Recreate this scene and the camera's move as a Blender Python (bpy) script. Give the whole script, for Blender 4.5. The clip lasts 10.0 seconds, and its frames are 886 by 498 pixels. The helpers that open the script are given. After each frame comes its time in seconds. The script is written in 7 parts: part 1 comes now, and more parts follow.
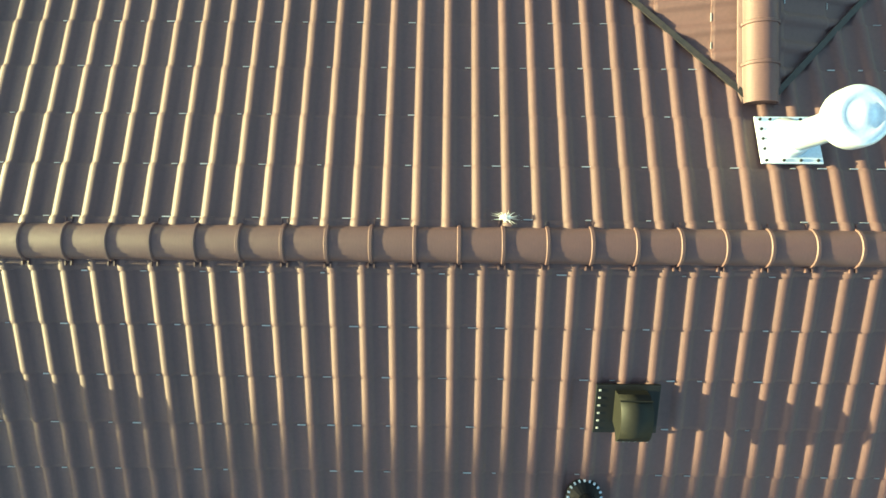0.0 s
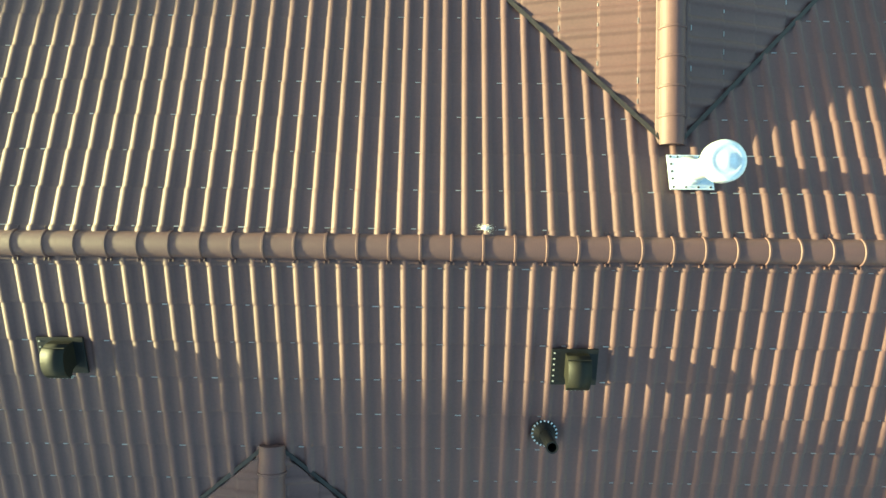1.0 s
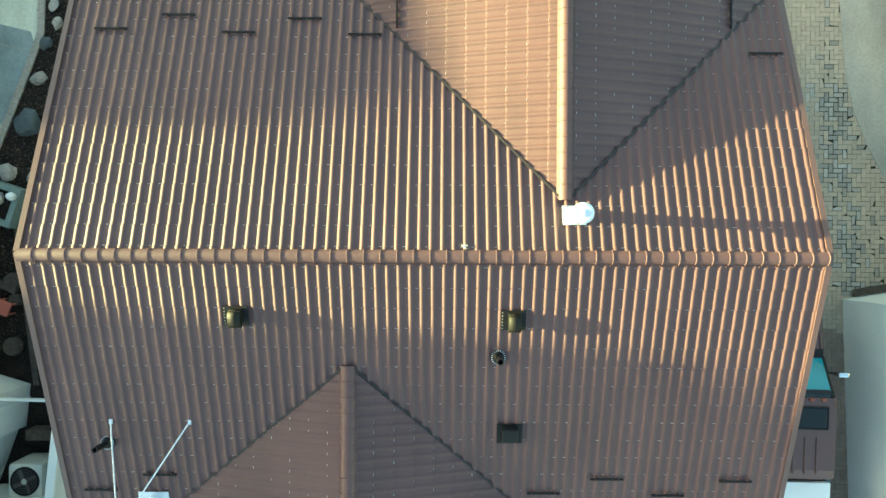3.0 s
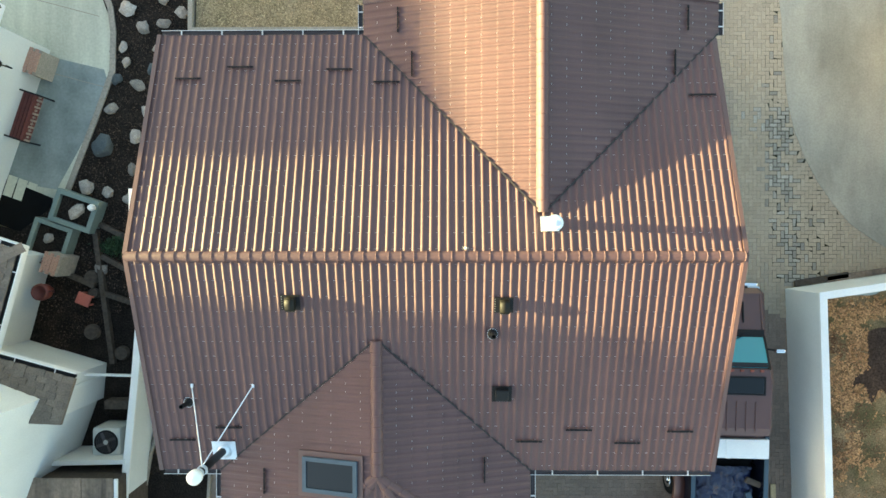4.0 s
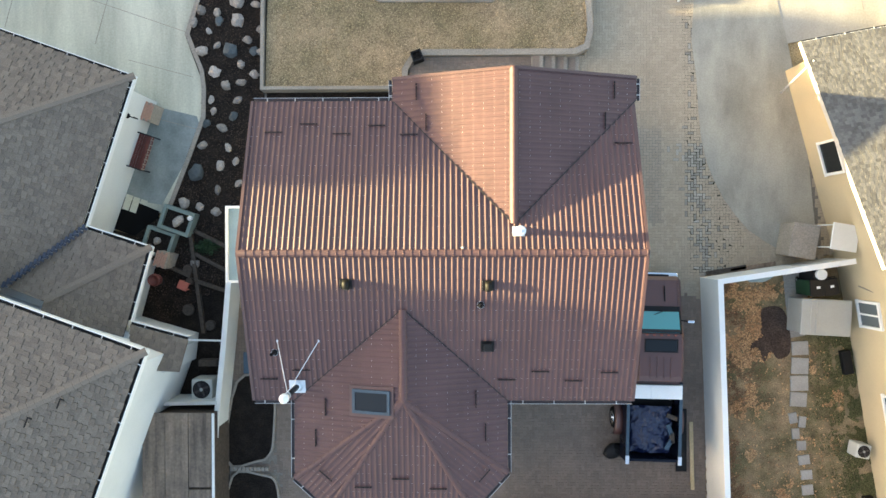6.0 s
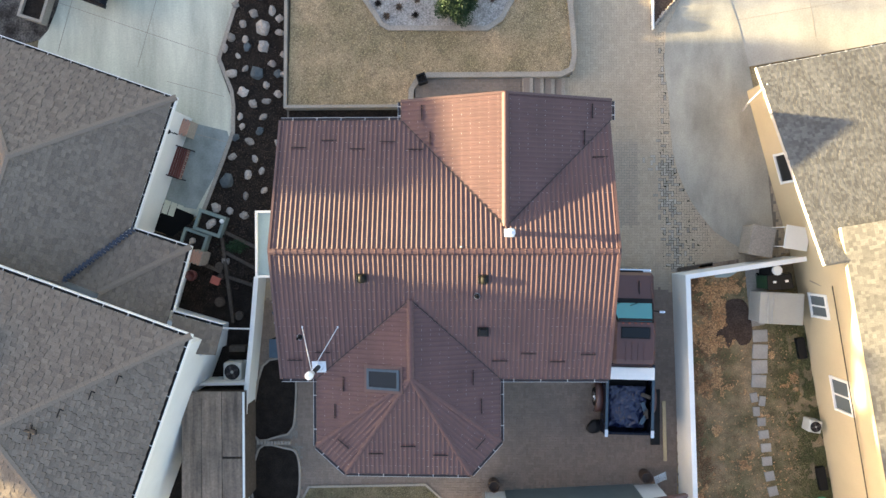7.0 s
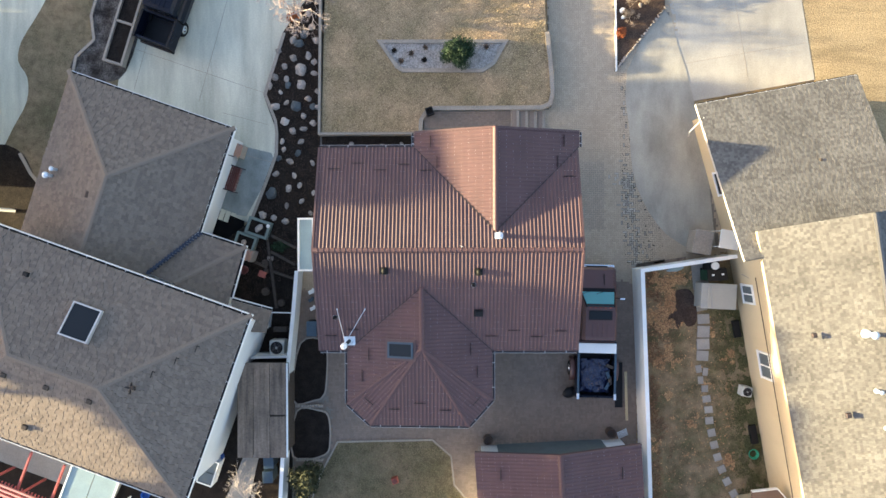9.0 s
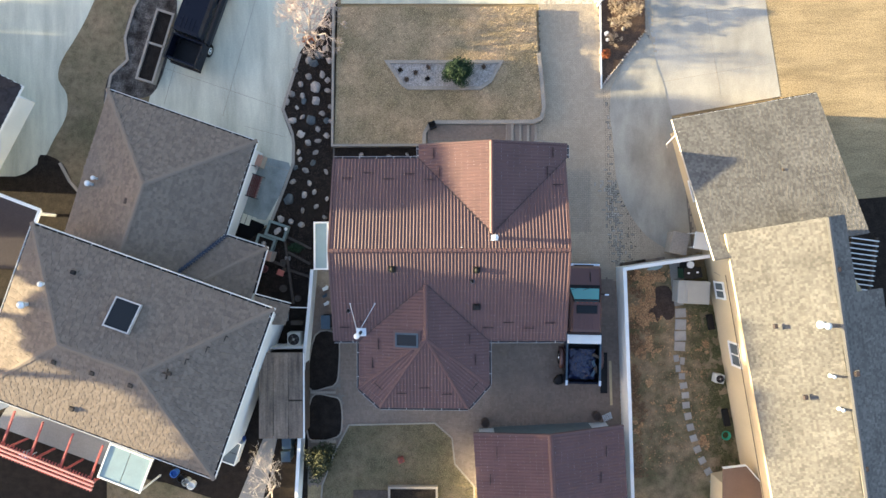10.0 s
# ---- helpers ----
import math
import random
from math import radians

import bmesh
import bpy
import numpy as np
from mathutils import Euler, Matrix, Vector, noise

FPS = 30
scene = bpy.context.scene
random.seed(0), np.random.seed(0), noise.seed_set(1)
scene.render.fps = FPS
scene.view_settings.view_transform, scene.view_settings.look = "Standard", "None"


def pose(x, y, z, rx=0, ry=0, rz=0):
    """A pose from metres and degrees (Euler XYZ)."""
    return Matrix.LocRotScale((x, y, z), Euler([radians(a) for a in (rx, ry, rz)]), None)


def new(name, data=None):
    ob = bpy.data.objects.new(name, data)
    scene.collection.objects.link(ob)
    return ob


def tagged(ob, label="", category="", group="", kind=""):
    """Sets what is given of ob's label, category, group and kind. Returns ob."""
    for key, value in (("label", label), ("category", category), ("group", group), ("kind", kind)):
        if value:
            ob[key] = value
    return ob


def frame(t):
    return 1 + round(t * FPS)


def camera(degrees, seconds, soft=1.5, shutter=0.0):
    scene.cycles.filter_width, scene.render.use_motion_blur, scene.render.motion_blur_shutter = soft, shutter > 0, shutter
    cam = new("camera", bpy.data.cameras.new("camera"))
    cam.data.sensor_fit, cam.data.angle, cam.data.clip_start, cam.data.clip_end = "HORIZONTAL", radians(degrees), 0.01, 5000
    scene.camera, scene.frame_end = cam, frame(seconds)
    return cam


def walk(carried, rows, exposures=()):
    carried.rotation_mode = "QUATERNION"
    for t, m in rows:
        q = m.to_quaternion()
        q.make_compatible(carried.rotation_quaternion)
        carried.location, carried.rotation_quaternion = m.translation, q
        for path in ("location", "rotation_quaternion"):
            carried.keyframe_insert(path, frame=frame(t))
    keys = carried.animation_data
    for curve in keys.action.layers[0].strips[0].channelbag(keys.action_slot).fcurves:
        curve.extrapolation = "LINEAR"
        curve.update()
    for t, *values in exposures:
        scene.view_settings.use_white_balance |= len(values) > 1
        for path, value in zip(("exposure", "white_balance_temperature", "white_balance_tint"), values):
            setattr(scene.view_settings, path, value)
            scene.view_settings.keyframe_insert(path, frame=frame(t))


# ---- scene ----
import itertools

cam = camera(73.2, 10.0)
PATH = [
    (0.0, 0.291, -0.108, 8.578, 0.708, 0.619, 0.573),
    (0.5, 0.297, -0.101, 9.219, 0.542, 0.531, 0.647),
    (1.0, 0.296, -0.082, 9.927, 0.355, 0.275, 0.665),
    (1.5, 0.278, -0.055, 10.795, 0.228, -0.012, 0.636),
    (2.0, 0.257, -0.030, 11.796, 0.126, -0.198, 0.601),
    (2.5, 0.268, 0.016, 12.867, -0.003, -0.183, 0.508),
    (2.7, 0.282, 0.045, 13.367, -0.068, -0.129, 0.444),
    (3.8, 0.300, 0.234, 16.362, -0.580, 0.562, -0.031),
    (4.0, 0.288, 0.225, 16.915, -0.602, 0.592, -0.046),
    (4.5, 0.251, 0.177, 18.349, -0.593, 0.581, -0.054),
    (5.0, 0.225, 0.191, 19.851, -0.586, 0.649, -0.054),
    (5.5, 0.245, 0.228, 21.353, -0.609, 0.744, -0.109),
    (5.7, 0.263, 0.251, 21.973, -0.597, 0.768, -0.115),
    (6.8, 0.323, 0.250, 25.326, -0.548, 0.954, -0.130),
    (7.0, 0.314, 0.237, 25.923, -0.548, 0.943, -0.126),
    (7.5, 0.262, 0.200, 27.506, -0.518, 0.901, -0.122),
    (8.0, 0.232, 0.184, 28.928, -0.441, 0.881, -0.151),
    (8.5, 0.233, 0.183, 30.384, -0.408, 0.910, -0.146),
    (9.0, 0.227, 0.169, 31.982, -0.359, 0.956, -0.133),
    (9.5, 0.197, 0.166, 33.580, -0.307, 0.936, -0.148),
    (10.0, 0.133, 0.158, 35.250, -0.237, 0.859, -0.165),
]
EXPOSE = [(0.0, 2.7, 5600, -14), (2.5, 3.02, 5800, -17), (4.0, 3.2, 6200, 1), (5.5, 3.18, 6200, 10), (7.5, 2.92, 5930, 19), (10.0, 2.72, 5620, 19)]
walk(cam, [(t, pose(x, y, z, a, b, c)) for t, x, y, z, a, b, c in PATH], EXPOSE)

# ---- light: a low evening sun from the west, a clear sky ----
SUN_EL, SUN_AZ = radians(8.2), radians(-3.0)      # height; the way the light travels, from +x
world = bpy.data.worlds.new("sky")
scene.world = world
world.use_nodes = True
wt = world.node_tree
sky = wt.nodes.new("ShaderNodeTexSky")
sky.sky_type, sky.sun_disc = "NISHITA", False
sky.sun_elevation, sky.sun_rotation = SUN_EL, radians(-90) - SUN_AZ
sky.air_density, sky.dust_density, sky.ozone_density = 1.0, 1.6, 0.35
wt.links.new(sky.outputs[0], wt.nodes["Background"].inputs[0])
wt.nodes["Background"].inputs[1].default_value = 0.09
sun = new("sun", bpy.data.lights.new("sun", "SUN"))
sun.data.energy, sun.data.angle, sun.data.color = 5.0, radians(0.6), (1.0, 0.80, 0.385)
travel = Vector((math.cos(SUN_AZ) * math.cos(SUN_EL), math.sin(SUN_AZ) * math.cos(SUN_EL), -math.sin(SUN_EL)))
sun.matrix_world = Matrix.Translation((-60, 10, 30)) @ travel.to_track_quat("-Z", "Y").to_matrix().to_4x4()

# ---- materials ----
def material(name, base, other=None, big=0.6, fine=12.0, rough=0.7, metal=0.0, bump=0.0, bump_scale=60.0, mix=0.6,
             grain=0.25, island=0.0, each=0.0, spec=0.5, detail=6.0, rough_var=0.1, stain=0.0, stain_size=(0.5, 0.5), stain_turn=0.0):
    """Two-scale procedural paint: broad patches from base to other, fine grain, and a bump."""
    m = bpy.data.materials.new(name)
    m.use_nodes = True
    nt = m.node_tree
    b = nt.nodes["Principled BSDF"]
    n, l = nt.nodes.new, nt.links.new
    co = n("ShaderNodeTexCoord")
    other = other or tuple(c * 0.7 for c in base)
    spec = spec if rough < 0.84 else spec * 0.25
    n1 = n("ShaderNodeTexNoise"); n1.inputs["Scale"].default_value = big; n1.inputs["Detail"].default_value = detail
    n2 = n("ShaderNodeTexNoise"); n2.inputs["Scale"].default_value = fine; n2.inputs["Detail"].default_value = 5
    l(co.outputs["Object"], n1.inputs["Vector"]); l(co.outputs["Object"], n2.inputs["Vector"])
    r1 = n("ShaderNodeMapRange"); r1.inputs[1].default_value, r1.inputs[2].default_value = 0.35, 0.65
    r1.inputs[4].default_value = mix
    l(n1.outputs[0], r1.inputs[0])
    mx = n("ShaderNodeMix"); mx.data_type = "RGBA"
    mx.inputs[6].default_value, mx.inputs[7].default_value = (*base, 1), (*other, 1)
    l(r1.outputs[0], mx.inputs[0])
    r2 = n("ShaderNodeMapRange"); r2.inputs[1].default_value, r2.inputs[2].default_value = 0.3, 0.7
    r2.inputs[3].default_value, r2.inputs[4].default_value = 1 - grain, 1 + grain
    l(n2.outputs[0], r2.inputs[0])
    value = r2.outputs[0]
    if stain:
        mp = n("ShaderNodeMapping")
        mp.inputs["Rotation"].default_value = (0, 0, radians(stain_turn))
        mp.inputs["Scale"].default_value = (stain_size[0], stain_size[1], 0.5)
        l(co.outputs["Object"], mp.inputs["Vector"])
        n4 = n("ShaderNodeTexNoise"); n4.inputs["Scale"].default_value = 1.0; n4.inputs["Detail"].default_value = 7; n4.inputs["Roughness"].default_value = 0.62
        l(mp.outputs[0], n4.inputs["Vector"])
        r4 = n("ShaderNodeMapRange"); r4.inputs[1].default_value, r4.inputs[2].default_value = 0.38, 0.68
        r4.inputs[3].default_value, r4.inputs[4].default_value = 1 + stain * 0.3, 1 - stain
        l(n4.outputs[0], r4.inputs[0])
        m4 = n("ShaderNodeMath"); m4.operation = "MULTIPLY"
        l(value, m4.inputs[0]); l(r4.outputs[0], m4.inputs[1])
        value = m4.outputs[0]
    for amount, node, socket in ((island, "ShaderNodeNewGeometry", "Random Per Island"), (each, "ShaderNodeObjectInfo", "Random")):
        if amount:
            g = n(node)
            r3 = n("ShaderNodeMapRange"); r3.inputs[3].default_value, r3.inputs[4].default_value = 1 - amount, 1 + amount
            l(g.outputs[socket], r3.inputs[0])
            mu = n("ShaderNodeMath"); mu.operation = "MULTIPLY"
            l(value, mu.inputs[0]); l(r3.outputs[0], mu.inputs[1])
            value = mu.outputs[0]
    sc = n("ShaderNodeVectorMath"); sc.operation = "SCALE"
    l(mx.outputs[2], sc.inputs[0]); l(value, sc.inputs[3])
    l(sc.outputs[0], b.inputs["Base Color"])
    rr = n("ShaderNodeMapRange"); rr.inputs[3].default_value, rr.inputs[4].default_value = rough - rough_var, min(1, rough + rough_var)
    l(n1.outputs[0], rr.inputs[0]); l(rr.outputs[0], b.inputs["Roughness"])
    b.inputs["Metallic"].default_value, b.inputs["Specular IOR Level"].default_value = metal, spec
    if bump:
        n3 = n("ShaderNodeTexNoise"); n3.inputs["Scale"].default_value = bump_scale; n3.inputs["Detail"].default_value = 6
        l(co.outputs["Object"], n3.inputs["Vector"])
        bp = n("ShaderNodeBump"); bp.inputs["Distance"].default_value = bump; bp.inputs["Strength"].default_value = 0.8
        l(n3.outputs[0], bp.inputs["Height"]); l(bp.outputs[0], b.inputs["Normal"])
    return m


def glass_pane(name, tint, rough=0.03):
    m = bpy.data.materials.new(name)
    m.use_nodes = True
    b = m.node_tree.nodes["Principled BSDF"]
    b.inputs["Base Color"].default_value = (*tint, 1)
    b.inputs["Roughness"].default_value, b.inputs["Specular IOR Level"].default_value = rough, 0.35
    return m


M = {}
M["roof"] = material("roof_paint", (0.096, 0.0475, 0.046), (0.082, 0.0405, 0.041), 0.8, 40, 0.64, 0.0, 0.001, 160, grain=0.08, spec=0.56, stain=0.14, stain_size=(1.6, 0.5))
M["edge_glint"] = material("pale_edge_glint", (0.42, 0.41, 0.41), None, 9, 60, 0.35, 0.4, mix=0.3, grain=0.1)
M["trim"] = material("trim_paint", (0.10, 0.056, 0.05), None, 1.5, 40, 0.42, grain=0.1, mix=0.3)
M["gutter_dark"] = material("dark_gutter", (0.05, 0.04, 0.042), None, 1.5, 30, 0.4, grain=0.15)
M["gutter"] = material("gutter_metal", (0.62, 0.60, 0.58), None, 1.5, 30, 0.4, 0.3, grain=0.15)
M["flash"] = material("valley_flashing", (0.014, 0.012, 0.013), (0.03, 0.02, 0.018), 5, 40, 0.6, grain=0.4)
M["black"] = material("black_plastic", (0.010, 0.010, 0.011), None, 3, 40, 0.55, grain=0.2, spec=0.25)
M["bronze"] = material("vent_cover", (0.010, 0.009, 0.0055), (0.007, 0.0065, 0.0045), 6, 60, 0.6, 0.1, grain=0.15, spec=0.3)
M["galv"] = material("galvanized_steel", (0.66, 0.71, 0.76), (0.58, 0.63, 0.68), 9, 60, 0.36, 0.4, grain=0.08)
M["stucco"] = material("white_stucco", (0.69, 0.70, 0.68), (0.60, 0.615, 0.60), 0.8, 40, 0.9, 0, 0.004, 120, grain=0.06)
M["cream"] = material("cream_stucco", (0.56, 0.46, 0.30), (0.50, 0.41, 0.27), 0.7, 40, 0.9, 0, 0.004, 120, grain=0.06)
M["white"] = material("white_paint", (0.8, 0.8, 0.78), None, 2, 40, 0.5, mix=0.15, grain=0.05)
M["shingle"] = material("asphalt_shingle", (0.185, 0.152, 0.123), (0.150, 0.123, 0.10), 0.4, 30, 0.95, 0, 0.004, 150, grain=0.2, island=0.15, mix=0.2)
M["shingle_tan"] = material("tan_shingle", (0.150, 0.143, 0.132), (0.124, 0.118, 0.109), 0.4, 40, 0.95, 0, 0.004, 150, grain=0.2, island=0.24, stain=0.2, stain_size=(0.6, 0.6))
M["concrete"] = material("concrete", (0.60, 0.585, 0.465), (0.46, 0.45, 0.36), 0.25, 14, 0.85, 0, 0.003, 90, grain=0.09, stain=0.3, stain_size=(0.9, 0.14), stain_turn=17)
M["concrete2"] = material("old_concrete", (0.30, 0.285, 0.26), (0.22, 0.21, 0.19), 0.45, 14, 0.88, 0, 0.004, 90, grain=0.12)
M["kerb"] = material("kerb_stone", (0.34, 0.295, 0.245), (0.25, 0.22, 0.185), 1.2, 20, 0.9, 0, 0.006, 60, grain=0.2)
M["paver"] = material("paver", (0.43, 0.355, 0.262), (0.335, 0.275, 0.204), 0.3, 25, 0.85, 0, 0.004, 90, grain=0.12, island=0.07)
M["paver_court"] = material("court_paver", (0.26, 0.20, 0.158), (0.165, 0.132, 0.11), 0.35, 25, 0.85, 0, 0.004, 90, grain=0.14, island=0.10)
M["paver_near"] = material("paver_block", (0.38, 0.318, 0.245), (0.30, 0.25, 0.195), 0.3, 25, 0.85, 0, 0.004, 90, grain=0.12, each=0.07)
M["sand"] = material("joint_sand", (0.22, 0.195, 0.165), (0.15, 0.135, 0.11), 0.5, 25, 0.95, grain=0.25)
M["lawn"] = material("dry_lawn", (0.47, 0.34, 0.205), (0.235, 0.19, 0.105), 0.7, 26, 0.95, 0, 0.02, 40, grain=0.45, mix=0.85, detail=10, stain=0.3, stain_size=(2.5, 2.5))
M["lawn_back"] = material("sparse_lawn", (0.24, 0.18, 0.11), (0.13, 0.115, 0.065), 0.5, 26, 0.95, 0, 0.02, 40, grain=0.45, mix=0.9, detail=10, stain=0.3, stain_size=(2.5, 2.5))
# the stretched stain puts long shadow streaks into the straw colour
M["straw"] = material("straw_field", (0.39, 0.295, 0.165), (0.24, 0.18, 0.10), 0.16, 18, 0.95, 0, 0.03, 20, grain=0.4, detail=10, stain=0.3, stain_size=(0.25, 1.2), stain_turn=8)
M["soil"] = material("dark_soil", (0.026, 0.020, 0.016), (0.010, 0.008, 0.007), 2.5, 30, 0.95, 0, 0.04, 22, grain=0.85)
M["needles"] = material("dead_tan_grass", (0.46, 0.29, 0.15), (0.27, 0.135, 0.065), 1.2, 22, 0.95, grain=0.3, island=0.45)
M["rock"] = material("field_stone", (0.37, 0.325, 0.28), (0.22, 0.195, 0.175), 4.0, 20, 0.85, 0, 0.03, 14, grain=0.3, each=0.35)
M["rock_blue"] = material("slate_boulder", (0.085, 0.10, 0.105), (0.05, 0.06, 0.064), 2.5, 20, 0.8, 0, 0.012, 18, grain=0.25, each=0.2)
M["gravel"] = material("white_gravel", (0.38, 0.345, 0.31), (0.23, 0.205, 0.185), 2.2, 16, 0.9, 0, 0.02, 50, grain=0.5)
M["wood"] = material("weathered_plywood", (0.085, 0.068, 0.055), (0.06, 0.05, 0.042), 1.5, 10, 0.85, 0, 0.004, 30, grain=0.25)
M["timber"] = material("pale_timber", (0.55, 0.44, 0.26), None, 2, 20, 0.7, grain=0.15, mix=0.3)
M["redwood"] = material("red_paint", (0.42, 0.10, 0.085), (0.35, 0.08, 0.07), 2, 20, 0.6, grain=0.12)
M["pane"] = glass_pane("dark_pane", (0.012, 0.014, 0.016))
# grey pane, lightened in its colour to stand for reflected sky
M["pane_sky_tone"] = glass_pane("sky_toned_pane", (0.11, 0.13, 0.14))
M["carred"] = material("maroon_car_paint", (0.10, 0.045, 0.038), None, 2, 60, 0.4, 0.1, mix=0.2, grain=0.04, spec=0.7, rough_var=0.03)
M["carblack"] = material("navy_car_paint", (0.004, 0.006, 0.014), None, 2, 60, 0.28, 0.0, mix=0.2, grain=0.04, spec=0.2, rough_var=0.03)
M["rubber"] = material("tyre_rubber", (0.012, 0.012, 0.012), None, 5, 50, 0.85, grain=0.2)
M["chrome"] = material("chrome", (0.8, 0.8, 0.8), None, 5, 50, 0.12, 1.0, mix=0.05, grain=0.03, rough_var=0.03)
M["tarp"] = material("blue_tarp", (0.006, 0.011, 0.040), (0.011, 0.018, 0.055), 4, 20, 0.32, 0, 0.05, 9, grain=0.3, spec=0.6)
M["steelblue"] = material("blue_frame", (0.04, 0.07, 0.10), None, 3, 30, 0.4, grain=0.1)
M["leaf"] = material("shrub_leaf", (0.020, 0.050, 0.014), (0.013, 0.034, 0.011), 4, 20, 0.7, grain=0.3, island=0.4)
M["pine"] = material("pine_needle", (0.05, 0.055, 0.02), (0.035, 0.04, 0.016), 4, 20, 0.8, grain=0.3, island=0.4)
M["twig"] = material("pale_twig", (0.52, 0.46, 0.40), (0.40, 0.34, 0.29), 3, 20, 0.9, grain=0.2)
M["bark"] = material("bark", (0.16, 0.12, 0.10), (0.1, 0.08, 0.07), 3, 20, 0.9, grain=0.3)
M["brick"] = material("buff_brick", (0.44, 0.265, 0.20), (0.33, 0.20, 0.155), 5, 30, 0.9, 0, 0.006, 40, grain=0.25, island=0.2)
M["green"] = material("green_plastic", (0.03, 0.30, 0.16), None, 4, 30, 0.5, mix=0.3, grain=0.1)
M["blue"] = material("blue_plastic", (0.03, 0.11, 0.40), None, 4, 30, 0.45, mix=0.3, grain=0.1)
M["grey_box"] = material("grey_resin", (0.37, 0.37, 0.34), None, 2, 30, 0.6, mix=0.2, grain=0.06)
M["pale_resin"] = material("pale_resin", (0.52, 0.52, 0.48), None, 2, 30, 0.6, mix=0.2, grain=0.06)
M["brownroof"] = material("brown_felt", (0.17, 0.115, 0.085), None, 1, 20, 0.9, mix=0.3, grain=0.12)
M["terracotta"] = material("terracotta", (0.30, 0.075, 0.045), None, 3, 25, 0.7, grain=0.15)
M["garage_door"] = material("teal_door", (0.10, 0.13, 0.135), None, 2, 25, 0.45, mix=0.3, grain=0.06)


# ---- shape helpers ----
def thing(name, label, category, group="", kind="", at=(0, 0, 0), turn=0.0):
    ob = new(name)
    ob.matrix_world = pose(*at, 0, 0, turn)
    ob.empty_display_size = 0.2
    return tagged(ob, label, category, group, kind)


def part(name, bm, mat, parent=None, label="", smooth=False):
    me = bpy.data.meshes.new(name)
    bmesh.ops.recalc_face_normals(bm, faces=bm.faces)
    bm.to_mesh(me)
    bm.free()
    me.materials.append(M[mat])
    if smooth:
        me.shade_smooth()
    ob = new(name, me)
    if parent:
        ob.parent = parent
    if label:
        ob["label"] = label
    return ob


def setting(name, bm, mat, label, category, smooth=False):
    return tagged(part(name, bm, mat, None, "", smooth), label, category, "", "structure")


def box(bm, cx, cy, cz, sx, sy, sz, rz=0.0, bevel=0.0, rx=0.0, ry=0.0):
    m = pose(cx, cy, cz, rx, ry, rz) @ Matrix.Diagonal((sx, sy, sz, 1))
    r = bmesh.ops.create_cube(bm, size=1, matrix=m)
    if bevel:
        es = list({e for v in r["verts"] for e in v.link_edges})
        bmesh.ops.bevel(bm, geom=es, offset=bevel, segments=2, affect="EDGES", profile=0.6)
    return bm


def boxes(*rows, bevel=0.0):
    bm = bmesh.new()
    for r in rows:
        r = tuple(r) + (0, 0, 0)
        box(bm, *r[:6], r[6], bevel, r[7], r[8])
    return bm


def prism(pts, z0, z1, bm=None):
    bm = bm or bmesh.new()
    lo = [bm.verts.new((x, y, z0)) for x, y in pts]
    hi = [bm.verts.new((x, y, z1)) for x, y in pts]
    n = len(pts)
    bm.faces.new(hi)
    bm.faces.new(lo[::-1])
    for i in range(n):
        bm.faces.new((lo[i], lo[(i + 1) % n], hi[(i + 1) % n], hi[i]))
    return bm


def tube(bm, p0, p1, r0, r1=None, n=10, caps=True):
    p0, p1 = Vector(p0), Vector(p1)
    d = p1 - p0
    m = Matrix.Translation((p0 + p1) / 2) @ d.to_track_quat("Z", "Y").to_matrix().to_4x4()
    bmesh.ops.create_cone(bm, cap_ends=caps, segments=n, radius1=r0, radius2=r0 if r1 is None else r1, depth=d.length, matrix=m)
    return bm


def tubes(pts, r, n=8, bm=None):
    bm = bm or bmesh.new()
    for a, b in zip(pts, pts[1:]):
        tube(bm, a, b, r, None, n)
    return bm


def lathe(profile, n=20, bm=None, at=(0, 0, 0)):
    """A turned shape from (radius, height) pairs."""
    bm = bm or bmesh.new()
    rings = [[bm.verts.new((at[0] + r * math.cos(6.28318 * k / n), at[1] + r * math.sin(6.28318 * k / n), at[2] + z)) for k in range(n)] for r, z in profile]
    for a, b in zip(rings, rings[1:]):
        for k in range(n):
            bm.faces.new((a[k], a[(k + 1) % n], b[(k + 1) % n], b[k]))
    bm.faces.new(rings[-1])
    bm.faces.new(rings[0][::-1])
    return bm


def ring(pts, w, z0, z1, bm=None, closed=True):
    """A band of width w that follows a line of points (a kerb, an edging, a low wall)."""
    bm = bm or bmesh.new()
    n = len(pts)
    P = [Vector(p) for p in pts]
    side = []
    for i, p in enumerate(P):
        a = P[i - 1] if closed or i else p
        b = P[(i + 1) % n] if closed or i < n - 1 else p
        d1 = (p - a).normalized() if (p - a).length else (b - p).normalized()
        d2 = (b - p).normalized() if (b - p).length else d1
        t = (d1 + d2).normalized()
        nrm = Vector((-t.y, t.x)) / max(0.5, t.dot(d1))
        side.append((p + nrm * w / 2, p - nrm * w / 2))
    for i in range(n if closed else n - 1):
        (a, b), (c, d) = side[i], side[(i + 1) % n]
        v = [bm.verts.new((q.x, q.y, z)) for z in (z0, z1) for q in (a, b, d, c)]
        for f in ((4, 5, 6, 7), (3, 2, 1, 0), (0, 1, 5, 4), (1, 2, 6, 5), (2, 3, 7, 6), (3, 0, 4, 7)):
            bm.faces.new([v[k] for k in f])
    return bm


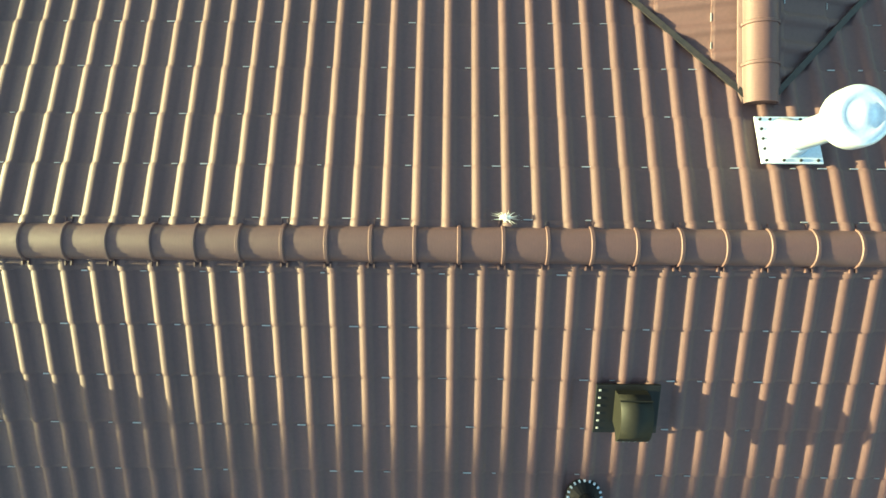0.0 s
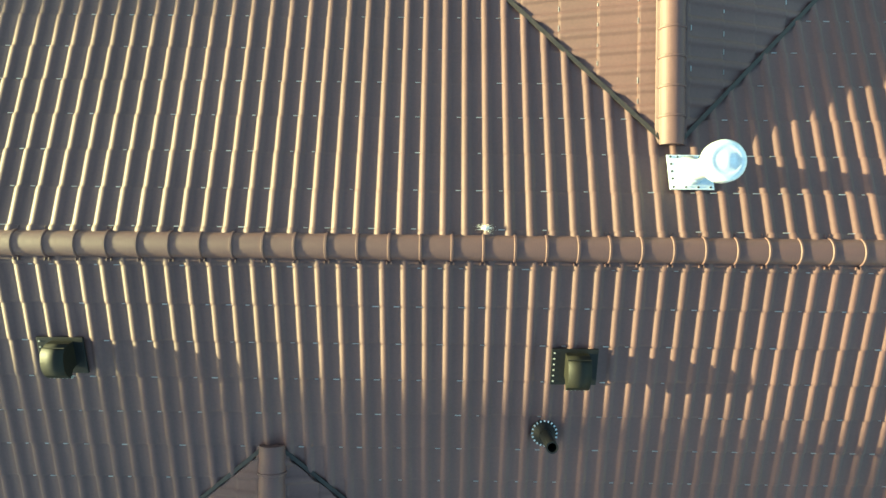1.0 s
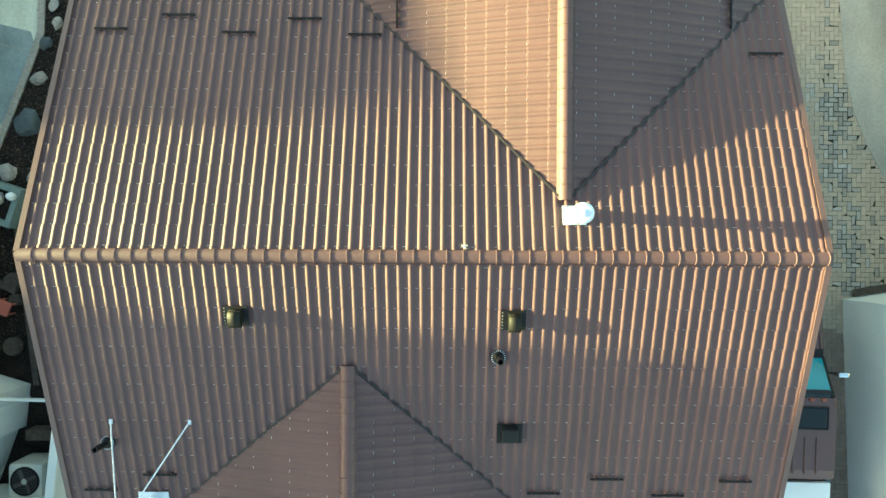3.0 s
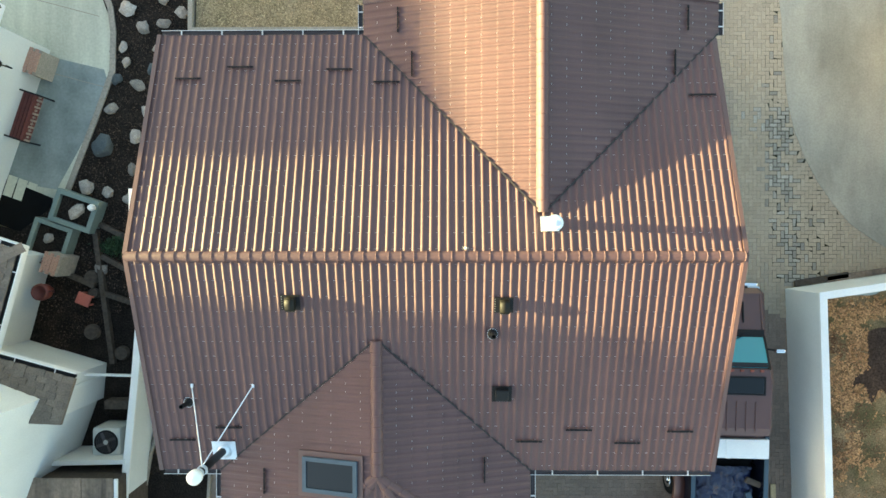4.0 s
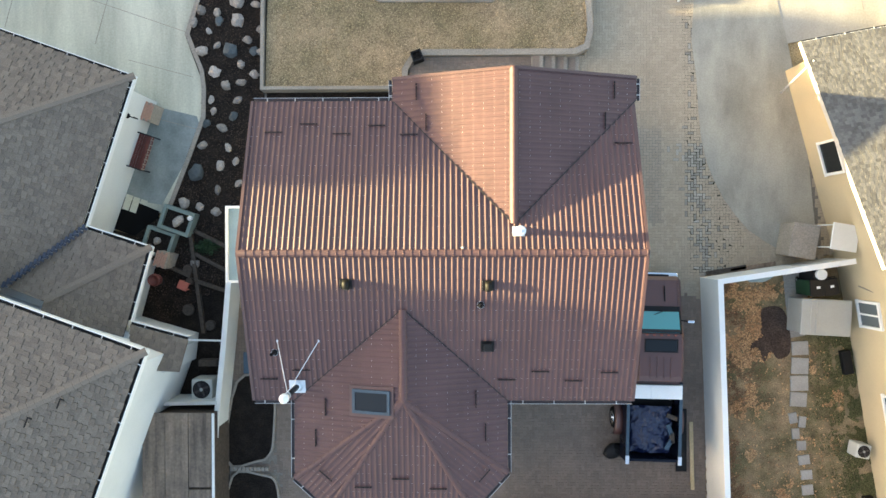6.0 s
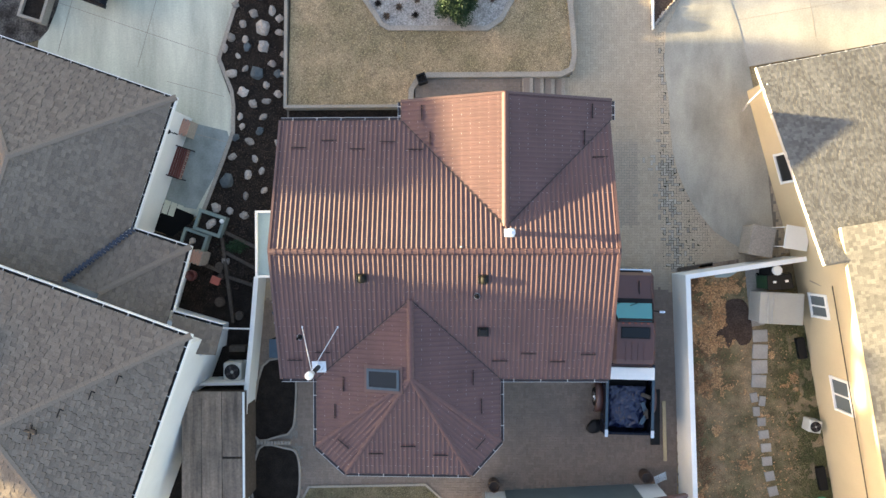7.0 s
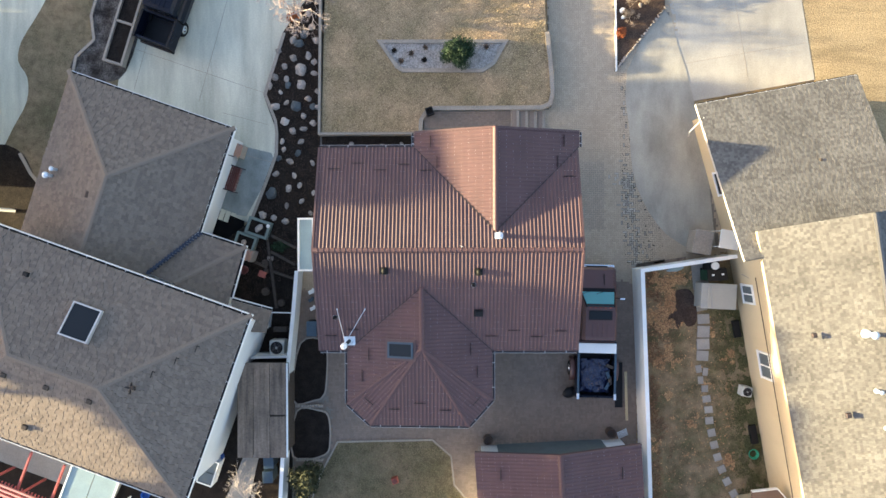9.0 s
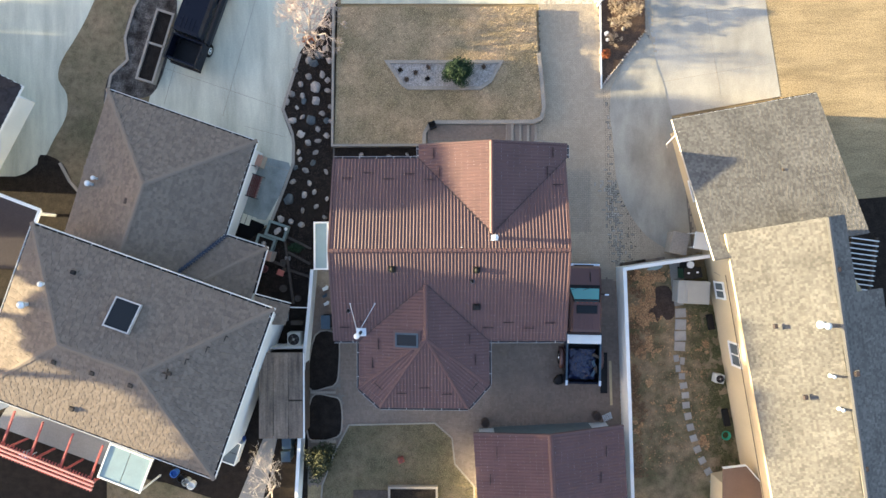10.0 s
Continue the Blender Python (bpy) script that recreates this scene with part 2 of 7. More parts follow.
def smoothed(pts, steps=6):
    """A closed outline with rounded corners."""
    out = []
    n = len(pts)
    for i in range(n):
        p0, p1, p2, p3 = (Vector(pts[(i + k) % n]) for k in (-1, 0, 1, 2))
        for s in range(steps):
            t = s / steps
            out.append(tuple(0.5 * ((2 * p1) + (p2 - p0) * t + (2 * p0 - 5 * p1 + 4 * p2 - p3) * t * t + (3 * p1 - p0 - 3 * p2 + p3) * t ** 3)))
    return out


M["rim_green"] = material("sage_paint", (0.19, 0.235, 0.21), None, 2, 20, 0.7, mix=0.3, grain=0.12)
M["well_shade"] = material("stairwell_shade", (0.006, 0.006, 0.006), None, 2, 20, 0.95, grain=0.1)
M["redwood_dark"] = material("red_brown_wood", (0.13, 0.03, 0.024), None, 4, 25, 0.55, grain=0.2)
M["iron"] = material("pale_cast_iron", (0.35, 0.27, 0.22), None, 5, 30, 0.6, grain=0.3)
M["coral"] = material("coral_plastic", (0.42, 0.12, 0.085), None, 4, 30, 0.6, mix=0.3, grain=0.1)
M["ply"] = material("grey_brown_ply", (0.225, 0.165, 0.122), (0.15, 0.11, 0.085), 1.3, 12, 0.8, 0, 0.004, 30, grain=0.2, each=0.12, stain=0.55, stain_size=(3.5, 0.35))
M["frosted"] = material("frosted_glass", (0.27, 0.36, 0.38), None, 1.2, 20, 0.35, mix=0.4, grain=0.06)
M["twig_pink"] = material("pink_twig", (0.40, 0.34, 0.315), (0.31, 0.24, 0.22), 3, 20, 0.9, grain=0.2)
M["twig_dark"] = material("brown_stalk", (0.10, 0.07, 0.05), None, 3, 20, 0.9, grain=0.3, island=0.3)
M["rust"] = material("rust_leaf", (0.42, 0.13, 0.04), (0.3, 0.1, 0.03), 4, 20, 0.8, grain=0.3, island=0.4)
M["straw_leaf"] = material("straw_stalk", (0.32, 0.26, 0.19), (0.22, 0.16, 0.12), 4, 20, 0.9, grain=0.3, island=0.4)
M["soil_brown"] = material("brown_mulch", (0.10, 0.065, 0.045), (0.05, 0.035, 0.025), 2.5, 16, 0.95, 0, 0.04, 18, grain=0.5)
M["slab"] = material("grey_slab", (0.36, 0.34, 0.31), (0.28, 0.265, 0.24), 2.0, 20, 0.85, 0, 0.004, 60, grain=0.12, each=0.12)
M["green_dark"] = material("dark_green_bin", (0.012, 0.05, 0.022), None, 3, 30, 0.5, mix=0.2, grain=0.1)
M["barrel"] = material("brown_barrel", (0.06, 0.04, 0.03), None, 3, 30, 0.6, mix=0.3, grain=0.15)
M["red_pale"] = material("faded_red_paint", (0.60, 0.27, 0.24), None, 3, 25, 0.6, grain=0.1)
M["shingle_dark"] = material("dark_shingle", (0.055, 0.045, 0.045), None, 0.6, 30, 0.95, 0, 0.004, 150, grain=0.2, island=0.25)
M["paver_moss"] = material("mossy_paver", (0.36, 0.33, 0.28), (0.26, 0.24, 0.20), 1.2, 25, 0.92, 0, 0.004, 90, grain=0.2, island=0.25)
M["lawn_yard"] = material("brown_yard", (0.285, 0.21, 0.125), (0.13, 0.118, 0.06), 0.8, 24, 0.95, 0, 0.02, 40, grain=0.45, mix=0.95, detail=10, stain=0.4, stain_size=(1.8, 1.8))
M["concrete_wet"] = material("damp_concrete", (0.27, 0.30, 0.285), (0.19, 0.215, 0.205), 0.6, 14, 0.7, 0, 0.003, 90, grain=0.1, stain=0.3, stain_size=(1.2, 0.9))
M["drive_stain"] = material("worn_concrete", (0.40, 0.37, 0.305), (0.29, 0.275, 0.235), 0.35, 20, 0.85, 0, 0.003, 90, grain=0.1, stain=0.3, stain_size=(0.8, 0.3), stain_turn=10)
M["moss"] = material("joint_moss", (0.03, 0.032, 0.018), (0.018, 0.015, 0.012), 3, 30, 0.95, grain=0.4)
M["dropping"] = material("chalky_dropping", (0.80, 0.79, 0.76), (0.52, 0.50, 0.47), 40, 120, 0.8, grain=0.3)
M["valley_shadow"] = material("valley_shadow_blue", (0.018, 0.03, 0.055), None, 3, 25, 0.4, grain=0.3)
M["blade"] = material("dry_grass_blade", (0.52, 0.385, 0.235), (0.26, 0.215, 0.11), 0.7, 20, 0.9, grain=0.3, island=0.45)
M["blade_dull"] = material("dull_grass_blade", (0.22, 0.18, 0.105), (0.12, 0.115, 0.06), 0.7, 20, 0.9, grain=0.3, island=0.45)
M["chip"] = material("bark_chip", (0.075, 0.052, 0.038), (0.02, 0.016, 0.013), 3, 20, 0.9, grain=0.5, island=0.8)
M["damp_soil"] = material("damp_soil", (0.075, 0.052, 0.040), (0.034, 0.024, 0.020), 2.5, 18, 0.85, 0, 0.03, 18, grain=0.5)
M["moss_green"] = material("moss_green", (0.115, 0.11, 0.05), (0.065, 0.07, 0.03), 1.5, 20, 0.9, grain=0.3, island=0.4)
M["litter"] = material("leaf_litter", (0.20, 0.12, 0.07), (0.11, 0.065, 0.04), 1.5, 20, 0.9, grain=0.3, island=0.4)
M["drive_pale"] = material("pale_drive_slab", (0.41, 0.385, 0.335), (0.33, 0.31, 0.27), 0.4, 14, 0.85, 0, 0.003, 90, grain=0.09, stain=0.25, stain_size=(0.5, 0.25), stain_turn=-10)
M["gravel_dark"] = material("dark_mulch_gravel", (0.125, 0.112, 0.10), (0.022, 0.018, 0.016), 1.6, 14, 0.95, 0, 0.03, 30, grain=0.6, mix=0.95)

# ---- the ground and what is laid on it ----
bm = bmesh.new()
bmesh.ops.create_grid(bm, x_segments=40, y_segments=40, size=1500, matrix=pose(0, 0, -0.06))
setting("ground", bm, "straw", "dry straw-coloured ground reaching the horizon", "ground")

# paved courtyard and drive of the tiled house, and the strip shared with the neighbour
COURT = [(-8.7, -14.0), (10.0, -14.0), (10.0, -1.0), (13.5, -0.8), (15.0, 0.0), (13.1, 7.6), (12.2, 10.8), (11.4, 20.0), (5.2, 20.0), (5.4, 7.42), (4.9, 7.42), (4.9, 6.2), (-6.9, 6.2), (-6.9, -1.2), (-8.0, -1.2)]
setting("paving_bed", prism(COURT, -0.2, -0.012), "sand", "sandy bed between concrete pavers of a driveway", "paving")

# concrete drives
setting("driveway_west", prism([(-18.0, 8.0), (-16.0, 20.0), (-6.4, 20.0), (-6.6, 14.6), (-8.9, 11.6), (-9.95, 8.3), (-9.3, 6.5), (-9.35, 5.1), (-9.9, 3.7), (-10.7, 1.5), (-13.3, 0.9), (-18.0, 3.0)], -0.2, 0.0), "concrete", "pale broom-finished concrete driveway of the grey house", "driveway")
setting("driveway_far_west", prism(smoothed([(-45.0, 20.0), (-19.0, 20.0), (-21.1, 14.9), (-22.1, 12.9), (-23.1, 11.3), (-23.3, 10.2), (-22.8, 9.3), (-22.85, 8.0), (-23.6, 6.6), (-24.3, 5.3), (-26.0, 3.0), (-45.0, 2.0)], 3), -0.2, 0.0), "concrete", "pale concrete driveway beside a dry lawn", "driveway")
setting("driveway_east", prism([(11.4, 20.0), (11.5, 14.6), (12.15, 10.8), (13.05, 7.8), (19.4, 8.9), (18.8, 12.6), (18.5, 14.6), (18.3, 20.0)], -0.2, 0.0), "drive_pale", "large concrete driveway slabs in front of the cream house", "driveway")
bm = boxes((15.45, 10.28, -0.001, 7.1, 0.016, 0.012, 9.4), (15.35, 12.3, -0.001, 0.014, 6.6, 0.012, 9.5), (14.9, 13.8, -0.001, 7.0, 0.02, 0.012, 9.4))
setting("joint", bm, "kerb", "sawn joints between driveway slabs", "joint")
bm = boxes((-13.7, 9.7, 0.0, 8.0, 0.02, 0.012, -19), (-12.2, 12.3, 0.0, 0.02, 9.0, 0.012, -16), (-10.9, 7.0, 0.0, 2.6, 0.02, 0.012, -15), (-10.4, 4.9, 0.0, 2.4, 0.02, 0.012, -15), (-16.0, 12.0, 0.0, 0.02, 7.0, 0.012, -16))
setting("joint_west", bm, "kerb", "sawn joints in the pale concrete driveway", "joint")
setting("sidewalk", prism([(-60.0, 20.0), (60.0, 20.0), (60.0, 24.0), (-60.0, 24.0)], -0.2, 0.004), "concrete", "concrete sidewalk in front of the gardens", "sidewalk")
setting("front_walk", prism([(-6.4, 14.55), (8.8, 14.4), (8.8, 20.0), (-6.4, 20.0)], -0.2, 0.002), "concrete", "pale concrete walk along the front lawn", "sidewalk")

# front lawn, raised behind its kerb
LAWN = [(-6.5, 14.2), (5.05, 14.1), (5.25, 10.0), (5.45, 8.2), (5.3, 7.7), (4.9, 7.5), (-0.75, 7.5), (-1.15, 7.25), (-1.35, 6.8), (-1.4, 6.15), (-6.75, 6.15)]
setting("lawn_front", prism(LAWN, -0.2, 0.36), "lawn", "dry winter lawn, straw yellow with green patches", "lawn")
setting("lawn_kerb", ring([(5.2, 11.4), (5.36, 10.0), (5.5, 8.2), (5.35, 7.62), (4.9, 7.42), (-0.75, 7.42), (-1.2, 7.2), (-1.45, 6.8), (-1.48, 6.1)], 0.22, -0.1, 0.44, closed=False), "kerb", "grey concrete kerb edging the raised front lawn", "kerb")
setting("lawn_wall", ring([(-6.75, 14.4), (-6.85, 6.1), (-1.5, 6.1)], 0.12, -0.1, 0.5, closed=False), "kerb", "thin concrete edging wall of the front lawn", "edging")
setting("soil_strip", prism([(-6.8, 6.02), (-1.6, 6.02), (-1.6, 4.4), (-6.8, 4.4)], -0.2, 0.05), "soil", "strip of dark soil below the eaves", "soil")

# near-black sheet that paints in the deep shade behind the cream house
setting("shade_sheet_east", prism([(20.4, 2.6), (32.0, 3.5), (32.0, -14.0), (21.5, -14.0)], -0.1, 0.02), "soil", "dark ground sheet put in as shade behind the cream house", "yard")
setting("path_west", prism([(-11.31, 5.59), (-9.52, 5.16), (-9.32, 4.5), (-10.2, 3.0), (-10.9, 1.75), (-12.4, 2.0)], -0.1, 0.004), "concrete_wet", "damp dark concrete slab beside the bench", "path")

DRIVE_E = [(9.5, 9.4), (9.62, 6.5), (9.8, 4.2), (10.3, 2.6), (11.1, 1.3), (12.2, 0.3), (14.2, 0.0), (13.1, 7.6), (12.2, 10.8), (11.45, 12.7)]
setting("drive_east", prism(smoothed(DRIVE_E, 2), -0.1, 0.012), "drive_stain", "worn stained concrete drive of the cream house", "driveway")
setting("moss_strip", prism([(9.05, 9.3), (9.5, 9.3), (9.7, 5.5), (10.0, 3.2), (11.2, 1.2), (11.5, 0.2), (10.6, -0.9), (9.4, -0.9), (9.2, 3.0)], -0.1, -0.006), "moss", "dark moss in the joints along the drive", "moss")

# porch landing and its steps
setting("landing", prism([(-1.3, 7.3), (3.3, 7.3), (3.3, 4.6), (-1.3, 4.6)], -0.2, 0.3), "sand", "bed of the paved front landing", "landing")
for k, (x, z) in enumerate(((3.53, 0.36), (4.0, 0.27), (4.47, 0.18), (4.93, 0.09))):
    setting("step_%d" % (k + 1), boxes((x, 6.6, z / 2 - 0.05, 0.45, 1.5, z + 0.1), bevel=0.02), "kerb", "precast concrete step down to the drive", "step")
    part("tread", boxes((x - 0.06, 6.6, z + 0.004, 0.27, 1.36, 0.012)), "paver_court", bpy.data.objects["step_%d" % (k + 1)])
setting("landing_edge", ring([(4.95, 6.3), (5.5, 6.25), (5.9, 6.0), (6.0, 5.5)], 0.2, -0.1, 0.3, closed=False), "kerb", "curved concrete edging beside the steps", "kerb")

# rock garden bed west of the house
ROCKBED = [(-8.9, 11.6), (-6.6, 14.8), (-6.9, 6.1), (-6.9, -1.2), (-8.3, -1.2), (-11.0, -3.0), (-12.3, 0.3), (-10.75, 1.45), (-9.9, 3.65), (-9.35, 5.1), (-9.3, 6.5), (-9.95, 8.3)]
setting("rock_bed", prism(ROCKBED, -0.2, 0.03), "soil", "bed of dark bark soil strewn with field stones", "bed")
setting("path_kerb", ring([(-8.8, 11.6), (-9.85, 8.3), (-9.3, 6.9), (-9.22, 6.2), (-9.25, 5.1), (-9.75, 3.75), (-10.6, 1.6)], 0.16, -0.1, 0.07, closed=False), "kerb", "mortared kerb along the concrete path", "kerb")

setting("bed_by_wall", prism([(-12.9, 0.8), (-10.5, 0.2), (-10.8, -3.2), (-12.3, -3.2)], -0.2, 0.02), "soil", "dark soil at the foot of the white wall", "bed")

# planting bed in the lawn
BED = [(-3.62, 10.95), (-2.72, 9.62), (-2.4, 9.42), (1.8, 9.38), (2.4, 9.78), (3.03, 10.9)]
setting("gravel_bed", prism(BED, 0.3, 0.40), "gravel", "planting bed filled with pale gravel", "bed")
setting("bed_edging", ring(BED, 0.2, 0.2, 0.47), "kerb", "scalloped concrete edging blocks round the bed", "edging")

# side and back yards
setting("yard_east", prism([(10.0, -1.1), (14.9, -0.4), (16.3, -8.0), (17.8, -15.0), (18.3, -22.0), (10.4, -22.0), (10.2, -9.0)], -0.2, 0.0), "lawn_yard", "bare brownish back yard of the cream house", "lawn")
setting("yard_walk", prism([(12.9, -0.9), (13.9, -0.8), (13.75, -3.3), (13.15, -3.4)], -0.1, 0.01), "concrete2", "grey concrete pad by the bins", "slab")
setting("field_east", prism([(18.3, 20.0), (18.5, 14.6), (18.8, 12.6), (19.4, 8.9), (20.0, 8.0), (24.0, -14.0), (60.0, -14.0), (60.0, 20.0)], -0.2, -0.01), "straw", "sunlit straw-yellow field", "field")
setting("lawn_west", prism([(-24.0, 20.0), (-24.5, 3.0), (-22.0, -1.0), (-18.0, -1.0), (-18.0, 8.0), (-16.0, 20.0)], -0.2, -0.006), "lawn_back", "dry dull lawn beside the grey house", "lawn")
setting("bed_west_edging", ring([(-18.0, 15.6), (-18.7, 14.4), (-19.25, 12.6), (-19.1, 11.3), (-20.1, 10.4), (-20.45, 8.7)], 0.14, -0.1, 0.08, closed=False), "kerb", "low stone edging round the dark bed", "edging")
setting("bed_west", prism(smoothed([(-18.7, 14.4), (-19.3, 12.6), (-19.1, 11.2), (-20.2, 10.5), (-20.5, 8.6), (-19.0, 9.0), (-17.4, 9.6), (-16.2, 13.8), (-16.6, 16.0)], 4), -0.2, 0.02), "gravel_dark", "dark planting bed with dry stalks", "bed")
LAWN_S = [(-6.0, -10.4), (-0.9, -10.28), (0.1, -11.15), (0.27, -12.7), (1.4, -14.0), (1.4, -22.0), (-8.2, -22.0), (-7.6, -14.0), (-6.85, -12.0)]
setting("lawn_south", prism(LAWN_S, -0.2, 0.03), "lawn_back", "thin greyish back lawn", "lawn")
setting("lawn_edging", ring(LAWN_S, 0.09, -0.1, 0.06), "kerb", "narrow concrete edging round the back lawn", "edging")
for k, (pts) in enumerate(([(-8.0, -5.1), (-6.65, -5.1), (-6.6, -7.3), (-6.8, -7.95), (-7.2, -8.15), (-8.4, -8.15)], [(-8.2, -8.75), (-7.0, -8.7), (-6.5, -9.0), (-6.4, -10.2), (-6.7, -11.1), (-8.4, -11.2)])):
    pts = smoothed(pts, 4)
    setting("soil_bed_%d" % (k + 1), prism(pts, -0.2, 0.03), "soil", "rounded bed of bare dark soil", "bed")
    setting("soil_bed_edging_%d" % (k + 1), ring(pts, 0.08, -0.1, 0.09), "kerb", "concrete edging of a soil bed", "edging")
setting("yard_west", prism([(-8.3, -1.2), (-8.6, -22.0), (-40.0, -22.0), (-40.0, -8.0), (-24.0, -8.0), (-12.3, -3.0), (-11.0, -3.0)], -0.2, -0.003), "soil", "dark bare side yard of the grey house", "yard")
setting("yard_west_walk", prism([(-10.9, -10.7), (-10.2, -10.9), (-11.3, -15.5), (-12.9, -15.5)], -0.1, 0.012), "concrete2", "narrow concrete side walk", "path")
setting("yard_west_lawn", prism([(-20.5, -13.2), (-16.9, -13.9), (-13.0, -15.2), (-13.0, -22.0), (-20.5, -22.0)], -0.1, 0.01), "lawn_back", "small back lawn of the grey house", "lawn")

# ---- roofs ----
def facet(a, b, c):
    """Axes of a roof plane: along its eave a-b, up its slope towards c, and out of it."""
    a, b, c = Vector(a), Vector(b), Vector(c)
    u = (b - a).normalized()
    n = u.cross(c - a).normalized()
    if n.z < 0:
        n = -n
    v = n.cross(u).normalized()
    if v.z < 0:
        v = -v
    return a, u, v, n


def flat(f, poly):
    """Plan points of a facet in its own (u, v), by dropping them on the plane."""
    o, u, v, n = f
    out = []
    for x, y in poly:
        z = o.z - (n.x * (x - o.x) + n.y * (y - o.y)) / n.z
        d = Vector((x, y, z)) - o
        out.append((d.dot(u), d.dot(v)))
    return out


def chord(pts, v):
    us = []
    for (a, b), (c, d) in zip(pts, pts[1:] + pts[:1]):
        if (b - v) * (d - v) < 0:
            us.append(a + (c - a) * (v - b) / (d - b))
    return (min(us), max(us)) if len(us) >= 2 else None


WAVE, COURSE, RISE, CREST = 0.1738, 0.336, 0.010, 0.022
RIB = (-0.0869, -0.052, -0.041, -0.031, -0.021, -0.01, 0.01, 0.021, 0.031, 0.041, 0.052)


def tile_facet(parent, a, b, c, poly, shift=0.0, first=0.0):
    """Pressed-metal tile sheets, six waves wide, over one roof plane."""
    f = facet(a, b, c)
    o, u, v, n = f
    pts = flat(f, poly)
    u0, u1 = min(p[0] for p in pts), max(p[0] for p in pts)
    v1 = max(p[1] for p in pts)
    rows = int(v1 / COURSE) + 2
    k0 = math.floor((u0 - shift) / (6 * WAVE)) - 1
    mid = Vector((sum(p[0] for p in poly) / len(poly), sum(p[1] for p in poly) / len(poly), 0))
    cuts = []
    for p, q in zip(poly, poly[1:] + poly[:1]):
        d = Vector((q[0] - p[0], q[1] - p[1], 0))
        nn = Vector((d.y, -d.x, 0)).normalized()
        if nn.dot(mid - Vector((*p, 0))) > 0:
            nn = -nn
        cuts.append((Vector((*p, 0)), nn))
    k = k0
    rnd = random.Random(int(1000 * (abs(o.x) + 3 * abs(o.y) + u1)))
    glints, glint_faces = [], []
    while shift + k * 6 * WAVE < u1 + 0.1:
        s0 = shift + k * 6 * WAVE
        # pale slivers along the course lips, painting in their sun glints
        for r, w in itertools.product(range(rows), range(6)):
            q = o + u * (s0 + w * WAVE - 0.066 + rnd.gauss(0, 0.006)) + v * (first + (r - 1) * COURSE - 0.002)
            if rnd.random() > 0.6 or any((Vector((q.x, q.y, 0)) - p).dot(nn) > -0.05 for p, nn in cuts):
                continue
            lu, lv, i = rnd.uniform(0.010, 0.028), rnd.uniform(0.0015, 0.0035), len(glints)
            glints += [q + u * (sx * lu) + v * (sy * lv) + n * (RISE + h) for h in (-0.01, 0.006) for sx, sy in ((-1, -1), (1, -1), (1, 1), (-1, 1))]
            glint_faces += [tuple(i + j for j in fc) for fc in ((4, 5, 6, 7), (0, 1, 5, 4), (1, 2, 6, 5), (2, 3, 7, 6), (3, 0, 4, 7))]
        k += 1
        bm = bmesh.new()
        hi = None
        for r in range(rows):
            va, vb = first + (r - 1) * COURSE, first + r * COURSE - 0.003
            band = [chord(pts, min(max(q, 0.001), v1 - 0.001)) for q in (va, (va + vb) / 2, vb)]
            band = [q for q in band if q]
            if not band or max(q[1] for q in band) < s0 - 0.1 or min(q[0] for q in band) > s0 + 6 * WAVE + 0.1:
                hi = None
                continue
            line = []
            for w, d in ((w, d) for w in range(7) for d in RIB):
                if w == 6 and d > RIB[0]:
                    break
                uu = s0 + w * WAVE + d
                k_ = min(1.0, max(0.0, (0.052 - abs(d)) / 0.042))
                h = CREST * k_ * k_ * (3 - 2 * k_)
                base = o + u * uu
                line.append((base + v * va + n * (h + RISE), base + v * vb + n * h, base + v * (va + 0.004) + n * (h - 0.006), base + v * (va + 0.02) + n * (h + RISE + 0.003)))
            un = hi if r and hi else [bm.verts.new(q[2]) for q in line]
            lo = [bm.verts.new(q[0]) for q in line]
            li = [bm.verts.new(q[3]) for q in line]
            hi = [bm.verts.new(q[1]) for q in line]
            for j in range(len(line) - 1):
                bm.faces.new((lo[j], lo[j + 1], li[j + 1], li[j])).smooth = True
                bm.faces.new((li[j], li[j + 1], hi[j + 1], hi[j])).smooth = True
                bm.faces.new((un[j], un[j + 1], lo[j + 1], lo[j])).smooth = True
            for rim in (un, lo, li):
                for j in range(len(line) - 1):
                    e = bm.edges.get((rim[j], rim[j + 1]))
                    if e:
                        e.smooth = False
        if not bm.faces:
            bm.free()
            continue
        for p, nn in cuts:
            bmesh.ops.bisect_plane(bm, geom=bm.verts[:] + bm.edges[:] + bm.faces[:], plane_co=p, plane_no=nn, clear_outer=True, dist=1e-5)
        if not bm.faces:
            bm.free()
            continue
        me = bpy.data.meshes.new("roof_sheet")
        bm.normal_update()
        flip = [q for q in bm.faces if q.normal.dot(n) < -0.2]
        bmesh.ops.reverse_faces(bm, faces=flip)
        bm.to_mesh(me)
        bm.free()
        me.materials.append(M["roof"])
        ob = new("roof_sheet", me)
        ob.parent = parent
    me = bpy.data.meshes.new("edge_glints")
    me.from_pydata(glints, [], glint_faces)
    me.materials.append(M["edge_glint"])
    ob = new("edge_glints", me)
    ob.parent, ob["kind"] = parent, "stuff"
    # closed deck under the sheets
    deck(parent, f, pts, "trim")


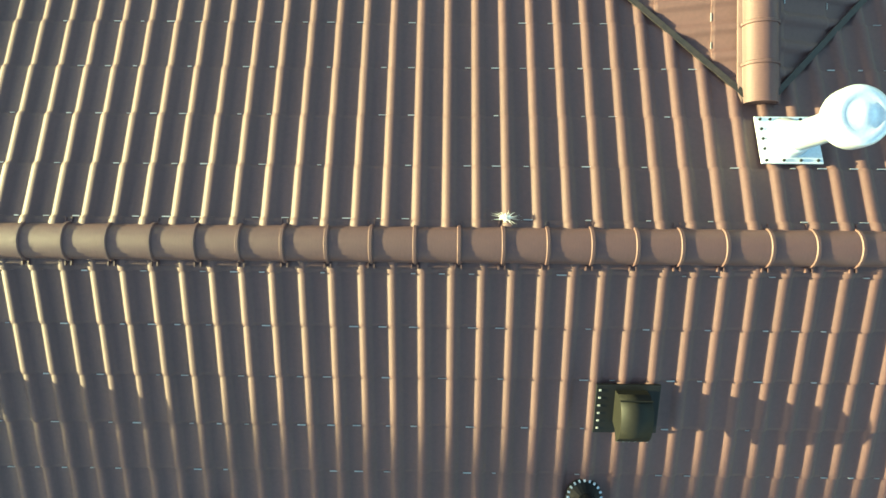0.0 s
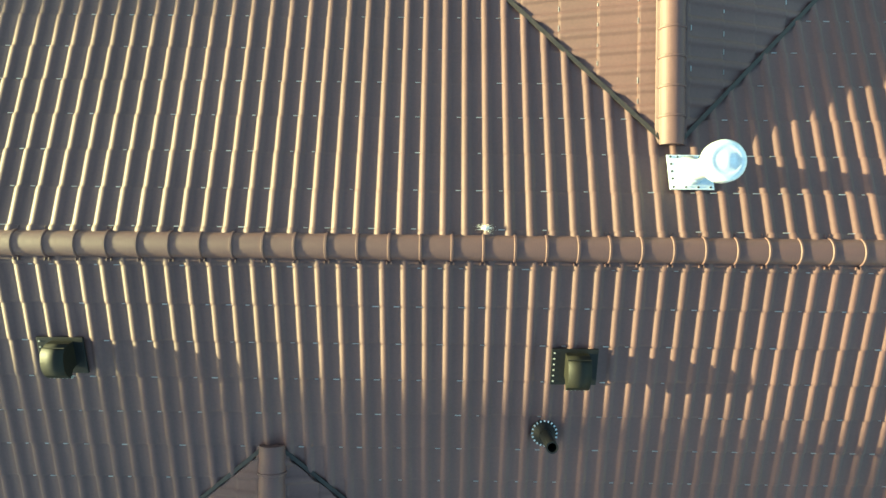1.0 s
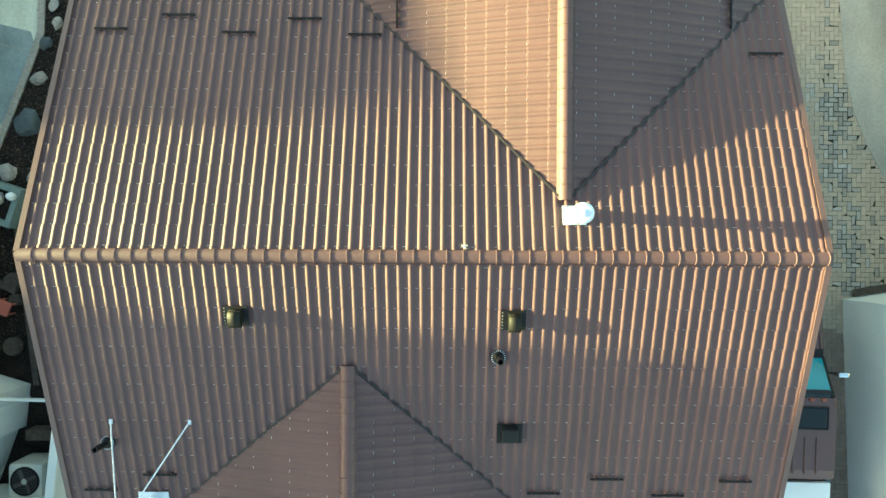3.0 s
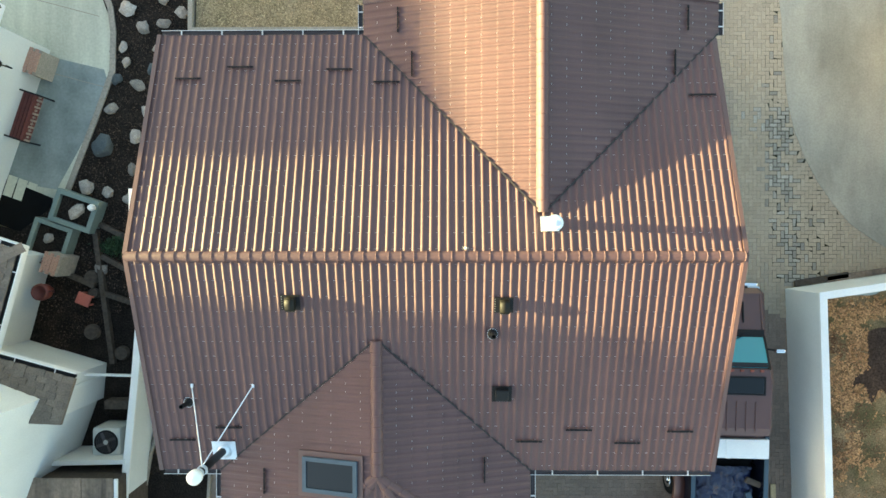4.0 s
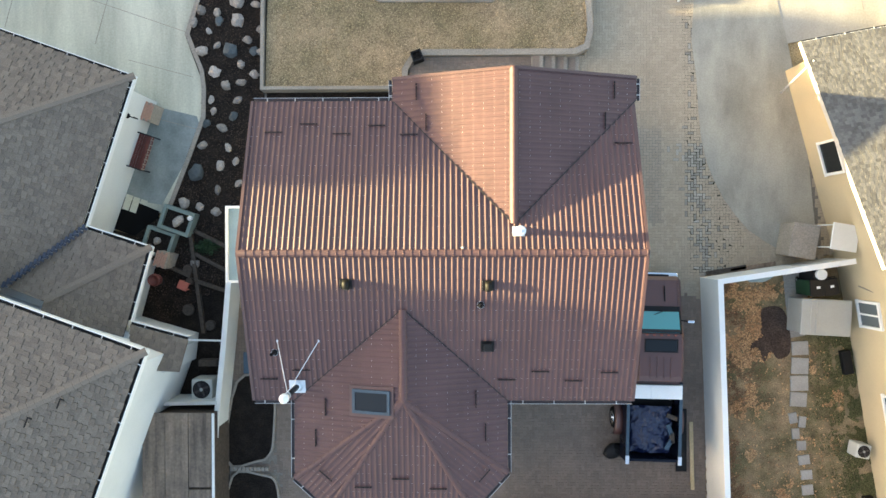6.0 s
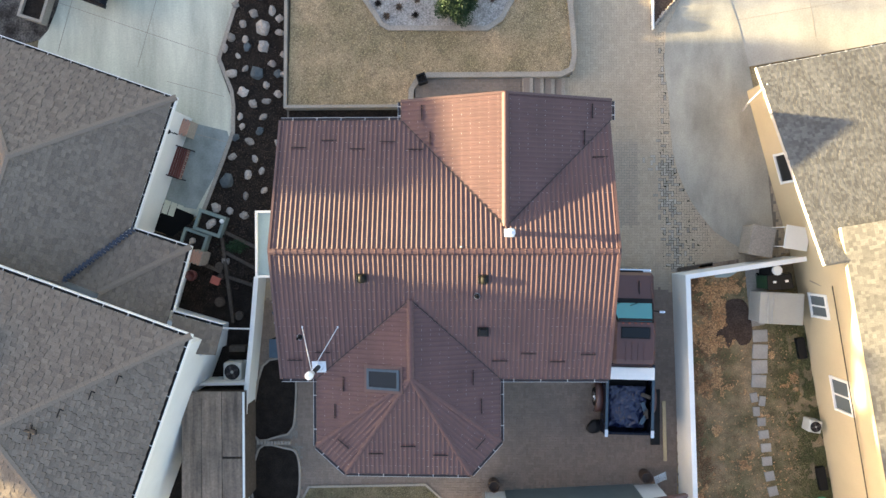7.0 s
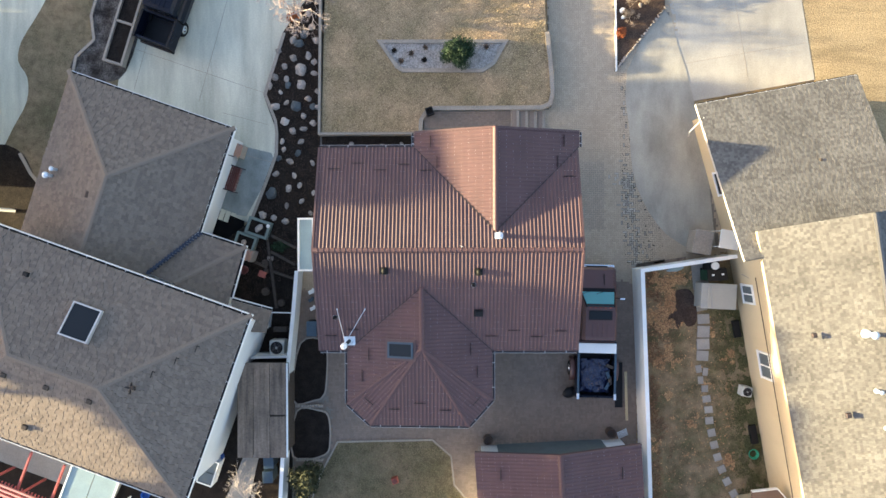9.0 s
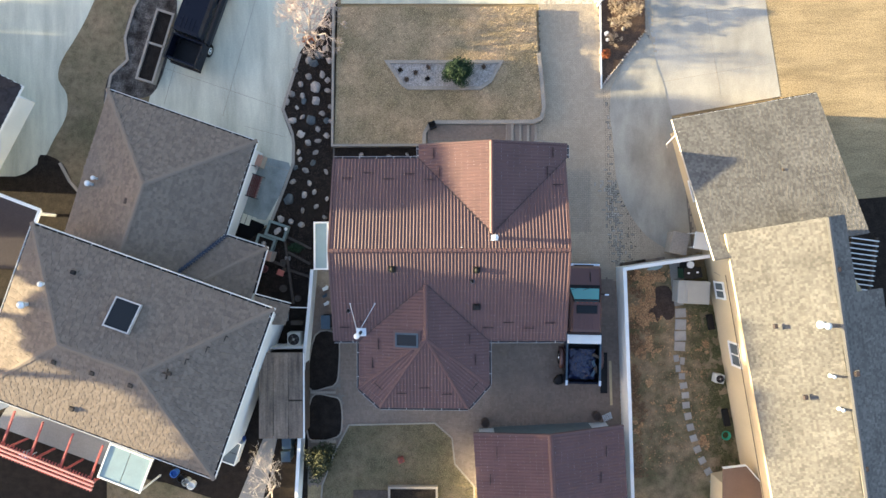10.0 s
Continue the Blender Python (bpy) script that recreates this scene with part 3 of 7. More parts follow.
def deck(parent, f, pts, mat, drop=0.05):
    o, u, v, n = f
    bm = bmesh.new()
    hi = [bm.verts.new(o + u * a + v * b - n * 0.016) for a, b in pts]
    lo = [bm.verts.new(o + u * a + v * b - n * (0.016 + drop)) for a, b in pts]
    bm.faces.new(hi)
    bm.faces.new(lo[::-1])
    for i in range(len(pts)):
        j = (i + 1) % len(pts)
        bm.faces.new((lo[i], lo[j], hi[j], hi[i]))
    return part("roof_deck", bm, mat, parent)


def shingle_facet(parent, a, b, c, poly, mat, seed, exposure=0.15, wide=0.22, thick=0.03, inset=0.0):
    """Courses of asphalt shingle tabs over a roof plane, each a thin wedge of its own."""
    f = facet(a, b, c)
    o, u, v, n = f
    pts = flat(f, poly)
    rnd = random.Random(seed)
    v1 = max(p[1] for p in pts)
    verts, faces = [], []
    pts = [(a_, max(b_, inset)) for a_, b_ in pts]
    for r in range(int((v1 - inset) / exposure) + 1):
        va, vb = inset + r * exposure, min(inset + (r + 1) * exposure + 0.01, v1)
        ca, cb = chord(pts, min(max(va, inset + 0.004), v1 - 0.004)), chord(pts, min(max(vb, inset + 0.004), v1 - 0.004))
        if not ca or not cb:
            continue
        lo_, hi_ = max(ca[0], cb[0]) - 0.03, min(ca[1], cb[1]) + 0.03
        uu, k_ = lo_ - rnd.random() * wide, r
        while uu < hi_:
            w = wide * rnd.choice((0.6, 0.8, 1.0, 1.0, 1.15))
            x0, x1 = max(uu, lo_), min(uu + w - 0.006, hi_)
            uu += w
            if x1 - x0 < 0.02:
                continue
            t = (0.004, thick)[(k_ := k_ + 1) % 2]
            drop = 0.0 if t < 0.01 else thick * 0.6
            i = len(verts)
            for q, s, h in ((x0, va - drop, t), (x1, va - drop, t), (x1, vb, 0.003), (x0, vb, 0.003), (x0, va - drop, -0.01), (x1, va - drop, -0.01)):
                verts.append(o + u * q + v * s + n * h)
            faces += [(i, i + 1, i + 2, i + 3), (i + 4, i + 5, i + 1, i), (i + 4, i, i + 3), (i + 5, i + 2, i + 1)]
    me = bpy.data.meshes.new("shingles")
    me.from_pydata(verts, [], faces)
    me.materials.append(M[mat])
    ob = new("shingles", me)
    ob.parent = parent
    ob["kind"] = "stuff"
    deck(parent, f, pts, mat, 0.12)


CAP = {}


def cap_row(parent, a, b, r=0.125, length=0.252, mat="roof", lift=0.02, shingle=False, nails=False):
    """Half-round ridge caps, one after another, each with a raised bead at its end."""
    a, b = Vector(a), Vector(b)
    d = b - a
    count = max(1, round(d.length / length))
    key = (round(r, 3), mat, shingle, nails)
    if key not in CAP:
        bm = bmesh.new()
        if shingle:
            box(bm, 0, -0.06, 0.0, 0.97, 0.13, 0.010, rx=11)
            box(bm, 0, 0.06, 0.0, 0.97, 0.13, 0.010, rx=-11)
        else:
            secs = [(-0.5, 0.97), (0.40, 1.0), (0.415, 1.09), (0.475, 1.09), (0.5, 1.0)]
            rings = []
            for x, k in secs:
                rg = [bm.verts.new((x, -r * 1.26, -r * 0.50)), bm.verts.new((x, -r * 1.24, -r * 0.36)), bm.verts.new((x, -r * k * 1.02, -r * 0.42))]
                rg += [bm.verts.new((x, -r * k * math.cos(q * math.pi / 10), r * k * 0.8 * math.sin(q * math.pi / 10) - r * 0.25)) for q in range(11)]
                rg += [bm.verts.new((x, r * k * 1.02, -r * 0.42)), bm.verts.new((x, r * 1.24, -r * 0.36)), bm.verts.new((x, r * 1.26, -r * 0.50))]
                rings.append(rg)
            for p, q in zip(rings, rings[1:]):
                for i in range(len(p) - 1):
                    bm.faces.new((p[i], p[i + 1], q[i + 1], q[i])).smooth = True
            for rg in (rings[0], rings[-1]):
                for e in bm.faces.new(rg).edges:
                    e.smooth = False
            for rg in rings[1:4]:
                for p, q in zip(rg, rg[1:]):
                    bm.edges.get((p, q)).smooth = False
            for s in (-1, 1) if nails else ():
                for x in (0.36, 0.5):
                    box(bm, x, s * r * 1.2, -r * 0.34, 0.035, 0.028, 0.02)
        bmesh.ops.recalc_face_normals(bm, faces=bm.faces)
        me = bpy.data.meshes.new("ridge_cap")
        bm.to_mesh(me)
        bm.free()
        me.materials.append(M[mat])
        CAP[key] = me
    x = d.normalized()
    y = Vector((0, 0, 1)).cross(x).normalized()
    z = x.cross(y)
    rot = Matrix((x, y, z)).transposed().to_4x4()
    for i in range(count):
        ob = new("ridge_cap", CAP[key])
        ob.parent = parent
        ob.matrix_world = Matrix.Translation(a + d * (i + 0.5) / count + z * lift) @ rot @ Matrix.Diagonal((d.length / count * 1.01, 1, 1, 1))


def strip(parent, name, a, b, w, h, mat, lift=0.0, label="", n=None):
    """A straight board, flashing or bar from a to b, w wide and h thick, lying on a plane of normal n."""
    a, b = Vector(a), Vector(b)
    x = (b - a).normalized()
    n = Vector(n) if n is not None else Vector((0, 0, 1))
    y = n.cross(x).normalized()
    z = x.cross(y)
    bm = bmesh.new()
    bmesh.ops.create_cube(bm, size=1)
    bmesh.ops.transform(bm, verts=bm.verts, matrix=Matrix.Translation((a + b) / 2 + z * lift) @ Matrix((x, y, z)).transposed().to_4x4() @ Matrix.Diagonal(((b - a).length, w, h, 1)))
    return part(name, bm, mat, parent, label)


def gutter(parent, a, b, mat="gutter", r=0.055, brackets=True, out=0.05, below=0.03):
    """A half-round gutter with its brackets along an eave."""
    a, b = Vector(a), Vector(b)
    x = (b - a).normalized()
    y = Vector((0, 0, 1)).cross(x).normalized()
    bm = bmesh.new()
    secs = []
    for p in (a, b):
        outer = [p + y * r * math.cos(math.pi + q * math.pi / 8) + Vector((0, 0, r * math.sin(math.pi + q * math.pi / 8) - below)) for q in range(9)]
        inner = [p + y * r * 0.86 * math.cos(math.pi + q * math.pi / 8) + Vector((0, 0, r * 0.86 * math.sin(math.pi + q * math.pi / 8) - below)) for q in range(8, -1, -1)]
        secs.append([bm.verts.new(q) for q in outer + inner])
    m = len(secs[0])
    for i in range(m):
        bm.faces.new((secs[0][i], secs[0][(i + 1) % m], secs[1][(i + 1) % m], secs[1][i]))
    g = part("gutter", bm, mat, parent)
    if brackets:
        cnt = max(2, int((b - a).length / 0.9))
        for i in range(cnt):
            p = a + (b - a) * (i + 0.5) / cnt
            strip(g, "bracket", p - y * r * 1.1 + Vector((0, 0, -below + 0.008)), p + y * r * 1.1 + Vector((0, 0, -below + 0.008)), 0.03, 0.012, "gutter" if mat != "gutter" else "trim")
    return g

# ---- the house with the brown metal-tile roof ----
ZR, EAVE, XR = 5.18, 3.70, 2.17
SLOPE = (ZR - EAVE) / 4.82
ZV = ZR - SLOPE * 0.83
house = thing("tiled_house", "house with a brown pressed-metal tile roof and white walls", "house")
W0, E0, NY, SY = -6.1, 6.08, 4.82, -4.82
# plan of the south wing with its half-octagon end
AP, VS = (-1.2, -4.60, 4.66), (-1.22, -1.80, ZR - SLOPE * 1.80)
TW, TSW, TSE, TE = (-4.80, -7.36), (-3.70, -8.36), (0.96, -8.41), (2.08, -7.16)


def eave(p):
    return (p[0], p[1], EAVE)


wall_pts = [(-5.6, 4.3), (-1.2, 4.3), (-1.2, 5.1), (5.75, 5.1), (5.75, -4.4), (1.75, -4.4), (1.75, -7.0), (0.8, -8.05), (-3.5, -8.0), (-4.45, -7.2), (-4.45, -4.4), (-5.6, -4.4)]
part("wall", prism(wall_pts, -0.1, 3.60), "stucco", house)
bm = bmesh.new()
gp = [bm.verts.new(p) for p in ((-1.2, 5.1, 3.60), (5.75, 5.1, 3.60), (XR, 5.1, ZV - 0.12))]
gq = [bm.verts.new((v.co.x, 4.9, v.co.z)) for v in gp]
bm.faces.new(gp); bm.faces.new(gq[::-1])
for i in range(3):
    bm.faces.new((gp[i], gq[i], gq[(i + 1) % 3], gp[(i + 1) % 3]))
part("gable_wall", bm, "stucco", house)
for side, x in ((-1, -5.62), (1, 5.77)):
    bm = bmesh.new()
    tri = [(x, -4.4, 3.60), (x, 4.3, 3.60), (x, 0.0, ZR - 0.16)]
    a = [bm.verts.new(p) for p in tri]
    b = [bm.verts.new((p[0] - side * 0.2, p[1], p[2])) for p in tri]
    bm.faces.new(a); bm.faces.new(b[::-1])
    for i in range(3):
        bm.faces.new((a[i], b[i], b[(i + 1) % 3], a[(i + 1) % 3]))
    part("gable_wall", bm, "stucco", house)

GW, GE = -1.60, 6.20
tile_facet(house, (W0, SY, EAVE), (E0, SY, EAVE), (0, 0, ZR), [(W0, 0), (VS[0], 0), (VS[0], VS[1]), (TW[0], SY), (W0, SY)], 0.160, 0.125)
tile_facet(house, (W0, SY, EAVE), (E0, SY, EAVE), (0, 0, ZR), [(VS[0], 0), (E0, 0), (E0, SY), (TE[0], SY), (VS[0], VS[1])], 0.160, 0.125)
tile_facet(house, (W0, NY, EAVE), (E0, NY, EAVE), (0, 0, ZR), [(W0, 0), (XR, 0), (XR, 0.83), (GW, NY), (W0, NY)], 0.128, 0.234)
tile_facet(house, (W0, NY, EAVE), (E0, NY, EAVE), (0, 0, ZR), [(XR, 0), (E0, 0), (E0, 4.72), (XR, 0.83)], 0.128, 0.234)
tile_facet(house, (GW, 5.5, EAVE), (GW, 0.0, EAVE), (XR, 3.0, ZV), [(XR, 0.83), (XR, 5.5), (GW, 5.5), (GW, NY)])
tile_facet(house, (GE, 0.0, EAVE), (GE, 5.5, EAVE), (XR, 3.0, ZV), [(XR, 0.83), (XR, 5.5), (GE, 5.5), (GE, 4.84)])
tile_facet(house, (TW[0], 0, EAVE), (TW[0], -7.36, EAVE), AP, [(VS[0], VS[1]), AP[:2], TW, (TW[0], SY)])
tile_facet(house, (TE[0], -7.16, EAVE), (TE[0], 0, EAVE), AP, [(VS[0], VS[1]), (TE[0], SY), TE, AP[:2]])
tile_facet(house, eave(TW), eave(TSW), AP, [AP[:2], TW, TSW])
tile_facet(house, eave(TSW), eave(TSE), AP, [AP[:2], TSW, TSE])
tile_facet(house, eave(TSE), eave(TE), AP, [AP[:2], TSE, TE])

cap_row(house, (-6.117, -0.042, ZR), (6.084, -0.042, ZR), 0.104, 0.249, nails=True)
cap_row(house, (XR, 0.84, ZV), (XR, 5.52, ZV), 0.104, 0.252, lift=0.046)
cap_row(house, VS, AP, 0.118, 0.252, lift=0.046)
for p in (TW, TSW, TSE, TE):
    cap_row(house, eave(p), AP, 0.098, 0.3, lift=0.0)
# valleys
up = Vector((0, 0, 1))
for a, b in (((XR - 0.05, 0.85, ZV), (GW, NY, EAVE)), ((XR + 0.05, 0.85, ZV), (E0 + 0.1, 4.80, EAVE)),
             ((VS[0] - 0.05, VS[1], VS[2]), (TW[0], SY, EAVE)), ((VS[0] + 0.05, VS[1], VS[2]), (TE[0], SY, EAVE))):
    strip(house, "valley_flashing", a, b, 0.036, 0.012, "flash", 0.026)
# verges on the gable ends
for a, b in (((W0 - 0.02, 0, ZR), (W0 - 0.02, SY, EAVE)), ((W0 - 0.02, 0, ZR), (W0 - 0.02, NY, EAVE)), ((E0 + 0.02, 0, ZR), (E0 + 0.02, SY, EAVE)),
             ((E0 + 0.02, 0, ZR), (E0 + 0.02, 4.7, EAVE)), ((XR, 5.53, ZV), (GW, 5.53, EAVE)), ((XR, 5.53, ZV), (GE, 5.53, EAVE))):
    strip(house, "verge_trim", a, b, 0.09, 0.2, "trim", -0.055)
for a, b in (((W0, SY, EAVE), (TW[0], SY, EAVE)), ((TE[0], SY, EAVE), (E0, SY, EAVE)), ((GW, NY, EAVE), (W0, NY, EAVE)), ((GW, 5.5, EAVE), (GW, NY, EAVE)), ((GE, 4.8, EAVE), (GE, 5.5, EAVE)),
             ((TW[0], SY, EAVE), eave(TW)), (eave(TW), eave(TSW)), (eave(TSW), eave(TSE)), (eave(TSE), eave(TE)), (eave(TE), (TE[0], SY, EAVE))):
    a, b = Vector(a), Vector(b)
    off = (b - a).cross(up).normalized() * 0.07
    g = gutter(house, a + off, b + off, "gutter_dark", 0.05)
    off = off.normalized() * 0.12 - up * 0.025
    strip(g, "lip", a + off, b + off, 0.012, 0.016, "gutter")

# ---- the grey-shingled houses to the west ----
def hip_cap(parent, a, b, mat):
    cap_row(parent, a, b, 0.12, 0.22, mat, 0.018, shingle=True)


def gutter_lip(parent, a, b):
    """The thin pale outer rim of an eaves gutter."""
    a, b = Vector(a), Vector(b)
    strip(parent, "gutter_lip", a, b, 0.022, 0.03, "white", 0.0)


def eaves_gutter(parent, a, b, z):
    """A black gutter just inside the eave line, its brackets across it."""
    a, b = Vector((*a, z - 0.015)), Vector((*b, z - 0.015))
    off = Vector((0, 0, 1)).cross(b - a).normalized() * -0.058
    gutter(parent, a + off, b + off, "black", 0.058, True, 0, 0.0)


L1 = thing("grey_house", "hip-roofed garage wing with weathered grey-brown shingles", "house")
z1, p1 = 2.6, 4.35
nw, ne, se, xa, xb, xc = (-18.85, 8.95), (-10.53, 6.0), (-12.24, 0.87), (-9.99, 0.14), (-10.72, -2.41), (-8.75, -2.94)
pk, rs = (-16.0, 3.45, p1), (-17.28, -0.31, p1)
sw = (-22.6, -2.0)


def z3(p, z):
    return (p[0], p[1], z)


shingle_facet(L1, z3(nw, z1), z3(ne, z1), pk, [nw, ne, pk[:2]], "shingle", 1, inset=0.12)
shingle_facet(L1, z3(ne, z1), z3((-13.55, -3.0), z1), pk, [ne, pk[:2], rs[:2], (-14.6, -1.25), se], "shingle", 2, inset=0.12)
shingle_facet(L1, z3(sw, z1), z3(nw, z1), pk, [nw, pk[:2], rs[:2], (-21.2, 1.0)], "shingle", 3, inset=0.12)
shingle_facet(L1, z3(se, z1), z3(xa, z1), (-13.35, -1.64, 3.15), [se, xa, (-13.35, -1.68), (-14.6, -1.2)], "shingle", 4, inset=0.12)
shingle_facet(L1, z3(xa, z1), z3(xb, z1), (-13.35, -1.64, 3.15), [xa, xb, (-10.95, -3.3), (-13.6, -2.3), (-13.35, -1.64)], "shingle", 5, inset=0.12)
shingle_facet(L1, z3(xb, z1), z3(xc, z1), (-10.6, -4.6, 3.1), [xb, xc, (-8.98, -4.1), (-10.6, -4.0)], "shingle", 6, inset=0.12)
for a, b in ((z3(nw, z1), pk), (z3(ne, z1), pk), (pk, rs), (z3(xa, z1), (-13.35, -1.64, 3.17))):
    hip_cap(L1, a, b, "shingle")
# dark blue tabs draw the jagged shadow that lies along this valley
va_, vb_ = Vector(z3(se, z1 + 0.06)), Vector((-14.6, -1.15, 3.42))
for k in range(19):
    q = va_ + (vb_ - va_) * (k + 0.5) / 19
    part("valley_tab", boxes((q.x, q.y, q.z, 0.22, 0.1, 0.014, -108, 0, -8), (q.x + 0.07, q.y - 0.05, q.z - 0.004, 0.16, 0.09, 0.012, -19, 0, 0)), "valley_shadow", L1)
for a, b in ((nw, ne), (ne, se), (se, xa), (xa, xb), (xb, xc)):
    strip(L1, "fascia", z3(a, z1 - 0.09), z3(b, z1 - 0.09), 0.03, 0.16, "white")
    eaves_gutter(L1, a, b, z1)
    gutter_lip(L1, z3(a, z1), z3(b, z1))
part("wall", prism([(-18.4, 8.3), (-11.05, 5.7), (-12.9, 0.4), (-11.0, -0.1), (-11.7, -2.55), (-9.5, -3.2), (-9.6, -4.2), (-18.5, -3.5), (-21.6, -1.6)], -0.1, z1 - 0.06), "stucco", L1)

L2 = thing("grey_house", "larger hip-roofed house with grey-brown shingles and white walls", "house")
z2, p2 = 5.2, 6.4
NW, NE, SE, SW = (-21.24, 1.48), (-8.85, -2.97), (-11.97, -11.66), (-24.41, -7.14)
PE, PW = (-15.21, -6.0, p2), (-19.15, -4.58, p2)
shingle_facet(L2, z3(NW, z2), z3(NE, z2), PE, [NW, NE, PE[:2], PW[:2]], "shingle", 11, inset=0.12)
shingle_facet(L2, z3(NE, z2), z3(SE, z2), PE, [NE, SE, PE[:2]], "shingle", 12, inset=0.12)
shingle_facet(L2, z3(SE, z2), z3(SW, z2), PE, [SE, SW, PW[:2], PE[:2]], "shingle", 13, thick=0.018, inset=0.12)
shingle_facet(L2, z3(SW, z2), z3(NW, z2), PW, [SW, NW, PW[:2]], "shingle", 14, thick=0.018, inset=0.12)
for a, b in ((z3(NE, z2), PE), (z3(SE, z2), PE), (z3(NW, z2), PW), (z3(SW, z2), PW), (PE, PW)):
    hip_cap(L2, a, b, "shingle")
for a, b in ((NW, NE), (NE, SE), (SE, SW), (SW, NW)):
    strip(L2, "fascia", z3(a, z2 - 0.09), z3(b, z2 - 0.09), 0.03, 0.16, "white")
    eaves_gutter(L2, a, b, z2)
    gutter_lip(L2, z3(a, z2), z3(b, z2))
part("wall", prism([(-21.3, 0.75), (-9.5, -3.5), (-12.3, -11.23), (-13.9, -10.65), (-13.6, -9.85), (-22.2, -6.75), (-24.03, -6.95)], -0.1, z2 - 0.06), "stucco", L2)

part("chimney_chase", boxes((-24.35, -7.95, 2.3, 0.9, 0.9, 4.8, -20), bevel=0.03), "stucco", L2, "pale boxed chimney chase")

# ---- the cream house to the east ----
R = thing("cream_house", "long cream stucco house with a mottled tan shingle roof", "house")
ra, rb, rc, rd = (12.25, 7.09), (20.08, 8.49), (13.62, -0.59), (21.45, 0.8)
shingle_facet(R, z3(ra, 2.3), z3(rb, 2.3), z3(rc, 4.45), [ra, rb, rd, rc], "shingle_tan", 21, 0.12, 0.14, 0.012)
ea, eb, ga, gb = (14.2, 0.75), (18.6, -22.0), (18.47, 1.53), (21.7, -22.0)
shingle_facet(R, z3(ea, 4.4), z3((16.59, -12.82), 4.4), z3(ga, 5.9), [ea, ga, gb, (18.2, -22.0)], "shingle_tan", 22, 0.12, 0.14, 0.010)
shingle_facet(R, z3((23.4, 1.0), 4.4), z3((26.0, -22.0), 4.4), z3(ga, 5.9), [(18.99, -2.25), (21.75, -2.0), (24.6, -22.0), gb], "shingle_tan", 23, 0.12, 0.14, 0.010)
shingle_facet(R, z3((23.4, 1.0), 4.4), z3((26.0, -22.0), 4.4), z3(ga, 5.9), [ga, (19.5, 1.66), (20.15, -2.2), (18.99, -2.25)], "shingle_tan", 24, 0.12, 0.14, 0.010)
hip_cap(R, z3(ga, 5.9), z3(gb, 5.9), "shingle_tan")
strip(R, "fascia", z3(ra, 2.20), z3(rc, 4.35), 0.03, 0.18, "gutter")
strip(R, "fascia", z3(ra, 2.2), z3(rb, 2.2), 0.04, 0.18, "white")
gutter(R, z3(ra, 2.3), z3(rb, 2.3), "black", 0.055, True, 0, 0.0)
strip(R, "fascia", z3(ea, 4.3), z3((18.2, -22.0), 4.3), 0.03, 0.16, "cream")
strip(R, "fascia", z3(ea, 4.30), z3(ga, 5.80), 0.03, 0.14, "gutter")
bm = bmesh.new()
wl = [((12.96, 6.75), 2.35), ((14.95, -0.6), 4.35), ((15.1, -1.3), 4.3), ((18.6, -22.0), 4.3), ((25.0, -22.0), 4.3), ((21.5, -2.6), 4.3), ((19.9, -2.4), 4.3), ((19.2, 1.0), 4.2), ((19.6, 7.9), 2.35)]
lo = [bm.verts.new((*p, -0.3)) for p, z in wl]
hi = [bm.verts.new((*p, z)) for p, z in wl]
bm.faces.new(hi); bm.faces.new(lo[::-1])
for i in range(len(wl)):
    j = (i + 1) % len(wl)
    bm.faces.new((lo[i], lo[j], hi[j], hi[i]))
bmesh.ops.triangulate(bm, faces=[f for f in bm.faces if len(f.verts) > 4])
part("wall", bm, "cream", R)

# ---- the garage in the yard ----
G = thing("garage", "garage with a brown metal-tile gable roof and white front", "garage")
gw, gn, ge = (1.28, -10.17, 2.4), (5.36, -9.98, 3.32), (9.52, -9.72, 2.4)
gw2, gn2, ge2 = (1.75, -18.0, 2.4), (5.75, -17.8, 3.32), (9.95, -17.6, 2.4)
tile_facet(G, gw2, gw, gn, [gw[:2], gn[:2], gn2[:2], gw2[:2]])
tile_facet(G, ge, ge2, gn, [gn[:2], ge[:2], ge2[:2], gn2[:2]])
cap_row(G, gn, gn2, 0.118, 0.252, lift=0.04)
for a, b in ((gn, gw), (gn, ge)):
    strip(G, "verge_trim", Vector(a) + Vector((0, 0.02, 0)), Vector(b) + Vector((0, 0.02, 0)), 0.09, 0.2, "trim", -0.055)
bm = prism([(1.7, -10.62), (9.15, -10.22), (9.55, -17.5), (2.1, -17.7)], -0.1, 2.32)
part("wall", bm, "stucco", G)
strip(G, "garage_door", (2.55, -10.55, 1.05), (8.1, -10.25, 1.05), 0.06, 2.1, "garage_door")

# ---- boundary walls ----
def garden_wall(name, pts, h, w, label):
    ob = setting(name, ring(pts, w, -0.2, h, closed=False), "stucco", label, "wall")
    part("coping", ring(pts, w + 0.05, h, h + 0.06, closed=False), "white", ob)


garden_wall("wall_east", [(14.6, -0.42), (9.84, -1.14), (9.98, -5.0), (10.12, -9.0), (10.5, -22.0)], 1.55, 0.14, "white stucco garden wall between two yards")
garden_wall("wall_west", [(-7.9, -1.15), (-8.1, -3.5), (-8.36, -6.0), (-8.56, -9.0), (-9.3, -22.0)], 1.1, 0.14, "white stucco garden wall beside the house")

# ---- things on the tiled roof ----
def roof_z(y):
    return ZR - SLOPE * abs(y)


TILT_S = math.degrees(math.atan(SLOPE))


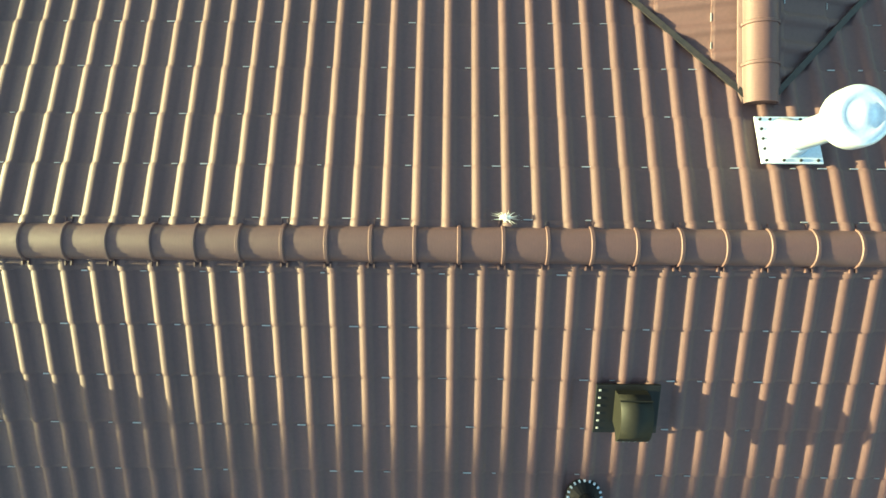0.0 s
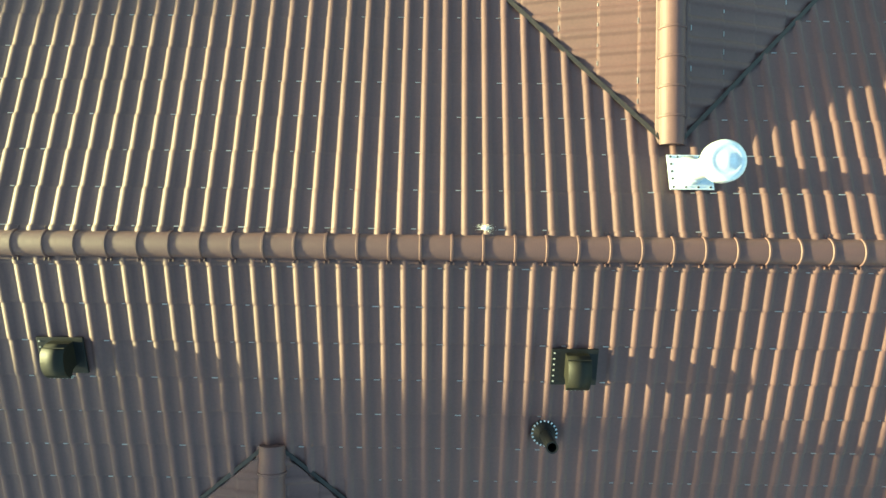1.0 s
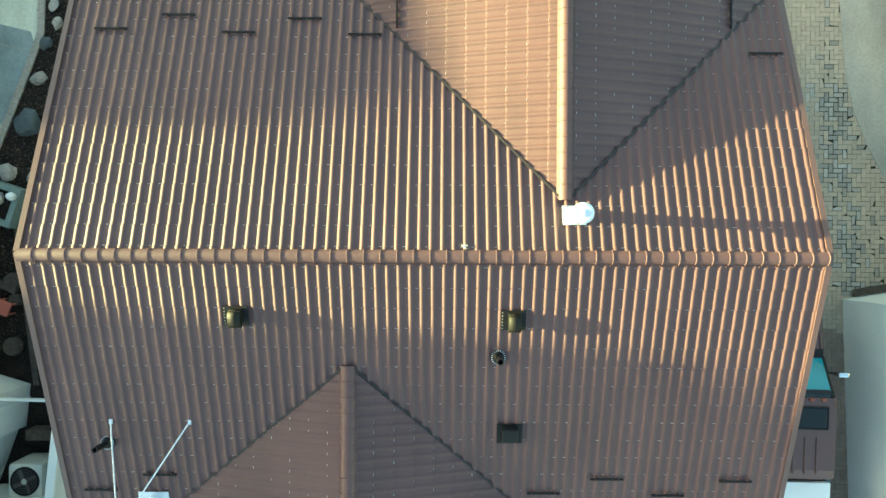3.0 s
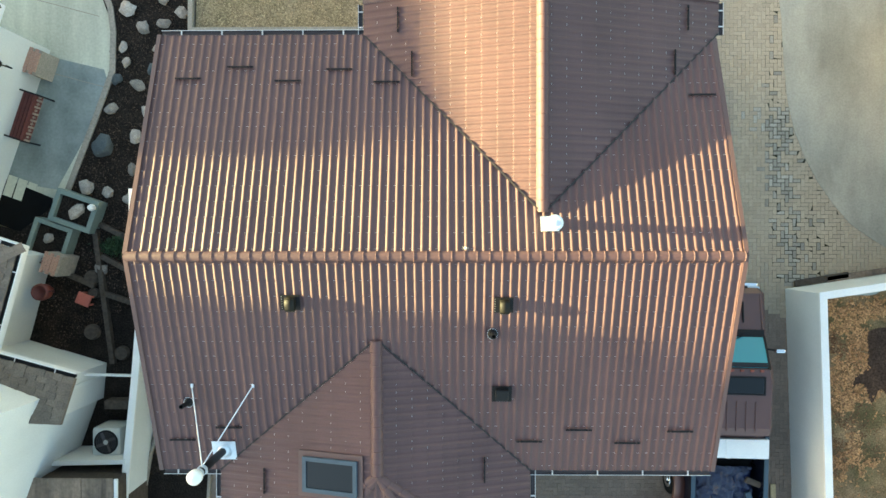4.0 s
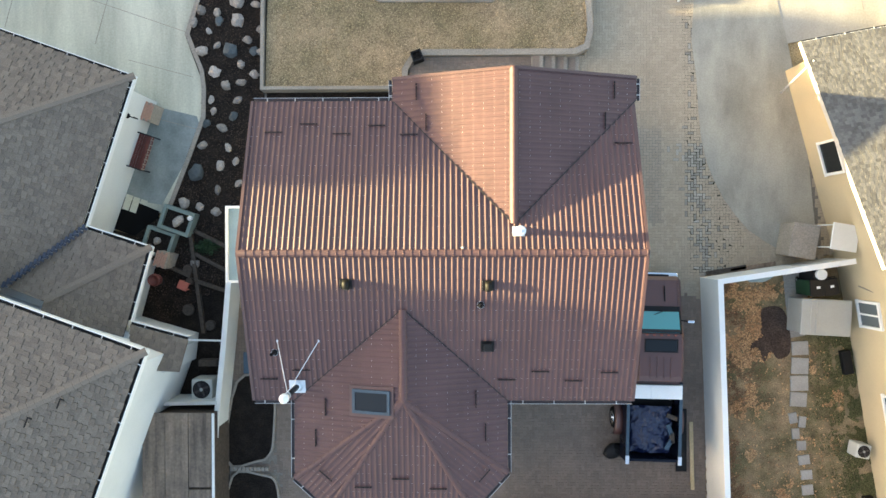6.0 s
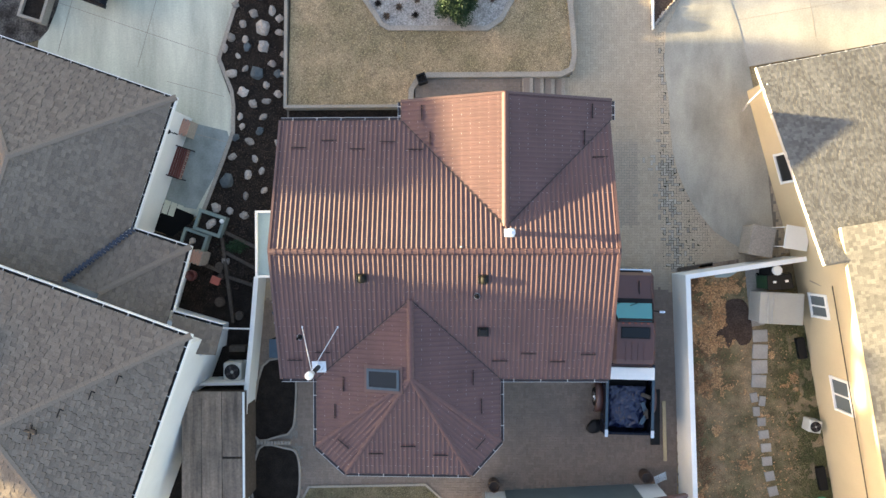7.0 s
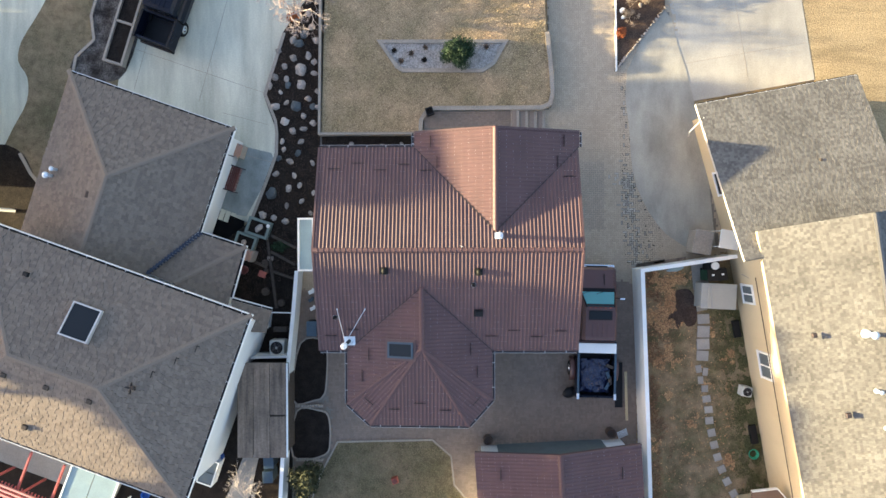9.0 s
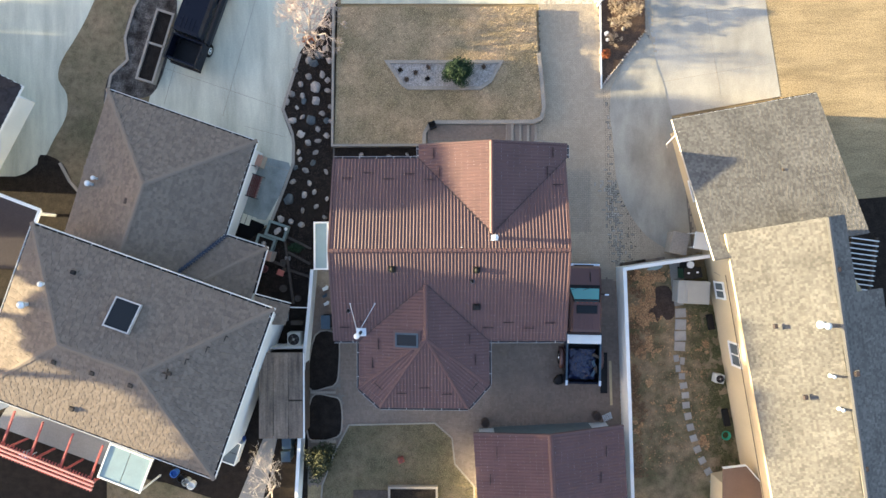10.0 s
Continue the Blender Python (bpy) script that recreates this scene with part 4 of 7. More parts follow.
def hood_vent(x, y, label):
    """A box vent: black base plate with rivets under a low arched bronze hood, open down the slope."""
    v = thing("roof_vent", label, "roof vent", "hood vents on the roof", at=(x, y, roof_z(y) + 0.03))
    v.rotation_euler = (radians(TILT_S), 0, 0)
    part("base_plate", boxes((0, 0, 0, 0.39, 0.33, 0.02), bevel=0.004), "black", v, "black base plate")
    side = [(0.13, 0.0), (0.135, 0.06), (0.12, 0.115), (0.08, 0.15), (0.02, 0.168), (-0.05, 0.168), (-0.11, 0.15), (-0.155, 0.11), (-0.16, 0.095), (-0.10, 0.06), (-0.08, 0.0)]
    bm = bmesh.new()
    lo, hi = ([bm.verts.new((px, yy, zz + 0.008)) for yy, zz in side] for px in (-0.08, 0.11))
    bm.faces.new(lo)
    bm.faces.new(hi[::-1])
    for q in range(len(side)):
        q2 = (q + 1) % len(side)
        bm.faces.new((lo[q], lo[q2], hi[q2], hi[q])).smooth = 0 < q < 6
    hood = part("hood", bm, "bronze", v, "low curved bronze-painted hood")
    part("rim", tubes([(-0.082, 0.125, 0.13), (0.112, 0.125, 0.13)], 0.005, 6), "bronze", hood)
    part("louvre", boxes(*[(-0.07 + 0.036 * k, -0.152, 0.1, 0.012, 0.02, 0.02) for k in range(6)]), "grey_box", hood)
    for k in range(6):
        part("rivet", boxes((-0.172, -0.13 + 0.052 * k, 0.012, 0.014, 0.012, 0.006)), "grey_box", v)
    return v


hood_vent(1.385, -1.03, "box roof vent with an arched bronze hood")
hood_vent(-2.92, -0.98, "box roof vent with an arched bronze hood")
lv = thing("roof_vent", "low black box vent set in the tiles", "roof vent", at=(1.40, -2.98, roof_z(2.98) + 0.03))
lv.rotation_euler = (radians(TILT_S), 0, 0)
part("base_plate", boxes((0, 0, 0, 0.42, 0.36, 0.02), bevel=0.004), "black", lv)
part("hood", boxes((0.0, 0.02, 0.07, 0.28, 0.26, 0.12), bevel=0.04), "black", lv)
part("grille", boxes(*[(-0.1 + 0.05 * k, -0.115, 0.06, 0.02, 0.015, 0.08) for k in range(5)]), "steelblue", lv)


def flashing_pipe(x, y, h, label, lean=0.0):
    v = thing("vent_pipe", label, "vent pipe", "black pipes on the roof", at=(x, y, roof_z(y) + 0.02))
    part("boot", lathe([(0.115, -0.03), (0.115, 0.02), (0.075, 0.07), (0.055, 0.1)], 20), "black", v, "black rubber boot")
    bm = bmesh.new()
    for k in range(20):
        a = 6.28318 * k / 20
        box(bm, 0.105 * math.cos(a), 0.105 * math.sin(a), 0.035, 0.018, 0.012, 0.012, math.degrees(a))
    part("clamp_ring", bm, "galv", v, "ring of bright clamp teeth")
    bm = lathe([(0.05, 0.05), (0.05, h), (0.038, h), (0.038, h - 0.2)], 16)
    part("pipe", bm, "black", v, smooth=False)
    return v


flashing_pipe(1.17, -1.64, 0.42, "black plastic vent pipe in a rubber boot")
flashing_pipe(-5.28, -3.18, 0.40, "black plastic vent pipe in a rubber boot near the eave")

# galvanised kitchen flue with its round hood
cw = thing("roof_cowl", "shiny galvanised roof flue with a round cap", "flue", at=(2.29, 0.60, roof_z(0.60) + 0.035))
pl = part("base_plate", boxes((0.0, 0.0, 0.0, 0.36, 0.31, 0.012), bevel=0.003), "galv", cw, "riveted galvanised plate")
pl.rotation_euler = (-radians(TILT_S), 0, 0)
for x, y in [(-0.15 + 0.06 * k, 0.135) for k in range(6)] + [(-0.15, 0.07 - 0.065 * k) for k in range(3)] + [(-0.15 + 0.1 * k, -0.135) for k in range(4)]:
    part("rivet", lathe([(0.009, 0.0), (0.008, 0.008), (0.003, 0.011)], 8, at=(x, y, 0.006)), "black", pl)
part("cone", lathe([(0.14, -0.02), (0.105, 0.05), (0.09, 0.12)], 24), "galv", cw, smooth=True)
part("pipe", lathe([(0.082, 0.1), (0.082, 0.42), (0.10, 0.50), (0.11, 0.56)], 24), "galv", cw, smooth=True)
part("cap", lathe([(0.148, 0.53), (0.155, 0.545), (0.155, 0.62), (0.145, 0.64), (0.10, 0.647), (0.09, 0.643), (0.05, 0.655), (0.012, 0.665)], 28), "galv", cw, "round galvanised cap", smooth=True)

# tall flue with guy rods at the south-west corner
fl = thing("chimney_flue", "tall dark stove flue with a white cap and guy rods", "chimney", at=(-4.66, -4.33, roof_z(4.33)))
pl = part("base_plate", boxes((0.0, 0.0, 0.035, 0.52, 0.46, 0.012), bevel=0.003), "galv", fl, "galvanised flashing plate")
pl.rotation_euler = (radians(TILT_S), 0, 0)
part("cone", lathe([(0.19, 0.0), (0.14, 0.07), (0.10, 0.16)], 24), "galv", fl, smooth=True)
part("pipe", lathe([(0.085, 0.05), (0.085, 1.5), (0.07, 1.52)], 20), "black", fl, smooth=True)
part("collar", lathe([(0.10, 1.18), (0.105, 1.2), (0.105, 1.25), (0.10, 1.27)], 20), "galv", fl)
part("collar", lathe([(0.10, 1.36), (0.105, 1.37), (0.105, 1.40), (0.10, 1.41)], 20), "galv", fl)
part("cap", lathe([(0.13, 1.50), (0.145, 1.52), (0.145, 1.62), (0.11, 1.66), (0.05, 1.68), (0.02, 1.72)], 24), "white", fl, "white round cap", smooth=True)
for tx, ty in ((-5.17, -2.8), (-3.87, -2.8)):
    e = Vector((tx + 4.66, ty + 4.33, roof_z(ty) - roof_z(4.33) + 0.04))
    rod = part("guy_rod", tubes([(0.0, 0.08, 1.22), tuple(e)], 0.012, 8), "galv", fl, "thin galvanised guy rod")
    part("foot", boxes((e.x, e.y, e.z - 0.01, 0.05, 0.08, 0.03)), "galv", rod)

# roof window in the west slope of the wing
sl = (AP[2] - EAVE) / (AP[0] - TW[0])
sk = thing("roof_window", "roof window with a blue-grey metal frame in the tiles", "skylight", at=(-2.22, -4.68, EAVE + sl * (-2.22 - TW[0]) + 0.07))
sk.rotation_euler = (0, -math.atan(sl), 0)
part("frame", ring([(-0.58, -0.33), (0.58, -0.33), (0.58, 0.33), (-0.58, 0.33)], 0.09, -0.05, 0.05), "steelblue", sk, "blue-grey metal frame")
part("pane", boxes((0, 0, 0.015, 1.1, 0.6, 0.02)), "pane", sk, "dark glass pane")
part("flashing", ring([(-0.68, -0.43), (0.68, -0.43), (0.68, 0.43), (-0.68, 0.43)], 0.12, -0.05, -0.005), "trim", sk)


def snow_guard(a, b):
    """A short dark bar on two brackets that holds back the snow."""
    a, b = Vector(a), Vector(b)
    g = thing("snow_guard", "short dark snow guard rail fixed on the tiles", "snow guard", "snow guards on the roof", at=tuple((a + b) / 2))
    d = (b - a) / 2
    x = d.normalized()
    y = Vector((0, 0, 1)).cross(x).normalized()
    bm = bmesh.new()
    bmesh.ops.create_cube(bm, size=1, matrix=Matrix.Translation((0, 0, 0.055)) @ Matrix((x, y, x.cross(y))).transposed().to_4x4() @ Matrix.Diagonal((2 * d.length, 0.03, 0.03, 1)))
    part("rail", bm, "black", g)
    for s in (-0.7, 0.7):
        bm = bmesh.new()
        bmesh.ops.create_cube(bm, size=1, matrix=Matrix.Translation(d * s + Vector((0, 0, 0.04))) @ Matrix((x, y, x.cross(y))).transposed().to_4x4() @ Matrix.Diagonal((0.025, 0.05, 0.06, 1)))
        part("bracket", bm, "trim", g)


for x, y in ((-5.34, 3.77), (-4.24, 4.04), (-3.18, 3.71), (-2.08, 3.98), (-1.05, 3.68), (5.65, 3.36), (-5.54, -4.08), (-4.49, -3.78), (2.02, -4.10), (3.08, -3.82), (4.15, -4.13), (5.26, -3.85)):
    snow_guard((x - 0.28, y, roof_z(y)), (x + 0.28, y, roof_z(y)))
for x, y in ((-0.82, 5.04), (-0.51, 4.06), (5.43, 5.06), (5.12, 4.08)):
    z = ZV - (ZV - EAVE) * abs(x - XR) / ((XR - GW) if x < XR else (GE - XR))
    snow_guard((x, y - 0.27, z), (x, y + 0.27, z))
for x, y in ((-3.74, -4.95), (-4.07, -5.97), (1.05, -4.69), (1.36, -5.77)):
    z = AP[2] - (AP[2] - EAVE) * abs(x - AP[0]) / ((AP[0] - TW[0]) if x < AP[0] else (TE[0] - AP[0]))
    snow_guard((x, y - 0.28, z), (x, y + 0.28, z))
for x, y in ((-2.55, -7.55), (-1.35, -7.25), (-0.15, -7.6)):
    z = AP[2] - (AP[2] - EAVE) * (AP[1] - y) / (AP[1] + 8.38)
    snow_guard((x - 0.28, y, z), (x + 0.28, y, z))
snow_guard((-3.95, -7.0, 3.93), (-3.55, -7.35, 3.93))
snow_guard((1.15, -7.35, 3.93), (1.5, -6.95, 3.93))
for x, y in ((2.2, -12.6), (2.55, -11.1), (2.3, -14.6), (8.2, -12.4), (8.5, -11.0)):
    snow_guard((x, y - 0.3, 2.4 + 0.225 * (x - 1.35 if x < 5 else 9.6 - x)), (x, y + 0.3, 2.4 + 0.225 * (x - 1.35 if x < 5 else 9.6 - x)))

# a bird's mess on the ridge
rnd = random.Random(5)
bm = bmesh.new()
mid_ = bm.verts.new((0.61, 0.115, roof_z(0.115) + 0.044))
rim = []
for k in range(72):
    a, d = 6.28318 * k / 72, (0.018 + 0.016 * rnd.random()) if k % 3 else rnd.uniform(0.025, 0.09)
    yy = 0.115 + d * math.sin(a) * 0.7
    rim.append(bm.verts.new((0.61 + d * math.cos(a) * 1.1, yy, roof_z(yy) + 0.036)))
for p, q in zip(rim, rim[1:] + rim[:1]):
    bm.faces.new((mid_, p, q))
tagged(part("bird_dropping", bm, "dropping"), "white splash of bird droppings on the ridge tiles", "dropping")

# ---- what shades the place from the west: a neighbour, and unseen pines added to block sun ----
WH = thing("white_house", "white-walled house with a dark shingle roof", "house")
hw = [(-23.3, 9.0), (-26.8, 2.4), (-38.0, 8.0), (-34.5, 14.6)]
hc = (-30.7, 8.5)
pa, pb = (-28.3, 7.2, 5.3), (-33.0, 9.8, 5.3)
shingle_facet(WH, z3(hw[0], 3.0), z3(hw[1], 3.0), pa, [hw[0], hw[1], pa[:2]], "shingle_dark", 31)
shingle_facet(WH, z3(hw[3], 3.0), z3(hw[0], 3.0), pa, [hw[3], hw[0], pa[:2], pb[:2]], "shingle_dark", 32)
shingle_facet(WH, z3(hw[1], 3.0), z3(hw[2], 3.0), pa, [hw[1], hw[2], pb[:2], pa[:2]], "shingle_dark", 33)
shingle_facet(WH, z3(hw[2], 3.0), z3(hw[3], 3.0), pb, [hw[2], hw[3], pb[:2]], "shingle_dark", 34)
part("wall", prism([(-24.7, 8.8), (-27.5, 3.6), (-37.0, 8.4), (-34.4, 13.4)], -0.1, 2.9), "stucco", WH)
for a, b in zip(hw, hw[1:] + hw[:1]):
    strip(WH, "fascia", z3(a, 2.92), z3(b, 2.92), 0.04, 0.16, "white")


def leaf_crown(centre, size, count, leaf, seed, mat, lumps=9, flat_=0.5):
    """A crown of leaf sprays gathered in uneven lumps with gaps between."""
    rnd = random.Random(seed)
    c, s = Vector(centre), Vector(size)
    heads = []
    for k in range(lumps):
        d = Vector((rnd.gauss(0, 1), rnd.gauss(0, 1), rnd.gauss(0, 1))).normalized() * rnd.uniform(0.25, 0.78)
        heads.append((Vector((c.x + d.x * s.x, c.y + d.y * s.y, c.z + d.z * s.z)), rnd.uniform(0.32, 0.5)))
    verts, faces = [], []
    for k in range(count):
        h, r = rnd.choice(heads)
        d = Vector((rnd.gauss(0, 1), rnd.gauss(0, 1), rnd.gauss(0, 1))).normalized() * (rnd.random() ** 0.4) * r
        p = h + Vector((d.x * s.x, d.y * s.y, d.z * s.z))
        u = Vector((rnd.gauss(0, 1), rnd.gauss(0, 1), rnd.gauss(0, flat_))).normalized() * leaf * rnd.uniform(0.6, 1.4)
        w = u.cross(Vector((rnd.gauss(0, 1), rnd.gauss(0, 1), rnd.gauss(0, 1)))).normalized() * leaf * rnd.uniform(0.25, 0.5)
        i = len(verts)
        verts += [p - u, p + w, p + u, p - w]
        faces.append((i, i + 1, i + 2, i + 3))
    me = bpy.data.meshes.new("crown")
    me.from_pydata(verts, [], faces)
    me.materials.append(M[mat])
    return new("crown", me)


def pine(x, y, heads, base=2.0):
    """A tall pine added out of view for its shadow: bare trunk, limbs out to each mass of needles, and the masses (y,
    z, radius) themselves.
    """
    t = thing("shade_pine", "tall unseen pine added to cast shade, with a bare trunk and a broad dark crown", "tree", "pines beyond the houses", at=(x, y, 0))
    top = max(z for _, z, _ in heads)
    rnd = random.Random(int(100 * (y + 50)))
    bm = bmesh.new()
    tube(bm, (0, 0, -0.2), (0.1, 0.1, base), 0.24, 0.17, 10)
    tube(bm, (0.1, 0.1, base), (0.05, 0.0, top), 0.17, 0.05, 8)
    verts, faces = [], []
    for hy, hz, r in heads:
        c = Vector((rnd.uniform(-0.5, 0.5), hy - y, hz))
        tube(bm, (0.06, 0.05, max(base, hz - 0.9)), tuple(c), 0.07, 0.02, 6)
        for k in range(int(1500 * r * r)):
            d = Vector((rnd.gauss(0, 1), rnd.gauss(0, 1), rnd.gauss(0, 1))).normalized() * (rnd.random() ** 0.4) * r * 1.08
            u = Vector((rnd.gauss(0, 1), rnd.gauss(0, 1), rnd.gauss(0, 0.6))).normalized() * 0.15 * rnd.uniform(0.6, 1.4)
            w = u.cross(Vector((rnd.gauss(0, 1), rnd.gauss(0, 1), rnd.gauss(0, 1)))).normalized() * 0.15 * rnd.uniform(0.25, 0.5)
            i = len(verts)
            verts += [c + d - u, c + d + w, c + d + u, c + d - w]
            faces.append((i, i + 1, i + 2, i + 3))
    part("trunk", bm, "bark", t)
    me = bpy.data.meshes.new("crown")
    me.from_pydata(verts, [], faces)
    me.materials.append(M["pine"])
    new("crown", me).parent = t


# needle masses are set by where their shadows must fall on roofs and ground
pine(-45, 0.0, ((0.9, 9.2, 0.7), (1.8, 9.25, 0.65), (1.3, 8.6, 0.6), (2.3, 8.9, 0.6), (0.1, 9.2, 0.6), (0.3, 11.0, 0.85), (0.9, 10.1, 0.62), (-0.6, 11.0, 0.85), (-0.2, 10.1, 0.8), (0.4, 9.6, 0.5)), 9.0)
pine(-45, -2.2, ((-1.5, 10.9, 0.85), (-2.3, 10.6, 0.8), (-1.3, 9.9, 0.8), (-2.4, 9.6, 0.65), (-3.1, 10.7, 0.75), (-3.0, 9.9, 0.65), (-3.4, 9.5, 0.4), (-3.6, 10.1, 0.55), (-4.3, 10.2, 0.5)), 8.8)
pine(-45, -5.0, ((-0.9, 12.6, 0.6), (-1.8, 12.6, 0.6), (-2.7, 12.55, 0.65), (-3.3, 12.4, 0.6), (-4.4, 12.75, 0.65), (-5.3, 12.75, 0.65), (-6.2, 12.75, 0.65), (-7.1, 12.75, 0.65), (-3.5, 11.7, 0.6), (-4.0, 12.3, 0.65), (-4.9, 12.35, 0.65), (-5.8, 12.4, 0.65), (-6.7, 12.4, 0.65), (-3.9, 10.75, 0.65), (-4.7, 10.8, 0.6), (-4.5, 11.6, 0.6), (-5.5, 10.85, 0.55), (-5.4, 11.6, 0.65), (-6.2, 10.8, 0.6), (-6.3, 11.6, 0.65), (-7.0, 10.95, 0.6), (-7.1, 11.7, 0.65)), 10.0)
pine(-46, -9.0, ((-7.6, 12.45, 0.65), (-8.5, 12.45, 0.65), (-9.4, 12.2, 0.7), (-10.3, 11.8, 0.7), (-7.8, 10.95, 0.6), (-7.9, 11.7, 0.65), (-8.7, 10.9, 0.65), (-8.8, 11.7, 0.65), (-9.6, 10.0, 0.75), (-9.6, 11.2, 0.7), (-10.5, 9.7, 0.7), (-10.4, 10.9, 0.7)), 9.4)
pine(-46, -13.0, ((-11.3, 9.6, 0.55), (-12.4, 9.8, 0.75), (-13.4, 9.6, 0.75), (-14.4, 9.5, 0.75)), 8.6)
pine(-47, -11.8, ((-9.3, 4.6, 0.9), (-10.4, 4.4, 1.0), (-11.6, 4.5, 1.0), (-12.8, 4.3, 1.0), (-14.0, 4.4, 1.0), (-15.2, 4.5, 1.0), (-9.8, 3.2, 1.0), (-11.2, 3.0, 1.0), (-12.6, 3.0, 1.0), (-14.2, 3.0, 1.0), (-15.6, 3.2, 1.0)), 1.6)
pine(-45, 5.2, ((3.0, 7.9, 0.9), (4.2, 8.6, 0.8), (5.2, 7.9, 0.9), (3.6, 6.2, 0.9), (5.0, 6.6, 0.9), (4.4, 5.2, 1.0), (2.8, 5.4, 0.9), (4.85, 10.05, 0.78), (4.7, 9.2, 0.9), (5.6, 9.9, 0.85), (5.5, 8.8, 0.9), (4.0, 8.4, 0.8), (4.6, 7.4, 1.0), (5.6, 7.2, 1.0), (4.2, 6.3, 0.9), (5.4, 5.8, 1.0), (3.0, 8.2, 0.9), (2.6, 7.4, 0.7), (3.3, 7.1, 0.9), (3.2, 6.2, 0.8), (2.2, 8.0, 0.7), (1.9, 7.2, 0.6), (2.4, 6.6, 0.6), (1.5, 8.0, 0.6), (1.3, 7.5, 0.5)), 4.0)
pine(-45, 7.3, ((6.3, 8.0, 0.9), (7.3, 7.6, 0.9), (6.2, 6.4, 0.9), (7.4, 6.0, 0.9), (8.6, 7.2, 0.9), (8.8, 5.6, 0.9), (6.6, 9.9, 0.85), (7.4, 9.8, 0.85), (8.2, 9.5, 0.9), (6.6, 8.5, 0.9), (7.9, 8.2, 0.9), (6.8, 7.2, 1.0), (8.0, 6.8, 1.0), (6.6, 5.8, 1.0), (7.8, 5.4, 1.0)), 4.0)
pine(-45, 10.2, ((9.2, 9.0, 0.9), (10.2, 8.6, 0.9), (11.1, 8.2, 0.85), (9.3, 7.7, 0.9), (10.5, 7.2, 1.0), (9.3, 6.3, 1.0), (10.6, 5.7, 1.0), (9.6, 4.6, 1.0), (11.6, 6.9, 0.8)), 3.2)
pine(-46, 12.9, ((12.2, 7.0, 0.8), (12.9, 6.7, 0.7), (12.3, 5.7, 1.0), (13.4, 5.5, 0.9), (12.5, 4.3, 1.0), (13.6, 4.2, 1.0), (12.6, 3.0, 0.9)), 2.0)
pine(-46, 15.5, ((14.4, 6.5, 0.72), (15.3, 6.45, 0.75), (13.7, 6.3, 0.7), (14.9, 5.6, 0.8), (14.5, 5.8, 0.7), (15.4, 5.7, 0.8), (14.6, 4.6, 0.9), (15.8, 4.5, 1.0), (15.0, 3.3, 1.0), (16.3, 6.4, 0.8), (17.0, 5.6, 1.0), (16.6, 4.2, 1.0)), 1.6)

# the low porch of the white house, its rail and the dark bed before it
PORCH = [(-31.0, 3.6), (-26.3, 3.6), (-22.75, 2.25), (-24.0, -1.0), (-31.0, -1.0)]
pr = thing("porch", "low dark-roofed porch with a white rail", "porch")
part("roof", prism(PORCH, 2.3, 2.45), "shingle_dark", pr, "dark shingle roof")
part("post", prism([(-23.6, 2.2), (-23.45, 2.14), (-23.5, 2.0), (-23.65, 2.06)], -0.1, 2.3), "white", pr)
for a, b in zip(PORCH[:3], PORCH[1:4]):
    strip(pr, "fascia", z3(a, 2.42), z3(b, 2.42), 0.16, 0.14, "white")
setting("bed_far_west", prism(smoothed([(-25.3, 4.6), (-24.4, 5.7), (-23.1, 5.2), (-22.4, 3.9), (-21.6, 3.0), (-20.9, 0.8), (-23.5, -3.0), (-32.0, -3.0), (-32.0, 2.0)], 3), -0.2, 0.015), "soil", "dark bed beside the white house", "bed")
setting("bed_far_west_back", prism([(-34.0, 4.5), (-24.6, 4.4), (-22.2, 2.9), (-20.7, 0.5), (-21.5, -3.0), (-34.0, -3.0)], -0.1, 0.009), "soil", "dark soil behind the low porch", "bed")
setting("bed_far_west_edging", ring([(-23.2, 5.2), (-22.6, 4.1), (-21.75, 3.1), (-21.2, 1.9), (-20.95, 0.9)], 0.16, -0.1, 0.1, closed=False), "kerb", "low stone edging curving round the dark bed", "edging")

# ---- vehicles ----
def section_loft(rows):
    """A body from cross sections: (y, half width, bottom z, shoulder z, top z, top half width)."""
    bm = bmesh.new()
    rings = []
    for y, w, z0, z1, z2, w2 in rows:
        rings.append([bm.verts.new(p) for p in ((-w * 0.94, y, z0), (-w, y, (z0 + z1) / 2), (-w * 0.985, y, z1), (-w2, y, z2), (w2, y, z2), (w * 0.985, y, z1), (w, y, (z0 + z1) / 2), (w * 0.94, y, z0))])
    for a, b in zip(rings, rings[1:]):
        for i in range(8):
            bm.faces.new((a[i], a[(i + 1) % 8], b[(i + 1) % 8], b[i]))
    bm.faces.new(rings[0][::-1])
    bm.faces.new(rings[-1])
    return bm


def wheel(parent, x, y, r=0.39, w=0.26):
    side = 1 if x > 0 else -1
    bm = bmesh.new()
    prof = [(r * 0.62, -w / 2), (r * 0.94, -w / 2), (r, -w * 0.36), (r, w * 0.36), (r * 0.94, w / 2), (r * 0.62, w / 2)]
    lathe(prof, 24, bm)
    bmesh.ops.transform(bm, verts=bm.verts, matrix=pose(x, y, r, 0, 90, 0))
    t = part("tyre", bm, "rubber", parent)
    bm = lathe([(r * 0.6, 0.0), (r * 0.56, 0.03), (r * 0.2, 0.015), (r * 0.14, 0.05)], 18)
    bmesh.ops.transform(bm, verts=bm.verts, matrix=pose(x + side * (w / 2 - 0.02), y, r, 0, 90 * side, 0))
    part("rim", bm, "chrome", t)


